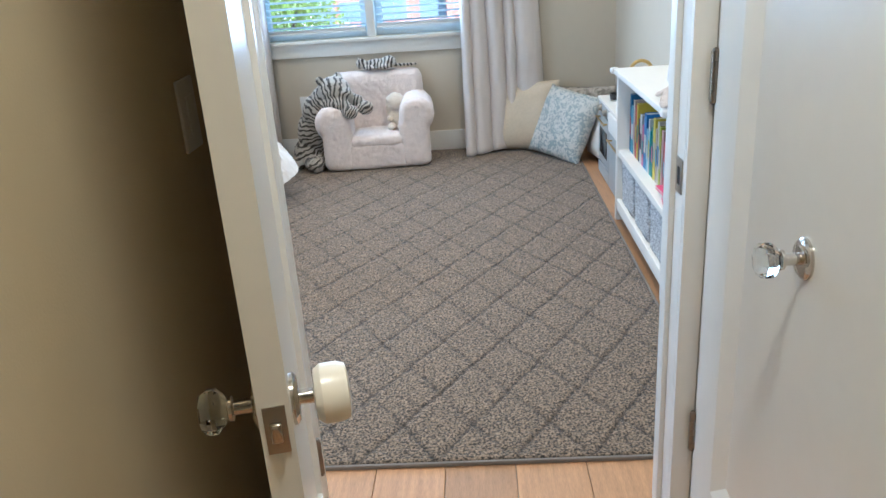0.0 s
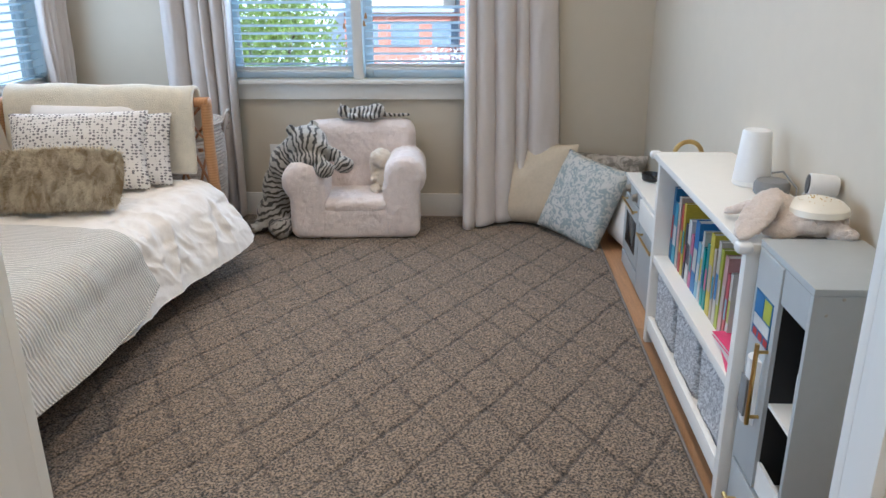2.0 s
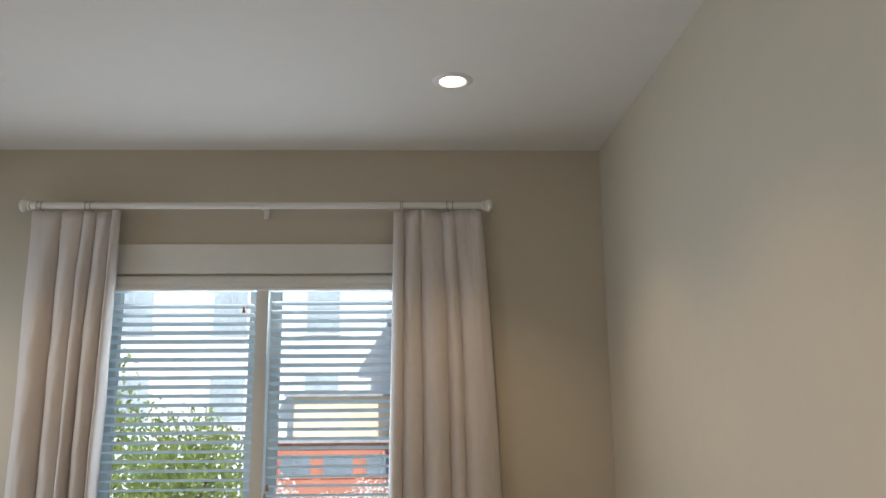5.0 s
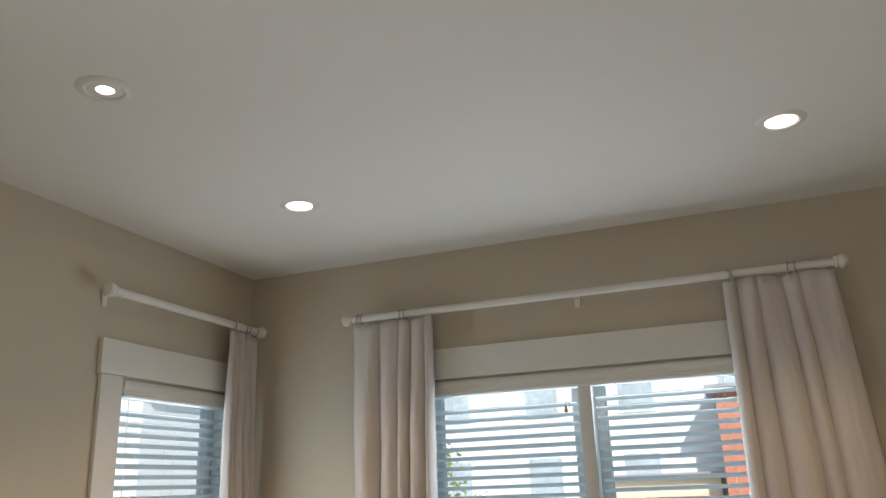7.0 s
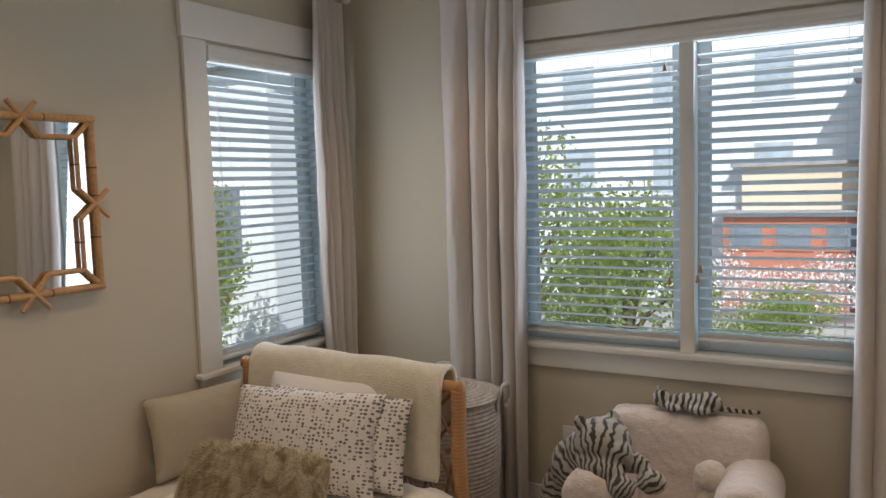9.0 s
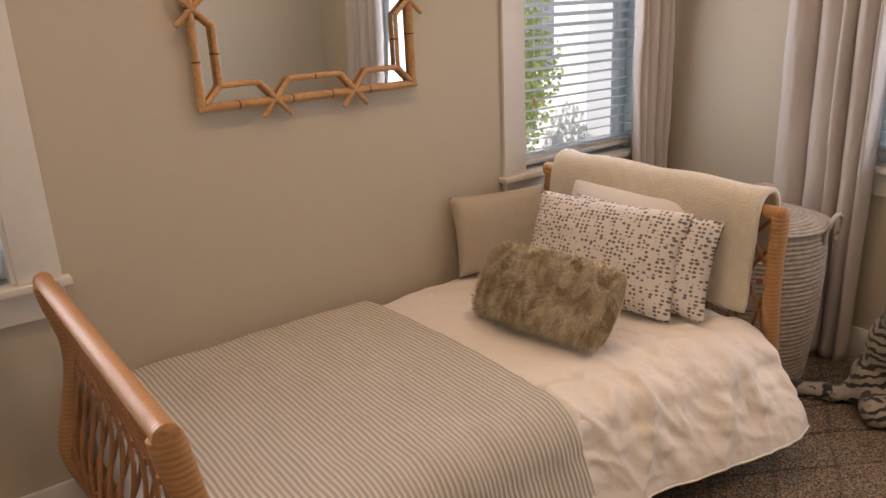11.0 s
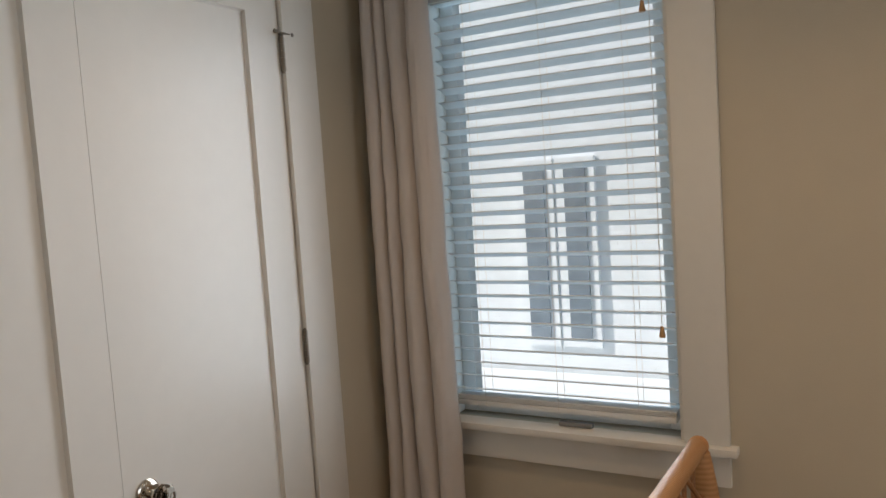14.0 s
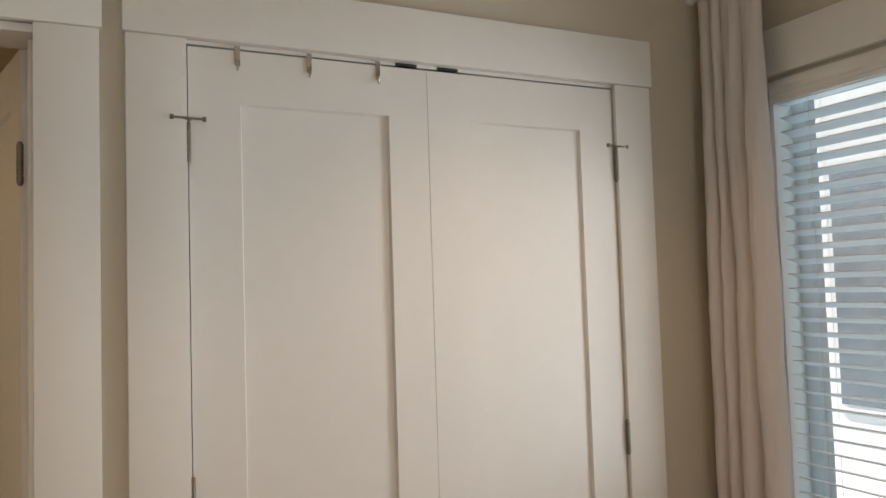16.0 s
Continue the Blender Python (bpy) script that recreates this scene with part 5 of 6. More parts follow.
# cushions on the bed
cushion("cushion", "tan linen cushion propped against the wall by the headboard", linen_tan, (-2.085, 2.60, 0.448), (-14, 0, 76), 0.42, 0.31, 0.12, seed=3.0)
cushion("pillow", "white cotton pillow leaning on the headboard", white_cotton, (-1.66, 2.745, 0.455), (-16, 0, 4), 0.56, 0.36, 0.15, seed=7.0)
cushion("pillow", "white pillow with small black brushed spots", spot_cotton, (-1.62, 2.56, 0.452), (-22, 0, 10), 0.60, 0.36, 0.16, seed=9.0, wrinkle=0.01)


cushion("pillow", "white spotted pillow behind its twin on the bed", spot_cotton, (-1.55, 2.665, 0.452), (-17, 0, 4), 0.60, 0.33, 0.13, seed=2.0, wrinkle=0.012)


def fur_cushion():
    w, h, th = 0.55, 0.28, 0.19
    bm = cushion_bm(w, h, th, n=26, seed=1.0)
    for v in bm.verts:
        a, b = v.co.x / (w / 2), v.co.y / (h / 2)
        k = 1 - 0.13 * (a * a * b * b)
        v.co.x *= k
        v.co.y *= k
    bm.normal_update()
    rnd = random.Random(5)
    faces = list(bm.faces)
    for f in faces:
        for q in range(20):
            vs = [v.co for v in f.verts]
            a, b = rnd.random(), rnd.random()
            p = vs[0].lerp(vs[1], a).lerp(vs[3 if len(vs) > 3 else 2].lerp(vs[2], a), b)
            d = (f.normal + Vector((rnd.uniform(-0.7, 0.7), rnd.uniform(-1.3, -0.2), rnd.uniform(-0.4, 0.4)))).normalized()
            sd = d.cross(f.normal)
            if sd.length < 0.05:
                sd = Vector((1, 0, 0))
            sd = sd.normalized() * 0.0016
            ln = rnd.uniform(0.014, 0.032)
            v1, v2 = bm.verts.new(p - sd), bm.verts.new(p + sd)
            v3 = bm.verts.new(p + d * ln)
            bm.faces.new((v1, v2, v3))
    bm.transform(Matrix.Translation((0, h / 2, 0)))
    bm.transform(Matrix.Rotation(radians(90), 4, 'X'))
    me = bpy.data.meshes.new("fur")
    bm.to_mesh(me)
    bm.free()
    me.materials.append(fur_brown)
    for p in me.polygons:
        p.use_smooth = True
    ob = new("fur_cushion", me)
    ob.matrix_basis = pose(-1.565, 2.235, 0.452, -38, 0, 8)
    tagged(ob, "brown and cream faux fur lumbar cushion on the bed", "cushion")


fur_cushion()

# sherpa blanket over the headboard
bm = bmesh.new()
grid = []
bx0, bx1 = -2.07, -1.172
prof = [(2.815, 0.47), (2.822, 0.60), (2.830, 0.72), (2.838, 0.805), (2.858, 0.845), (2.89, 0.858), (2.920, 0.845), (2.93, 0.785), (2.935, 0.70), (2.937, 0.60)]
for j, (py, pz) in enumerate(prof):
    row = []
    for i in range(61):
        u = i / 60
        row.append(bm.verts.new((bx0 + (bx1 - bx0) * u + 0.008 * noise.noise((pz * 9, 1, j)), py + 0.010 * noise.noise((u * 7, j * 0.3, 2)), pz + 0.008 * noise.noise((u * 5, j * 0.2, 9)) + 0.012 * (1 - u))))
    grid.append(row)
for j in range(len(prof) - 1):
    for i in range(60):
        bm.faces.new((grid[j][i], grid[j][i + 1], grid[j + 1][i + 1], grid[j + 1][i]))
bl = solo("throw_blanket", bm, sherpa, "cream sherpa throw folded over the headboard", "blanket", angle=180)
sm = bl.modifiers.new("pile", 'SOLIDIFY')
sm.thickness = 0.024
sm.offset = 1
sm2 = bl.modifiers.new("round", 'SUBSURF')
sm2.levels = sm2.render_levels = 1


# ---- bookcase and what it holds ----
KX0, KX1, KY0, KY1 = 0.795, 1.058, 1.11, 2.105
bc = thing("bookcase", "white-painted low bookcase with one shelf and a basket bay", "bookcase", ((KX0 + KX1) / 2, (KY0 + KY1) / 2, 0))
part("top", boxes((KX0 - 0.016, KX1, KY0 - 0.012, KY1 + 0.012, 0.718, 0.742), bevel=0.004), furniture_white, bc)
part("side", boxes((KX0, KX1, KY0, KY0 + 0.032, 0, 0.718), bevel=0.003), furniture_white, bc)
part("side", boxes((KX0, KX1, KY1 - 0.032, KY1, 0, 0.718), bevel=0.003), furniture_white, bc)
part("shelf", boxes((KX0 + 0.004, KX1, KY0 + 0.032, KY1 - 0.032, 0.330, 0.360), bevel=0.003), furniture_white, bc)
part("foot_rail", boxes((KX0 + 0.003, KX0 + 0.023, KY0 + 0.032, KY1 - 0.032, 0.055, 0.112), bevel=0.003), furniture_white, bc)
part("bottom", boxes((KX0 + 0.023, KX1, KY0 + 0.032, KY1 - 0.032, 0.085, 0.105)), furniture_white, bc)
part("back", boxes((KX1 - 0.006, KX1, KY0 + 0.032, KY1 - 0.032, 0.105, 0.718)), furniture_white, bc)
for yy in (KY0 - 0.006, KY1 + 0.006):
    g = bmesh.new()
    soft_box(g, (KX0 - 0.010, yy, 0.732), (0.04, 0.04, 0.028), 0.011, 4)
    part("corner_guard", g, white_plastic, bc, "soft translucent corner guard", angle=80)


def woven_basket(y0, y1):
    t = thing("storage_basket", "grey woven storage basket in the bookcase bay", "basket", (KX0 + 0.14, (y0 + y1) / 2, 0.106), group="storage baskets")
    w, d, h = y1 - y0, 0.24, 0.205
    bm = bmesh.new()
    rows, cols = 13, 52
    ring = []
    for j in range(rows + 1):
        z = h * j / rows
        loop = []
        for i in range(cols):
            a = 2 * math.pi * i / cols
            x = math.copysign(abs(math.cos(a)) ** 0.22, math.cos(a)) * (d / 2 - 0.006 + 0.004 * z / h)
            y = math.copysign(abs(math.sin(a)) ** 0.22, math.sin(a)) * (w / 2 - 0.006 + 0.003 * z / h)
            k = 0.0038 if (i + j) % 2 else -0.0025
            loop.append(bm.verts.new((x * (1 + k / d * 2), y * (1 + k / w * 2), z)))
        ring.append(loop)
    for j in range(rows):
        for i in range(cols):
            bm.faces.new((ring[j][i], ring[j][(i + 1) % cols], ring[j + 1][(i + 1) % cols], ring[j + 1][i]))
    bm.faces.new(ring[0][::-1])
    b = part("body", bm, basket_grey, t, local=True, angle=180)
    m = b.modifiers.new("thick", 'SOLIDIFY')
    m.thickness = 0.006
    bm = bmesh.new()
    pts = []
    for i in range(41):
        a = 2 * math.pi * i / 40
        pts.append((math.copysign(abs(math.cos(a)) ** 0.22, math.cos(a)) * (d / 2 - 0.004), math.copysign(abs(math.sin(a)) ** 0.22, math.sin(a)) * (w / 2 - 0.004), h))
    tube(bm, pts, 0.006, 6, cap=False)
    part("rim", bm, basket_grey, t, local=True)


bw = (KY1 - KY0 - 0.07) / 3
for k in range(3):
    woven_basket(KY0 + 0.035 + k * bw + 0.004, KY0 + 0.035 + (k + 1) * bw - 0.004)

# books: thickness, height, depth, colours of spine and cover
PAL = [(0.03, 0.16, 0.34), (0.05, 0.33, 0.50), (0.55, 0.47, 0.40), (0.52, 0.04, 0.04), (0.66, 0.50, 0.04), (0.05, 0.05, 0.07), (0.68, 0.68, 0.66), (0.60, 0.16, 0.30), (0.04, 0.20, 0.48), (0.30, 0.55, 0.68), (0.72, 0.72, 0.70),
       (0.02, 0.36, 0.34), (0.04, 0.30, 0.30), (0.70, 0.58, 0.06), (0.56, 0.48, 0.38), (0.66, 0.60, 0.50), (0.48, 0.52, 0.05), (0.62, 0.36, 0.34), (0.58, 0.10, 0.12), (0.70, 0.68, 0.62)]
paper = material("book_paper", (0.75, 0.71, 0.62), 0.9, var=0.05, scale=200, stretch=(1, 1, 0.02))
BOOKM = [material("book_cover", [q * 0.8 for q in c], 0.45, var=0.08, scale=12) for c in PAL]


def book(y, th, h, d, mat, accent, tilt=0.0, lying=False, z=0.360, x=None, rz=0.0, label="coloured hardback children's book standing on the shelf"):
    t = thing("book", label, "book", (KX0 + 0.055 if x is None else x, y, z), (tilt, 0, rz) if not lying else (90, 0, rz), group="books on the shelf")
    part("cover", boxes((0, d, -th / 2, -th / 2 + 0.0025, 0, h), (0, d, th / 2 - 0.0025, th / 2, 0, h), (0, 0.003, -th / 2 + 0.0025, th / 2 - 0.0025, 0, h)), mat, t, local=True, smooth=False)
    part("pages", boxes((0.0032, d - 0.004, -th / 2 + 0.0026, th / 2 - 0.0026, 0.003, h - 0.003)), paper, t, local=True, smooth=False)
    part("spine_label", boxes((-0.0006, 0.0, -th / 2 + 0.003, th / 2 - 0.003, h * 0.30, h * 0.62)), accent, t, local=True, smooth=False)
    part("cover_picture", boxes((d * 0.15, d * 0.85, -th / 2 - 0.0006, -th / 2, h * 0.2, h * 0.8)), accent, t, local=True, smooth=False)


rb = random.Random(11)
yb = KY1 - 0.05
k = 0
while yb > 1.34:
    th = rb.choice((0.020, 0.030, 0.036, 0.026, 0.044, 0.024))
    h = (0.285, 0.255, 0.29, 0.262, 0.275, 0.23, 0.245, 0.22, 0.255, 0.21, 0.25, 0.22, 0.24)[k % 13] - 0.022 + rb.uniform(-0.014, 0.01)
    book(yb - th / 2, th, h, rb.uniform(0.15, 0.20), BOOKM[k % 20], BOOKM[(k * 7 + 3) % 20], tilt=rb.uniform(-2, 2))
    yb -= th + rb.uniform(0.002, 0.016)
    k += 1
pink = material("book_pink", (0.70, 0.05, 0.18), 0.4, var=0.15, scale=20)
for q in range(3):
    t = thing("book", "pink picture book lying flat on the shelf", "book", (KX0 + 0.10, 1.25 + 0.006 * q, 0.360 + 0.0125 * q), (0, 0, -10 + 7 * q), group="books lying flat")
    part("cover", boxes((-0.075, 0.075, -0.09, 0.09, 0, 0.0018), (-0.075, 0.075, -0.09, 0.09, 0.0102, 0.012)), (pink, BOOKM[10], pink)[q], t, local=True, smooth=False)
    part("pages", boxes((-0.072, 0.072, -0.087, 0.087, 0.0018, 0.0102)), paper, t, local=True, smooth=False)
    part("cover_picture", boxes((-0.04, 0.045, -0.06, 0.05, 0.012, 0.0124)), BOOKM[(4, 16, 13)[q]], t, local=True, smooth=False)

# on the bookcase
TOPZ = 0.742
sp = thing("table_lamp", "white conical bedside sound lamp, unlit", "lamp", (0.978, 1.665, TOPZ))
part("body", lathe(bmesh.new(), [(0.0, 0.0), (0.052, 0.0), (0.055, 0.006), (0.055, 0.02), (0.042, 0.160), (0.038, 0.166), (0.0, 0.167)], n=36), white_plastic, sp, local=True)
part("foot_ring", lathe(bmesh.new(), [(0.053, 0.0), (0.0565, 0.004), (0.0565, 0.014), (0.0545, 0.016)], n=36, cap=False), furniture_white, sp, local=True)
ec = thing("smart_speaker", "grey fabric puck-shaped smart speaker", "speaker", (1.0, 1.555, TOPZ))
part("body", lathe(bmesh.new(), [(0.0, 0.0), (0.046, 0.0), (0.050, 0.006), (0.050, 0.03), (0.044, 0.040), (0.0, 0.042)], n=32), grey_plastic, ec, local=True)
bcam = thing("baby_monitor", "small white cylinder camera with a black face", "camera", (1.034, 1.30, TOPZ))
part("stand", lathe(bmesh.new(), [(0.0, 0.0), (0.03, 0.0), (0.03, 0.006), (0.008, 0.01), (0.008, 0.07), (0.0, 0.07)]), white_plastic, bcam, local=True)
cmx = Matrix.Translation((-0.005, 0, 0.092)) @ Matrix.Rotation(radians(-12), 4, 'Z') @ Matrix.Rotation(radians(-86), 4, 'Y') @ Matrix.Diagonal((0.8, 0.8, 0.9, 1))
part("body", lathe(bmesh.new(), [(0.0, -0.045), (0.030, -0.042), (0.036, -0.034), (0.036, 0.034), (0.034, 0.036), (0.0, 0.036)], cmx, 28), white_plastic, bcam, local=True)
part("lens_face", lathe(bmesh.new(), [(0.0, 0.0362), (0.031, 0.0362), (0.031, 0.039), (0.010, 0.0395), (0.0, 0.038)], cmx, 28), black_plastic, bcam, local=True)
cb = bmesh.new()
tube(cb, [(1.0, 1.50, TOPZ + 0.004), (1.03, 1.45, TOPZ + 0.006), (1.05, 1.50, TOPZ + 0.03), (1.052, 1.62, TOPZ + 0.05), (1.048, 1.72, TOPZ + 0.02), (1.04, 1.80, TOPZ + 0.004), (0.98, 1.84, TOPZ + 0.004)], 0.003, 7)
solo("cable", cb, grey_plastic, "thin grey power cable behind the speaker", "cable")
cb = bmesh.new()
tube(cb, [(1.03, 1.33, TOPZ + 0.004), (1.04, 1.37, TOPZ + 0.03), (1.045, 1.42, TOPZ + 0.05), (1.05, 1.46, TOPZ + 0.02), (1.052, 1.49, TOPZ + 0.004)], 0.0025, 7)
solo("cable", cb, white_plastic, "thin white power cable on the bookcase", "cable")
# plush bunny night light
bun = [((0.965, 1.185, TOPZ + 0.036), (0.088, 0.078, 0.038), 0), ((0.898, 1.215, TOPZ + 0.050), (0.046, 0.046, 0.044), 0),
       ((0.832, 1.168, TOPZ + 0.056), (0.098, 0.043, 0.014), 46, -30), ((0.845, 1.285, TOPZ + 0.040), (0.070, 0.032, 0.013), -38, -24),
       ((0.885, 1.150, TOPZ + 0.019), (0.05, 0.026, 0.020), -10), ((1.01, 1.122, TOPZ + 0.022), (0.045, 0.026, 0.022), -50), ((1.035, 1.22, TOPZ + 0.022), (0.026, 0.04, 0.022), 0)]
blob("plush_bunny", bun, plush_fawn, 0.005, "fawn plush bunny night light lying on the bookcase", "plush toy", amp=0.010, freq=0.012)
dm = bmesh.new()
lathe(dm, [(0.074, 0.0), (0.071, 0.014), (0.058, 0.026), (0.034, 0.034), (0.0, 0.037)], Matrix.Translation((0.975, 1.180, TOPZ + 0.058)), 28)
dome = solo("bunny_dome", dm, cream_plastic, "cream plastic dome with tiny light holes on the bunny", "night light")
dots = bmesh.new()
rd = random.Random(2)
for q in range(46):
    a, el = rd.uniform(0, 2 * math.pi), rd.uniform(0.35, 1.4)
    dx, dy, dz = 0.073 * math.cos(el) * math.cos(a), 0.073 * math.cos(el) * math.sin(a), 0.0375 * math.sin(el)
    bmesh.ops.create_uvsphere(dots, u_segments=6, v_segments=4, radius=0.0017, matrix=Matrix.Translation((0.975 + dx, 1.180 + dy, TOPZ + 0.058 + dz)))
tagged(part("light_hole", dots, brass, dome), kind="stuff")

# ---- toy kitchen: stove and sink ----
OX0, OX1, OY0, OY1, OZ = 0.845, 1.055, 2.14, 2.945, 0.462
tk = thing("toy_kitchen", "grey wooden toy kitchen with white counter and brass handles", "toy kitchen", ((OX0 + OX1) / 2, (OY0 + OY1) / 2, 0))
part("body", boxes((OX0 + 0.012, OX1, OY0, OY1, 0.0, OZ - 0.018), bevel=0.002), grey_lacquer, tk)
part("counter", boxes((OX0 - 0.004, OX1, OY0 - 0.004, OY1 + 0.004, OZ - 0.018, OZ), bevel=0.003), furniture_white, tk)
part("oven_door", boxes((OX0, OX0 + 0.0118, OY1 - 0.36, OY1 - 0.01, 0.10, 0.375), bevel=0.003), grey_lacquer, tk)
part("oven_window", boxes((OX0 - 0.002, OX0 - 0.0002, OY1 - 0.30, OY1 - 0.07, 0.15, 0.30), bevel=0.0006), dark_glass, tk, "dark oven window")
part("drawer_front", boxes((OX0, OX0 + 0.0118, OY1 - 0.36, OY1 - 0.01, 0.02, 0.09), bevel=0.003), grey_lacquer, tk)
part("cupboard_door", boxes((OX0, OX0 + 0.0118, OY0 + 0.01, OY1 - 0.37, 0.02, 0.33), bevel=0.003), grey_lacquer, tk)
part("knob_panel", boxes((OX0, OX0 + 0.0118, OY1 - 0.36, OY1 - 0.01, 0.385, OZ - 0.02), bevel=0.002), grey_lacquer, tk)
part("sink_front", boxes((OX0 - 0.012, OX0 + 0.0118, OY0 + 0.03, OY1 - 0.385, 0.34, OZ - 0.02), bevel=0.008), furniture_white, tk, "white apron sink")
for ky in (OY1 - 0.10, OY1 - 0.27):
    km = Matrix.Translation((OX0, ky, 0.412)) @ Matrix.Rotation(radians(-90), 4, 'Y')
    part("dial", lathe(bmesh.new(), [(0.0, 0.0), (0.022, 0.0), (0.022, 0.004), (0.017, 0.006), (0.016, 0.022), (0.0, 0.023)], km), steel, tk, "silver stove dial")


def bar_handle(parent, p, q, out):
    bm = bmesh.new()
    p, q, out = Vector(p), Vector(q), Vector(out)
    d = (q - p).normalized()
    tube(bm, [p - d * 0.02 + out, q + d * 0.02 + out], 0.0055, 10)
    tube(bm, [p, p + out], 0.0045, 8)
    tube(bm, [q, q + out], 0.0045, 8)
    part("handle", bm, brass, parent, "brass bar handle")


bar_handle(tk, (OX0, OY1 - 0.30, 0.355), (OX0, OY1 - 0.07, 0.355), (-0.022, 0, 0))
bar_handle(tk, (OX0, OY0 + 0.12, 0.30), (OX0, OY1 - 0.45, 0.30), (-0.022, 0, 0))
fa = bmesh.new()
tube(fa, [(1.0, 2.30, OZ)] + [(1.0 - 0.052 + 0.052 * math.cos(a), 2.30, 0.69 + 0.052 * math.sin(a)) for a in [math.pi * q / 12 for q in range(13)]] + [(0.896, 2.30, 0.665)], 0.009, 10)
part("faucet", fa, brass, tk, "arched brass toy faucet")
part("burner", lathe(bmesh.new(), [(0.0, 0), (0.06, 0), (0.06, 0.004), (0.0, 0.005)], Matrix.Translation((0.95, OY1 - 0.12, OZ))), black_plastic, tk)
tp = bmesh.new()
lathe(tp, [(0.0, 0.0), (0.035, 0.0), (0.042, 0.03), (0.040, 0.03), (0.034, 0.004), (0.0, 0.004)], Matrix.Translation((0.92, OY1 - 0.16, OZ + 0.005)), 20)
tube(tp, [(0.92, OY1 - 0.205, OZ + 0.03), (0.92, OY1 - 0.29, OZ + 0.034)], 0.005, 8)
solo("toy_pan", tp, black_plastic, "small black toy saucepan on the stove", "toy pan")

# ---- toy fridge ----
FX0, FX1, FY0, FY1, FZ = 0.822, 1.055, 0.785, 1.098, 0.757
fr = thing("toy_fridge", "grey wooden toy fridge with brass handles and dark open bay", "toy fridge", ((FX0 + FX1) / 2, (FY0 + FY1) / 2, 0))
part("top", boxes((FX0, FX1, FY0, FY1, FZ - 0.016, FZ), bevel=0.002), grey_lacquer, fr)
part("side", boxes((FX0, FX1, FY0, FY0 + 0.014, 0, FZ - 0.0162), bevel=0.0015), grey_lacquer, fr)
part("side", boxes((FX0, FX1, FY1 - 0.014, FY1, 0, FZ - 0.0162), bevel=0.0015), grey_lacquer, fr)
# back coloured near-black: the open bay's shade put into the colour
part("back", boxes((FX1 - 0.008, FX1, FY0 + 0.014, FY1 - 0.014, 0.0, FZ - 0.0162)), shade_black, fr)
part("divider", boxes((FX0 + 0.004, FX1 - 0.01, FY0 + 0.152, FY0 + 0.164, 0.17, FZ - 0.0165)), grey_lacquer, fr)
part("fascia", boxes((FX0, FX0 + 0.012, FY0 + 0.0142, FY0 + 0.152, 0.66, FZ - 0.0163)), grey_lacquer, fr)
part("door", boxes((FX0 - 0.004, FX0 + 0.010, FY0 + 0.154, FY1 - 0.0142, 0.175, FZ - 0.0163), bevel=0.002), grey_lacquer, fr)
part("drawer", boxes((FX0 - 0.004, FX0 + 0.010, FY0 + 0.0142, FY1 - 0.0142, 0.012, 0.165), bevel=0.002), grey_lacquer, fr)
# thin sheets added to darken the bay as its shade would
part("lining", boxes((FX0 + 0.006, FX1 - 0.009, FY0 + 0.0142, FY0 + 0.0162, 0.17, 0.70), (FX0 + 0.006, FX1 - 0.009, FY0 + 0.1498, FY0 + 0.1518, 0.17, 0.70)), shade_black, fr, "near-black sheets painting the shade inside the bay", smooth=False)
part("shelf", boxes((FX0 + 0.006, FX1 - 0.01, FY0 + 0.0145, FY0 + 0.1515, 0.40, 0.41)), furniture_white, fr)
part("bin", boxes((FX0 + 0.002, FX0 + 0.01, FY0 + 0.0145, FY0 + 0.1515, 0.176, 0.25), (FX0 + 0.01, FX1 - 0.01, FY0 + 0.0145, FY0 + 0.1515, 0.176, 0.186)), furniture_white, fr, "white fridge bin")
part("carton", boxes((FX0 + 0.05, FX0 + 0.13, FY0 + 0.03, FY0 + 0.13, 0.411, 0.50), bevel=0.004), furniture_white, fr)
arc = bmesh.new()
lathe(arc, [(0.0, 0.0), (0.030, 0.0), (0.030, 0.17), (0.0, 0.17)], Matrix.Translation((FX0 + 0.004, FY0 + 0.225, 0.32)), 24)
part("dispenser", arc, white_plastic, fr, "pale rounded ice dispenser")
part("dispenser_bay", boxes((FX0 - 0.030, FX0 - 0.024, FY0 + 0.205, FY0 + 0.245, 0.34, 0.44), bevel=0.002), grey_plastic, fr)
part("screen", boxes((FX0 - 0.0055, FX0 - 0.0042, FY0 + 0.175, FY0 + 0.285, 0.53, 0.645)), BOOKM[0], fr, "picture panel with coloured tiles", smooth=False)
for (a, b, c, d, mt) in ((0.180, 0.225, 0.59, 0.64, BOOKM[16]), (0.230, 0.280, 0.59, 0.64, BOOKM[8]), (0.180, 0.280, 0.555, 0.585, BOOKM[10]), (0.180, 0.205, 0.533, 0.55, BOOKM[3]), (0.215, 0.24, 0.533, 0.55, BOOKM[3]), (0.250, 0.275, 0.533, 0.55, BOOKM[3])):
    part("screen_tile", boxes((FX0 - 0.0062, FX0 - 0.0056, FY0 + a, FY0 + b, c, d)), mt, fr, smooth=False)
bar_handle(fr, (FX0 - 0.004, FY0 + 0.172, 0.36), (FX0 - 0.004, FY0 + 0.172, 0.53), (-0.026, 0, 0))
bar_handle(fr, (FX0 - 0.004, FY0 + 0.08, 0.078), (FX0 - 0.004, FY0 + 0.24, 0.078), (-0.024, 0, 0))
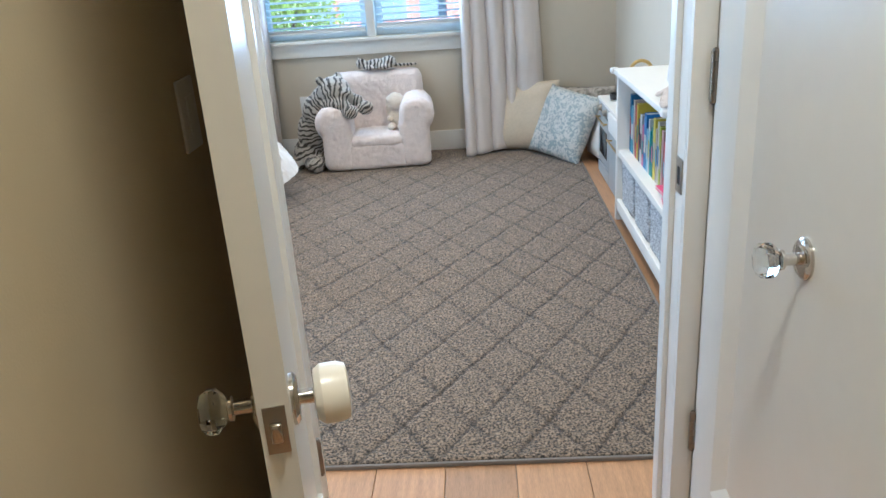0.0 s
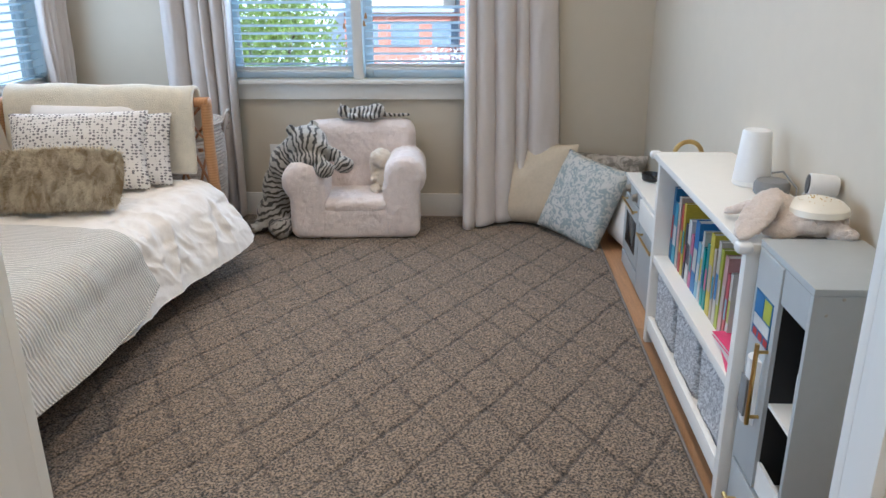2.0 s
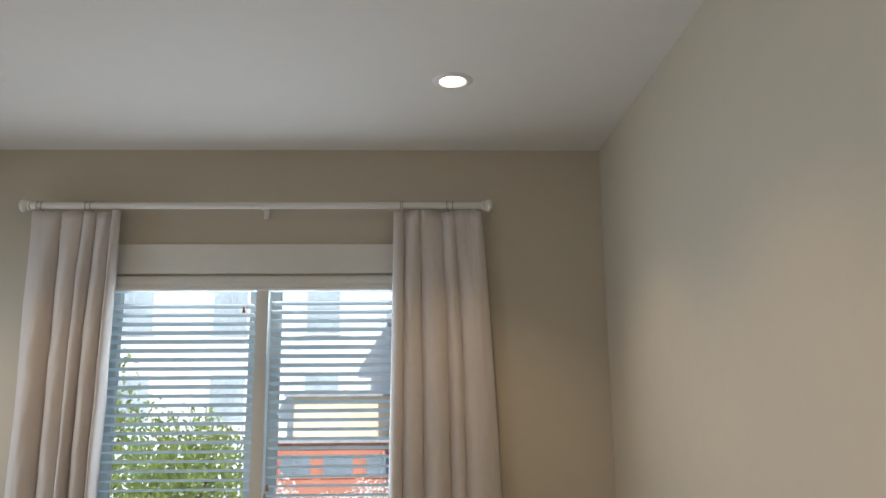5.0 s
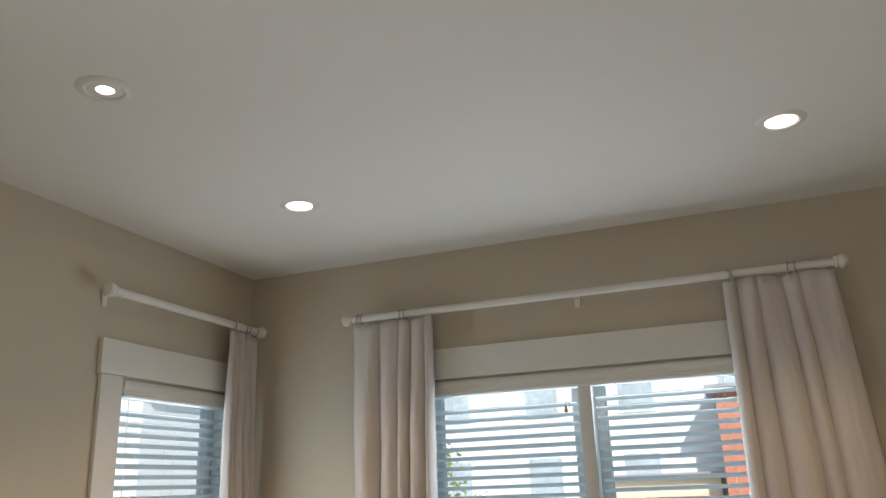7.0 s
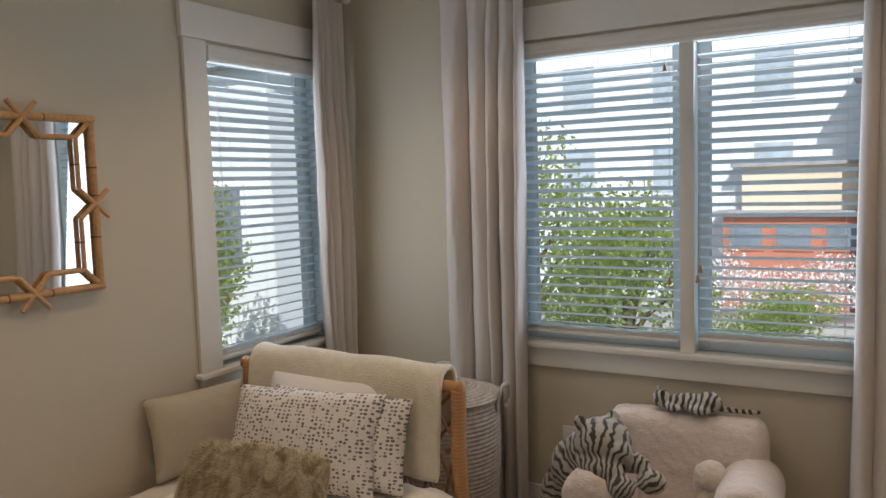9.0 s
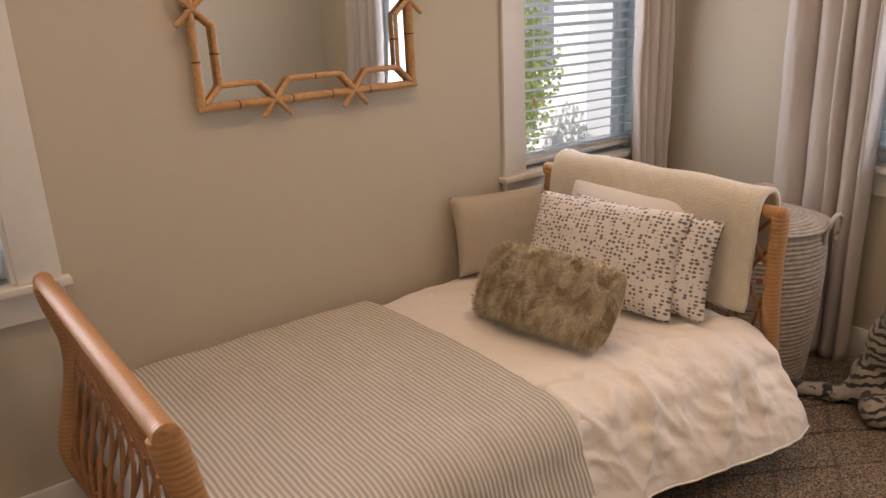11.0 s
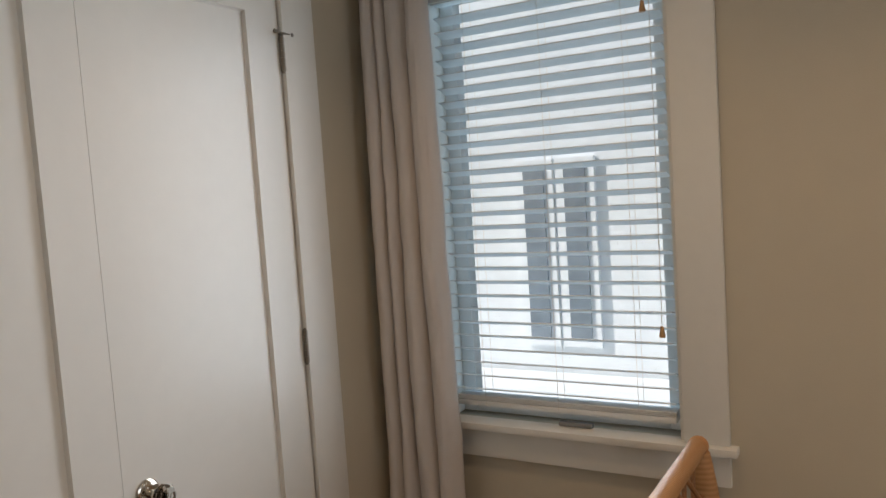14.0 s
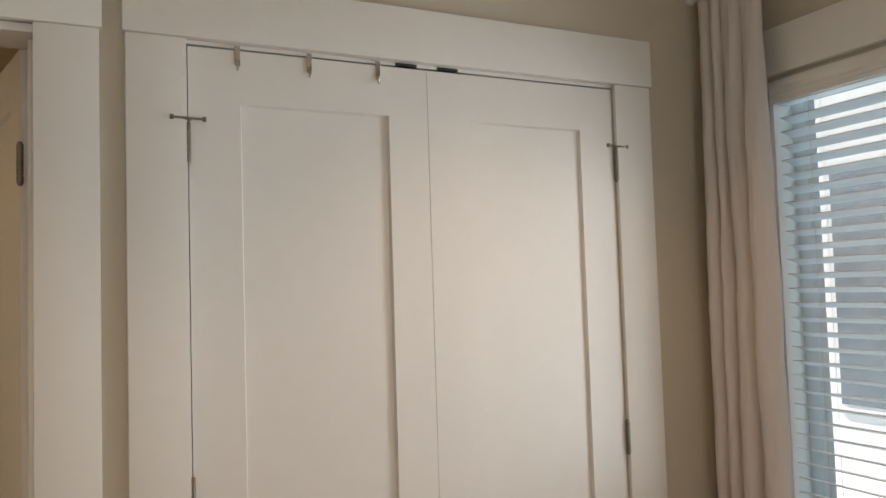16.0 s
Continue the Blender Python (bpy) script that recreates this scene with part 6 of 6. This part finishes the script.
for by, bz in ((0.06, 0.735), (0.03, 0.70), (0.19, 0.735)):
    part("screw", lathe(bmesh.new(), [(0.0, 0.0), (0.004, 0.0), (0.003, 0.0012), (0.0, 0.0012)], Matrix.Translation((FX0 + by, FY0, bz)) @ Matrix.Rotation(radians(90), 4, 'X'), 10), steel, fr)

# ---- plush armchair ----
ch = thing("armchair", "pale pink plush child's armchair", "armchair", (-0.522, 3.462, 0.016), (0, 0, 4.1))


def plush_part(name, bm, parent):
    ob = part(name, bm, plush_pink, parent, local=True, angle=180)
    rm = ob.modifiers.new("fuse", 'REMESH')
    rm.mode = 'VOXEL'
    rm.voxel_size = 0.008
    rm.use_smooth_shade = True
    sf = ob.modifiers.new("soften", 'SMOOTH')
    sf.factor = 0.6
    sf.iterations = 6
    pile(ob, 0.010, 0.022)
    return ob


for nm, c, sz, r, amp in (("seat_base", (0, -0.05, 0.088), (0.42, 0.375, 0.176), 0.03, 0.004), ("seat", (0, -0.06, 0.178), (0.36, 0.36, 0.085), 0.04, 0.006),
                          ("backrest", (0.01, 0.135, 0.29), (0.60, 0.155, 0.585), 0.066, 0.008)):
    bm = bmesh.new()
    soft_box(bm, c, sz, r, 14, amp, 22.0)
    plush_part(nm, bm, ch)
ROLL, RLEN = 0.112, 0.40
for sx, dz, cx in ((-1, 0.0, 0.280), (1, 0.025, 0.258)):
    bm = bmesh.new()
    soft_box(bm, (sx * (cx - 0.022), -0.045, 0.16), (0.195, 0.40, 0.32), 0.045, 14, 0.004, 22.0)
    lathe(bm, [(0.0, 0.0), (ROLL - 0.04, 0.0), (ROLL - 0.014, 0.010), (ROLL, 0.035), (ROLL, RLEN - 0.035), (ROLL - 0.02, RLEN - 0.008), (ROLL - 0.05, RLEN), (0.0, RLEN)],
          Matrix.Translation((sx * cx, 0.155, 0.308 + dz)) @ Matrix.Rotation(radians(90), 4, 'X'), 28)
    plush_part("armrest", bm, ch)

# stuffed toys
tb = [((-0.99, 3.42, 0.10), (0.095, 0.10, 0.10), 0), ((-0.965, 3.42, 0.23), (0.08, 0.09, 0.13), 0), ((-0.905, 3.40, 0.37), (0.086, 0.09, 0.11), 0), ((-0.775, 3.35, 0.515), (0.094, 0.088, 0.080), 0), ((-0.70, 3.30, 0.50), (0.046, 0.044, 0.036), 0), ((-0.855, 3.385, 0.455), (0.072, 0.08, 0.075), 0),
      ((-0.85, 3.31, 0.590), (0.024, 0.015, 0.026), 0), ((-0.745, 3.39, 0.600), (0.024, 0.015, 0.026), 0),
      ((-0.76, 3.27, 0.44), (0.09, 0.04, 0.04), -15), ((-0.668, 3.235, 0.395), (0.046, 0.043, 0.042), 0), ((-0.70, 3.34, 0.455), (0.10, 0.04, 0.04), -5), ((-0.575, 3.30, 0.405), (0.046, 0.042, 0.042), 0),
      ((-0.94, 3.30, 0.06), (0.06, 0.10, 0.048), 20), ((-0.92, 3.235, 0.065), (0.045, 0.045, 0.05), 0), ((-1.05, 3.36, 0.05), (0.05, 0.06, 0.040), -15),
      ((-1.12, 3.29, 0.045), (0.05, 0.03, 0.03), 0), ((-1.17, 3.26, 0.042), (0.05, 0.028, 0.028), 20), ((-1.225, 3.245, 0.042), (0.045, 0.027, 0.027), 5), ((-1.28, 3.24, 0.042), (0.045, 0.027, 0.027), 0)]
tb = [(c, (r[0] * 1.16, r[1] * 1.16, r[2] * 1.16 if i < 6 else r[2] * 1.08), a) for i, (c, r, a) in enumerate(tb)]
blob("plush_tiger", tb, tiger_large, 0.009, "large grey and white striped plush tiger leaning on the armchair", "plush toy")
zt = 0.607
ts = [((-0.50, 3.585, zt + 0.03), (0.09, 0.045, 0.034), 4), ((-0.61, 3.575, zt + 0.035), (0.036, 0.036, 0.034), 0), ((-0.43, 3.575, zt + 0.04), (0.05, 0.042, 0.04), 0), ((-0.56, 3.535, zt + 0.014), (0.042, 0.018, 0.016), -20), ((-0.46, 3.53, zt + 0.016), (0.044, 0.02, 0.018), -10), ((-0.36, 3.59, zt + 0.014), (0.05, 0.014, 0.012), 5), ((-0.29, 3.60, zt + 0.013), (0.05, 0.012, 0.011), 8), ((-0.63, 3.60, zt + 0.066), (0.011, 0.008, 0.012), 0), ((-0.60, 3.55, zt + 0.066), (0.011, 0.008, 0.012), 0)]
blob("plush_tiger", ts, tiger_plush, 0.006, "small striped plush tiger lying on the armchair's back", "plush toy")
bs = [((-0.395, 3.45, 0.285), (0.042, 0.038, 0.05), 0), ((-0.395, 3.445, 0.375), (0.046, 0.042, 0.045), 0), ((-0.435, 3.45, 0.345), (0.014, 0.022, 0.058), 0), ((-0.352, 3.45, 0.335), (0.014, 0.022, 0.062), 0), ((-0.42, 3.40, 0.248), (0.024, 0.042, 0.02), 10), ((-0.365, 3.40, 0.25), (0.024, 0.044, 0.022), -5), ((-0.43, 3.42, 0.29), (0.014, 0.03, 0.014), 0), ((-0.36, 3.42, 0.29), (0.014, 0.03, 0.014), 0)]
bs = [((-0.395 + (c[0] + 0.395) * 1.25, 3.42 + (c[1] - 3.42) * 1.2, 0.225 + (c[2] - 0.228) * 1.25), (r[0] * 1.25, r[1] * 1.2, r[2] * 1.25), a) for c, r, a in bs]
blob("plush_bunny", bs, plush_cream, 0.005, "small cream plush bunny with long ears sitting on the armchair", "plush toy")

# ---- floor cushions ----
cushion("floor_cushion", "large cream linen floor cushion leaning on the curtain", linen, (0.42, 3.50, 0.018), (-17, 0, -18), 0.47, 0.47, 0.15, seed=4.0)
cushion("floor_cushion", "pale blue damask floor cushion leaning on the others", damask, (0.60, 3.265, 0.018), (-24, 7, -50), 0.44, 0.45, 0.14, seed=6.0)
cushion("floor_cushion", "grey shaggy floor cushion in the corner", fur_grey, (0.80, 3.54, 0.018), (-14, 0, -20), 0.50, 0.40, 0.16, seed=8.0, wrinkle=0.014)
cushion("floor_cushion", "plain white floor cushion beside the toy kitchen", white_cotton, (0.875, 3.20, 0.016), (-18, 0, -80), 0.34, 0.33, 0.14, seed=5.0)

# ---- rope basket ----
rbk = thing("laundry_basket", "tall lidded cotton rope basket with loop handles", "basket", (-1.455, 3.325, 0.016))
prof = [(0.0, 0.0), (0.19, 0.0)]
for q in range(34):
    z = 0.008 + q * 0.0178
    r = 0.195 + 0.035 * math.sin(math.pi * min(1.0, z / 0.55) * 0.62)
    prof += [(r - 0.003, z - 0.006), (r + 0.0035, z - 0.001), (r + 0.0035, z + 0.005), (r - 0.003, z + 0.0095)]
part("body", lathe(bmesh.new(), prof, n=48), rope, rbk, local=True, angle=180)
lid = [(0.0, 0.606)]
for q in range(13):
    r = 0.238 - q * 0.0178
    z = 0.612 + q * 0.0058
    lid += [(r, z - 0.006), (r + 0.004, z), (r, z + 0.0055), (r - 0.008, z + 0.004)]
lid += [(0.0, 0.69)]
part("lid", lathe(bmesh.new(), lid, n=48), rope, rbk, "coiled rope lid", local=True, angle=180)
kn = []
for q in range(5):
    kn += [(0.026 + 0.008 * math.sin(math.pi * (q + 0.5) / 5), 0.685 + q * 0.013), (0.031 + 0.008 * math.sin(math.pi * (q + 0.5) / 5), 0.691 + q * 0.013)]
part("lid_knob", lathe(bmesh.new(), [(0.0, 0.682)] + kn + [(0.0, 0.752)], n=24), rope, rbk, "rope lid knob", local=True, angle=180)
for sx, ay in ((1, 0.35), (-1, 0.35)):
    bm = bmesh.new()
    pts = []
    for q in range(15):
        a = math.pi * (q / 14) * 1.5 - math.pi * 0.25
        pts.append((sx * (0.236 + 0.012 * math.sin(a)), ay * 0.2 + 0.052 * math.cos(a), 0.60 + 0.062 * math.sin(a)))
    tube(bm, pts, 0.008, 8)
    part("handle", bm, rope, rbk, "rope loop handle", local=True)

# wall outlet behind the armchair
ot = thing("wall_outlet", "white plastic wall outlet above the baseboard", "wall outlet", (-1.045, NN, 0.37))
part("plate", boxes((-0.036, 0.036, -0.006, 0.0, -0.058, 0.058), bevel=0.002), white_plastic, ot, local=True)
for oz in (-0.024, 0.024):
    part("socket", boxes((-0.016, 0.016, -0.008, -0.006, oz - 0.014, oz + 0.014), bevel=0.001), white_plastic, ot, local=True)
so = thing("blind_bracket", "dark blind hold-down lying on the window stool", "blind bracket", (W - 0.02, 0.62, 0.777))
part("clip", boxes((-0.012, 0.012, -0.05, 0.05, 0.0, 0.012), bevel=0.004), grey_plastic, so, local=True)

# ---- rug ----
def rug():
    x0, x1, y0, y1 = -1.98, 0.775, 0.160, 3.665
    step = 0.0085
    nx, ny = int((x1 - x0) / step), int((y1 - y0) / step)
    xs = np.linspace(x0, x1, nx + 1)
    ys = np.linspace(y0, y1, ny + 1)
    X, Y = np.meshgrid(xs, ys)
    sp, th = 0.182, math.radians(58)
    wob = 0.003 * np.sin(Y * 21 + X * 13) + 0.002 * np.sin(X * 47 - Y * 29)
    near = []
    for s in (1, -1):
        q = (X + 0.353) * math.sin(th) - s * (Y - 1.366) * math.cos(th) + wob
        near.append(np.abs((q + sp / 2) % sp - sp / 2))
    rs = np.random.RandomState(3)
    Z = 0.0155 + rs.uniform(-0.0022, 0.0022, X.shape) + 0.0008 * np.sin(X * 310) * np.sin(Y * 330)
    patchy = 0.5 + 0.5 * np.sin(X * 9.1 + 2 * np.sin(Y * 7.3)) * np.sin(Y * 8.3 + 2 * np.sin(X * 6.1))
    for d, least, wide in ((near[0], 0.75, 0.0072), (near[1], 0.62, 0.0068)):
        Z = np.where(d < wide, Z - 0.0056 * (least + (1 - least) * patchy) * (1 - d / wide * 0.6), Z)
    edge = np.minimum(np.minimum(X - x0, x1 - X), np.minimum(Y - y0, y1 - Y))
    Z = np.where(edge < 0.006, 0.006, Z)
    X = X + rs.uniform(-0.0015, 0.0015, X.shape)
    verts = np.stack([X, Y, Z], -1).reshape(-1, 3)
    idx = np.arange((nx + 1) * (ny + 1)).reshape(ny + 1, nx + 1)
    faces = np.stack([idx[:-1, :-1], idx[:-1, 1:], idx[1:, 1:], idx[1:, :-1]], -1).reshape(-1, 4)
    me = bpy.data.meshes.new("rug")
    me.from_pydata(verts.tolist(), [], faces.tolist())
    for p in me.polygons:
        p.use_smooth = True
    me.materials.append(rug_wool)
    t = thing("rug", "grey-brown wool rug with a sunk diamond lattice", "rug", (0, 0, 0))
    pile = new("woven_top", me)
    pile.parent = t
    for b in ((x0 - 0.006, x1 + 0.006, y0 - 0.006, y0 + 0.003), (x0 - 0.006, x1 + 0.006, y1 - 0.003, y1 + 0.006), (x0 - 0.006, x0 + 0.003, y0 + 0.003, y1 - 0.003), (x1 - 0.003, x1 + 0.006, y0 + 0.003, y1 - 0.003)):
        part("binding", boxes((*b, 0.0005, 0.0135), bevel=0.003), rug_binding, t, "woven grey edge binding")


rug()


# ---- outside ----
GZ = -3.0
solo("ground", boxes((-400, 400, -400, 400, GZ - 0.3, GZ)), grass_soil, kind="structure", smooth=False)
solo("road", boxes((-60, 60, 16.0, 24.0, GZ, GZ + 0.02)), concrete, kind="structure", smooth=False)
solo("pavement", boxes((-60, 60, 24.0, 27.0, GZ, GZ + 0.14)), concrete, kind="structure", smooth=False)


def house(name, label, x0, x1, y0, y1, top, mat, face, wins, roof=0.25, sash=None, glass=None):
    """A block with windows on one face; wins: (along, z, width, height)."""
    t = thing(name, label, "house", ((x0 + x1) / 2, (y0 + y1) / 2, GZ))
    part("wall", boxes((x0, x1, y0, y1, GZ, top)), mat, t, smooth=False)
    part("roof", boxes((x0 - 0.3, x1 + 0.3, y0 - 0.3, y1 + 0.3, top, top + roof)), roof_grey, t, smooth=False)
    for a, z, w, h in wins:
        if face == 'S':
            fb = boxes((a - w / 2 - 0.08, a + w / 2 + 0.08, y0 - 0.05, y0 - 0.001, z - h / 2 - 0.08, z + h / 2 + 0.08))
            pb = boxes((a - w / 2, a + w / 2, y0 - 0.07, y0 - 0.051, z - h / 2, z + h / 2))
        else:
            fb = boxes((x1 + 0.001, x1 + 0.05, a - w / 2 - 0.08, a + w / 2 + 0.08, z - h / 2 - 0.08, z + h / 2 + 0.08))
            pb = boxes((x1 + 0.051, x1 + 0.07, a - w / 2, a + w / 2, z - h / 2, z + h / 2))
        f = part("window", fb, sash or siding_white, t, smooth=False)
        part("pane", pb, glass or window_dark, f, smooth=False)
    return t


wn_n = [(-10.2 + 3.4 * k, z, 1.2, 1.6) for k in range(7) for z in (1.7, 4.8, 7.8)]
house("apartment_building", "pale apartment building with rows of dark windows across the road", -14, 14, 28.5, 40, 10, siding_white, 'S', wn_n, glass=window_washed)
house("shop_front", "red-orange low building front with dark windows", -4.8, 9.5, 27.4, 28.4, 0.15, siding_red, 'S', [(-4.1 + 1.45 * k, -0.6, 1.0, 0.7) for k in range(9)], roof=0.12, sash=siding_red)
house("tan_building", "tan building front above the shop", -4.3, -0.9, 27.9, 28.45, 1.7, siding_tan, 'S', [], roof=0.12)
house("brick_tower", "red-brown stair tower of the building across the road", -0.7, 0.8, 26.7, 28.3, 4.2, siding_red, 'S', [])
house("white_house", "white neighbouring house with narrow dark windows", -12.5, -6.6, -9.0, 1.35, 4.6, siding_white, 'E',
      [(-1.31, 0.85, 0.19, 1.5), (-0.93, 0.85, 0.19, 1.5), (0.42, 0.62, 0.72, 1.1), (-2.6, 1.45, 0.56, 2.1), (-4.4, 0.9, 0.6, 1.4), (-6.0, 0.9, 0.8, 1.4)])
house("white_house", "white house behind the garden fence", -13.0, -8.2, 9.6, 15.0, 3.4, siding_white, 'S', [(-9.2, 0.9, 0.7, 1.2), (-11.2, 0.9, 0.9, 1.2)])
house("blue_house", "tall pale blue building behind the trees", -26, -17, 20, 30, 4.6, siding_blue, 'S', [(-18.6 - 1.9 * k, z, 1.0, 1.3) for k in range(4) for z in (-0.6, 2.6)])
dk = thing("deck", "white painted deck of the neighbouring house", "deck", (-5.6, -2.0, GZ))
part("platform", boxes((-6.55, -4.6, -6.0, 1.2, -0.35, -0.22)), siding_white, dk)
for k in range(5):
    part("post", boxes((-4.75, -4.63, -5.9 + k * 1.7, -5.78 + k * 1.7, GZ, -0.35)), siding_white, dk)
fn = thing("garden_fence", "brown wooden garden fence", "fence", (-6.4, 8.0, GZ))
for k in range(24):
    part("board", boxes((-9.6 + 0.2 * k, -9.42 + 0.2 * k, 8.0, 8.03, GZ, -0.9 + 0.03 * (k % 3))), fence_wood, fn, smooth=False)
part("rail", boxes((-9.6, -4.8, 8.03, 8.08, -1.5, -1.4)), fence_wood, fn, smooth=False)
part("post", boxes((-6.05, -5.93, 7.9, 8.0, GZ, 0.2)), fence_wood, fn, smooth=False)


def leaves(bm, c, rad, n, size, rnd):
    c = Vector(c)
    for q in range(n):
        d = Vector((rnd.gauss(0, 1), rnd.gauss(0, 1), rnd.gauss(0, 1))).normalized() * (rnd.random() ** 0.45)
        p = c + Vector((d.x * rad[0], d.y * rad[1], d.z * rad[2]))
        a = Vector((rnd.uniform(-1, 1), rnd.uniform(-1, 1), rnd.uniform(-1, 1))).normalized() * size
        b = a.cross(Vector((rnd.uniform(-1, 1), rnd.uniform(-1, 1), rnd.uniform(-1, 1)))).normalized() * size * 0.5
        vs = [bm.verts.new(p - a), bm.verts.new(p + b), bm.verts.new(p + a), bm.verts.new(p - b)]
        bm.faces.new(vs)


def tree(x, y, h, spread, seed, label):
    rnd = random.Random(seed)
    t = thing("tree", label, "tree", (x, y, GZ), group="garden trees")
    bm = bmesh.new()
    tube(bm, [(x, y, GZ), (x + 0.05, y, GZ + h * 0.35), (x + 0.1, y + 0.05, GZ + h * 0.75)], 0.12, 9, 0.04)
    tips = []
    for k in range(9):
        a = rnd.uniform(0, 6.28)
        z0 = GZ + h * rnd.uniform(0.25, 0.6)
        tip = (x + math.cos(a) * spread * rnd.uniform(0.4, 0.8), y + math.sin(a) * spread * rnd.uniform(0.4, 0.8), z0 + h * rnd.uniform(0.12, 0.35))
        tube(bm, [(x + 0.05, y, z0), ((x + tip[0]) / 2, (y + tip[1]) / 2, (z0 + tip[2]) / 2 + 0.1), tip], 0.045, 6, 0.012)
        tips.append(tip)
    part("trunk", bm, bark, t)
    bm = bmesh.new()
    for tip in tips + [(x, y, GZ + h * 0.85), (x + 0.2, y, GZ + h * 0.95)]:
        leaves(bm, tip, (spread * 0.46, spread * 0.46, h * 0.13), 620, 0.042, rnd)
    part("crown", bm, foliage, t, smooth=False)


tree(-4.0, 9.5, 4.9, 1.5, 1, "leafy green garden tree")
tree(-2.6, 9.2, 4.2, 1.1, 2, "leafy green garden tree in the yard")
tree(-7.4, 6.8, 4.8, 0.95, 3, "leafy green tree beside the fence")
tree(-6.2, 6.1, 2.3, 0.8, 5, "low green shrub under the corner window")
tree(-9.3, 8.6, 3.9, 0.9, 6, "tall green tree by the white house")
tree(-1.2, 12.5, 2.7, 1.3, 4, "low green shrub tree at the roadside")
hb = bmesh.new()
rh = random.Random(9)
for k in range(14):
    leaves(hb, (-4.6 + 0.5 * k, 24.6, GZ + 1.0 + rh.uniform(0.0, 0.7)), (0.6, 0.5, 0.9), 420, 0.06, rh)
hd = solo("flower_hedge", hb, blossom, "white-flowering hedge along the pavement", "hedge", kind="stuff", smooth=False)
hd.location.z = GZ

# ---- floor planks, last ----
PW, PL = 0.19, 1.5


def plank_mesh(w, l):
    bm = bmesh.new()
    g = 0.0007
    lo, c = -0.012, 0.0012
    v = [bm.verts.new(p) for p in ((g, g, lo), (w - g, g, lo), (w - g, l - g, lo), (g, l - g, lo))]
    m = [bm.verts.new(p) for p in ((g, g, -c), (w - g, g, -c), (w - g, l - g, -c), (g, l - g, -c))]
    u = [bm.verts.new(p) for p in ((g + c, g + c, 0), (w - g - c, g + c, 0), (w - g - c, l - g - c, 0), (g + c, l - g - c, 0))]
    for k in range(4):
        bm.faces.new((v[k], v[(k + 1) % 4], m[(k + 1) % 4], m[k]))
        bm.faces.new((m[k], m[(k + 1) % 4], u[(k + 1) % 4], u[k]))
    bm.faces.new(u)
    return finish(bm, oak, smooth=False)


fl = thing("floor", "", "", (0, 0, 0), kind="structure")
rp = random.Random(4)
lens = {}
nx = int(math.ceil((E - W) / PW)) + 1
for i in range(nx):
    x = W - 0.05 + i * PW
    hall = HALL_L - 0.1 <= x + PW and x <= HALL_R
    ya = -3.25 if hall else S - 0.1
    yy = ya
    first = True
    while yy < NN:
        l = rp.choice((0.9, 1.2, 1.5, 1.8)) if not first else rp.choice((0.5, 0.8, 1.1, 1.4))
        l = min(l, NN - yy)
        first = False
        key = round(l, 2)
        if key not in lens:
            lens[key] = plank_mesh(PW, l)
        p = new("plank", lens[key])
        p.parent = fl
        p.location = (x, yy, 0)
        yy += l
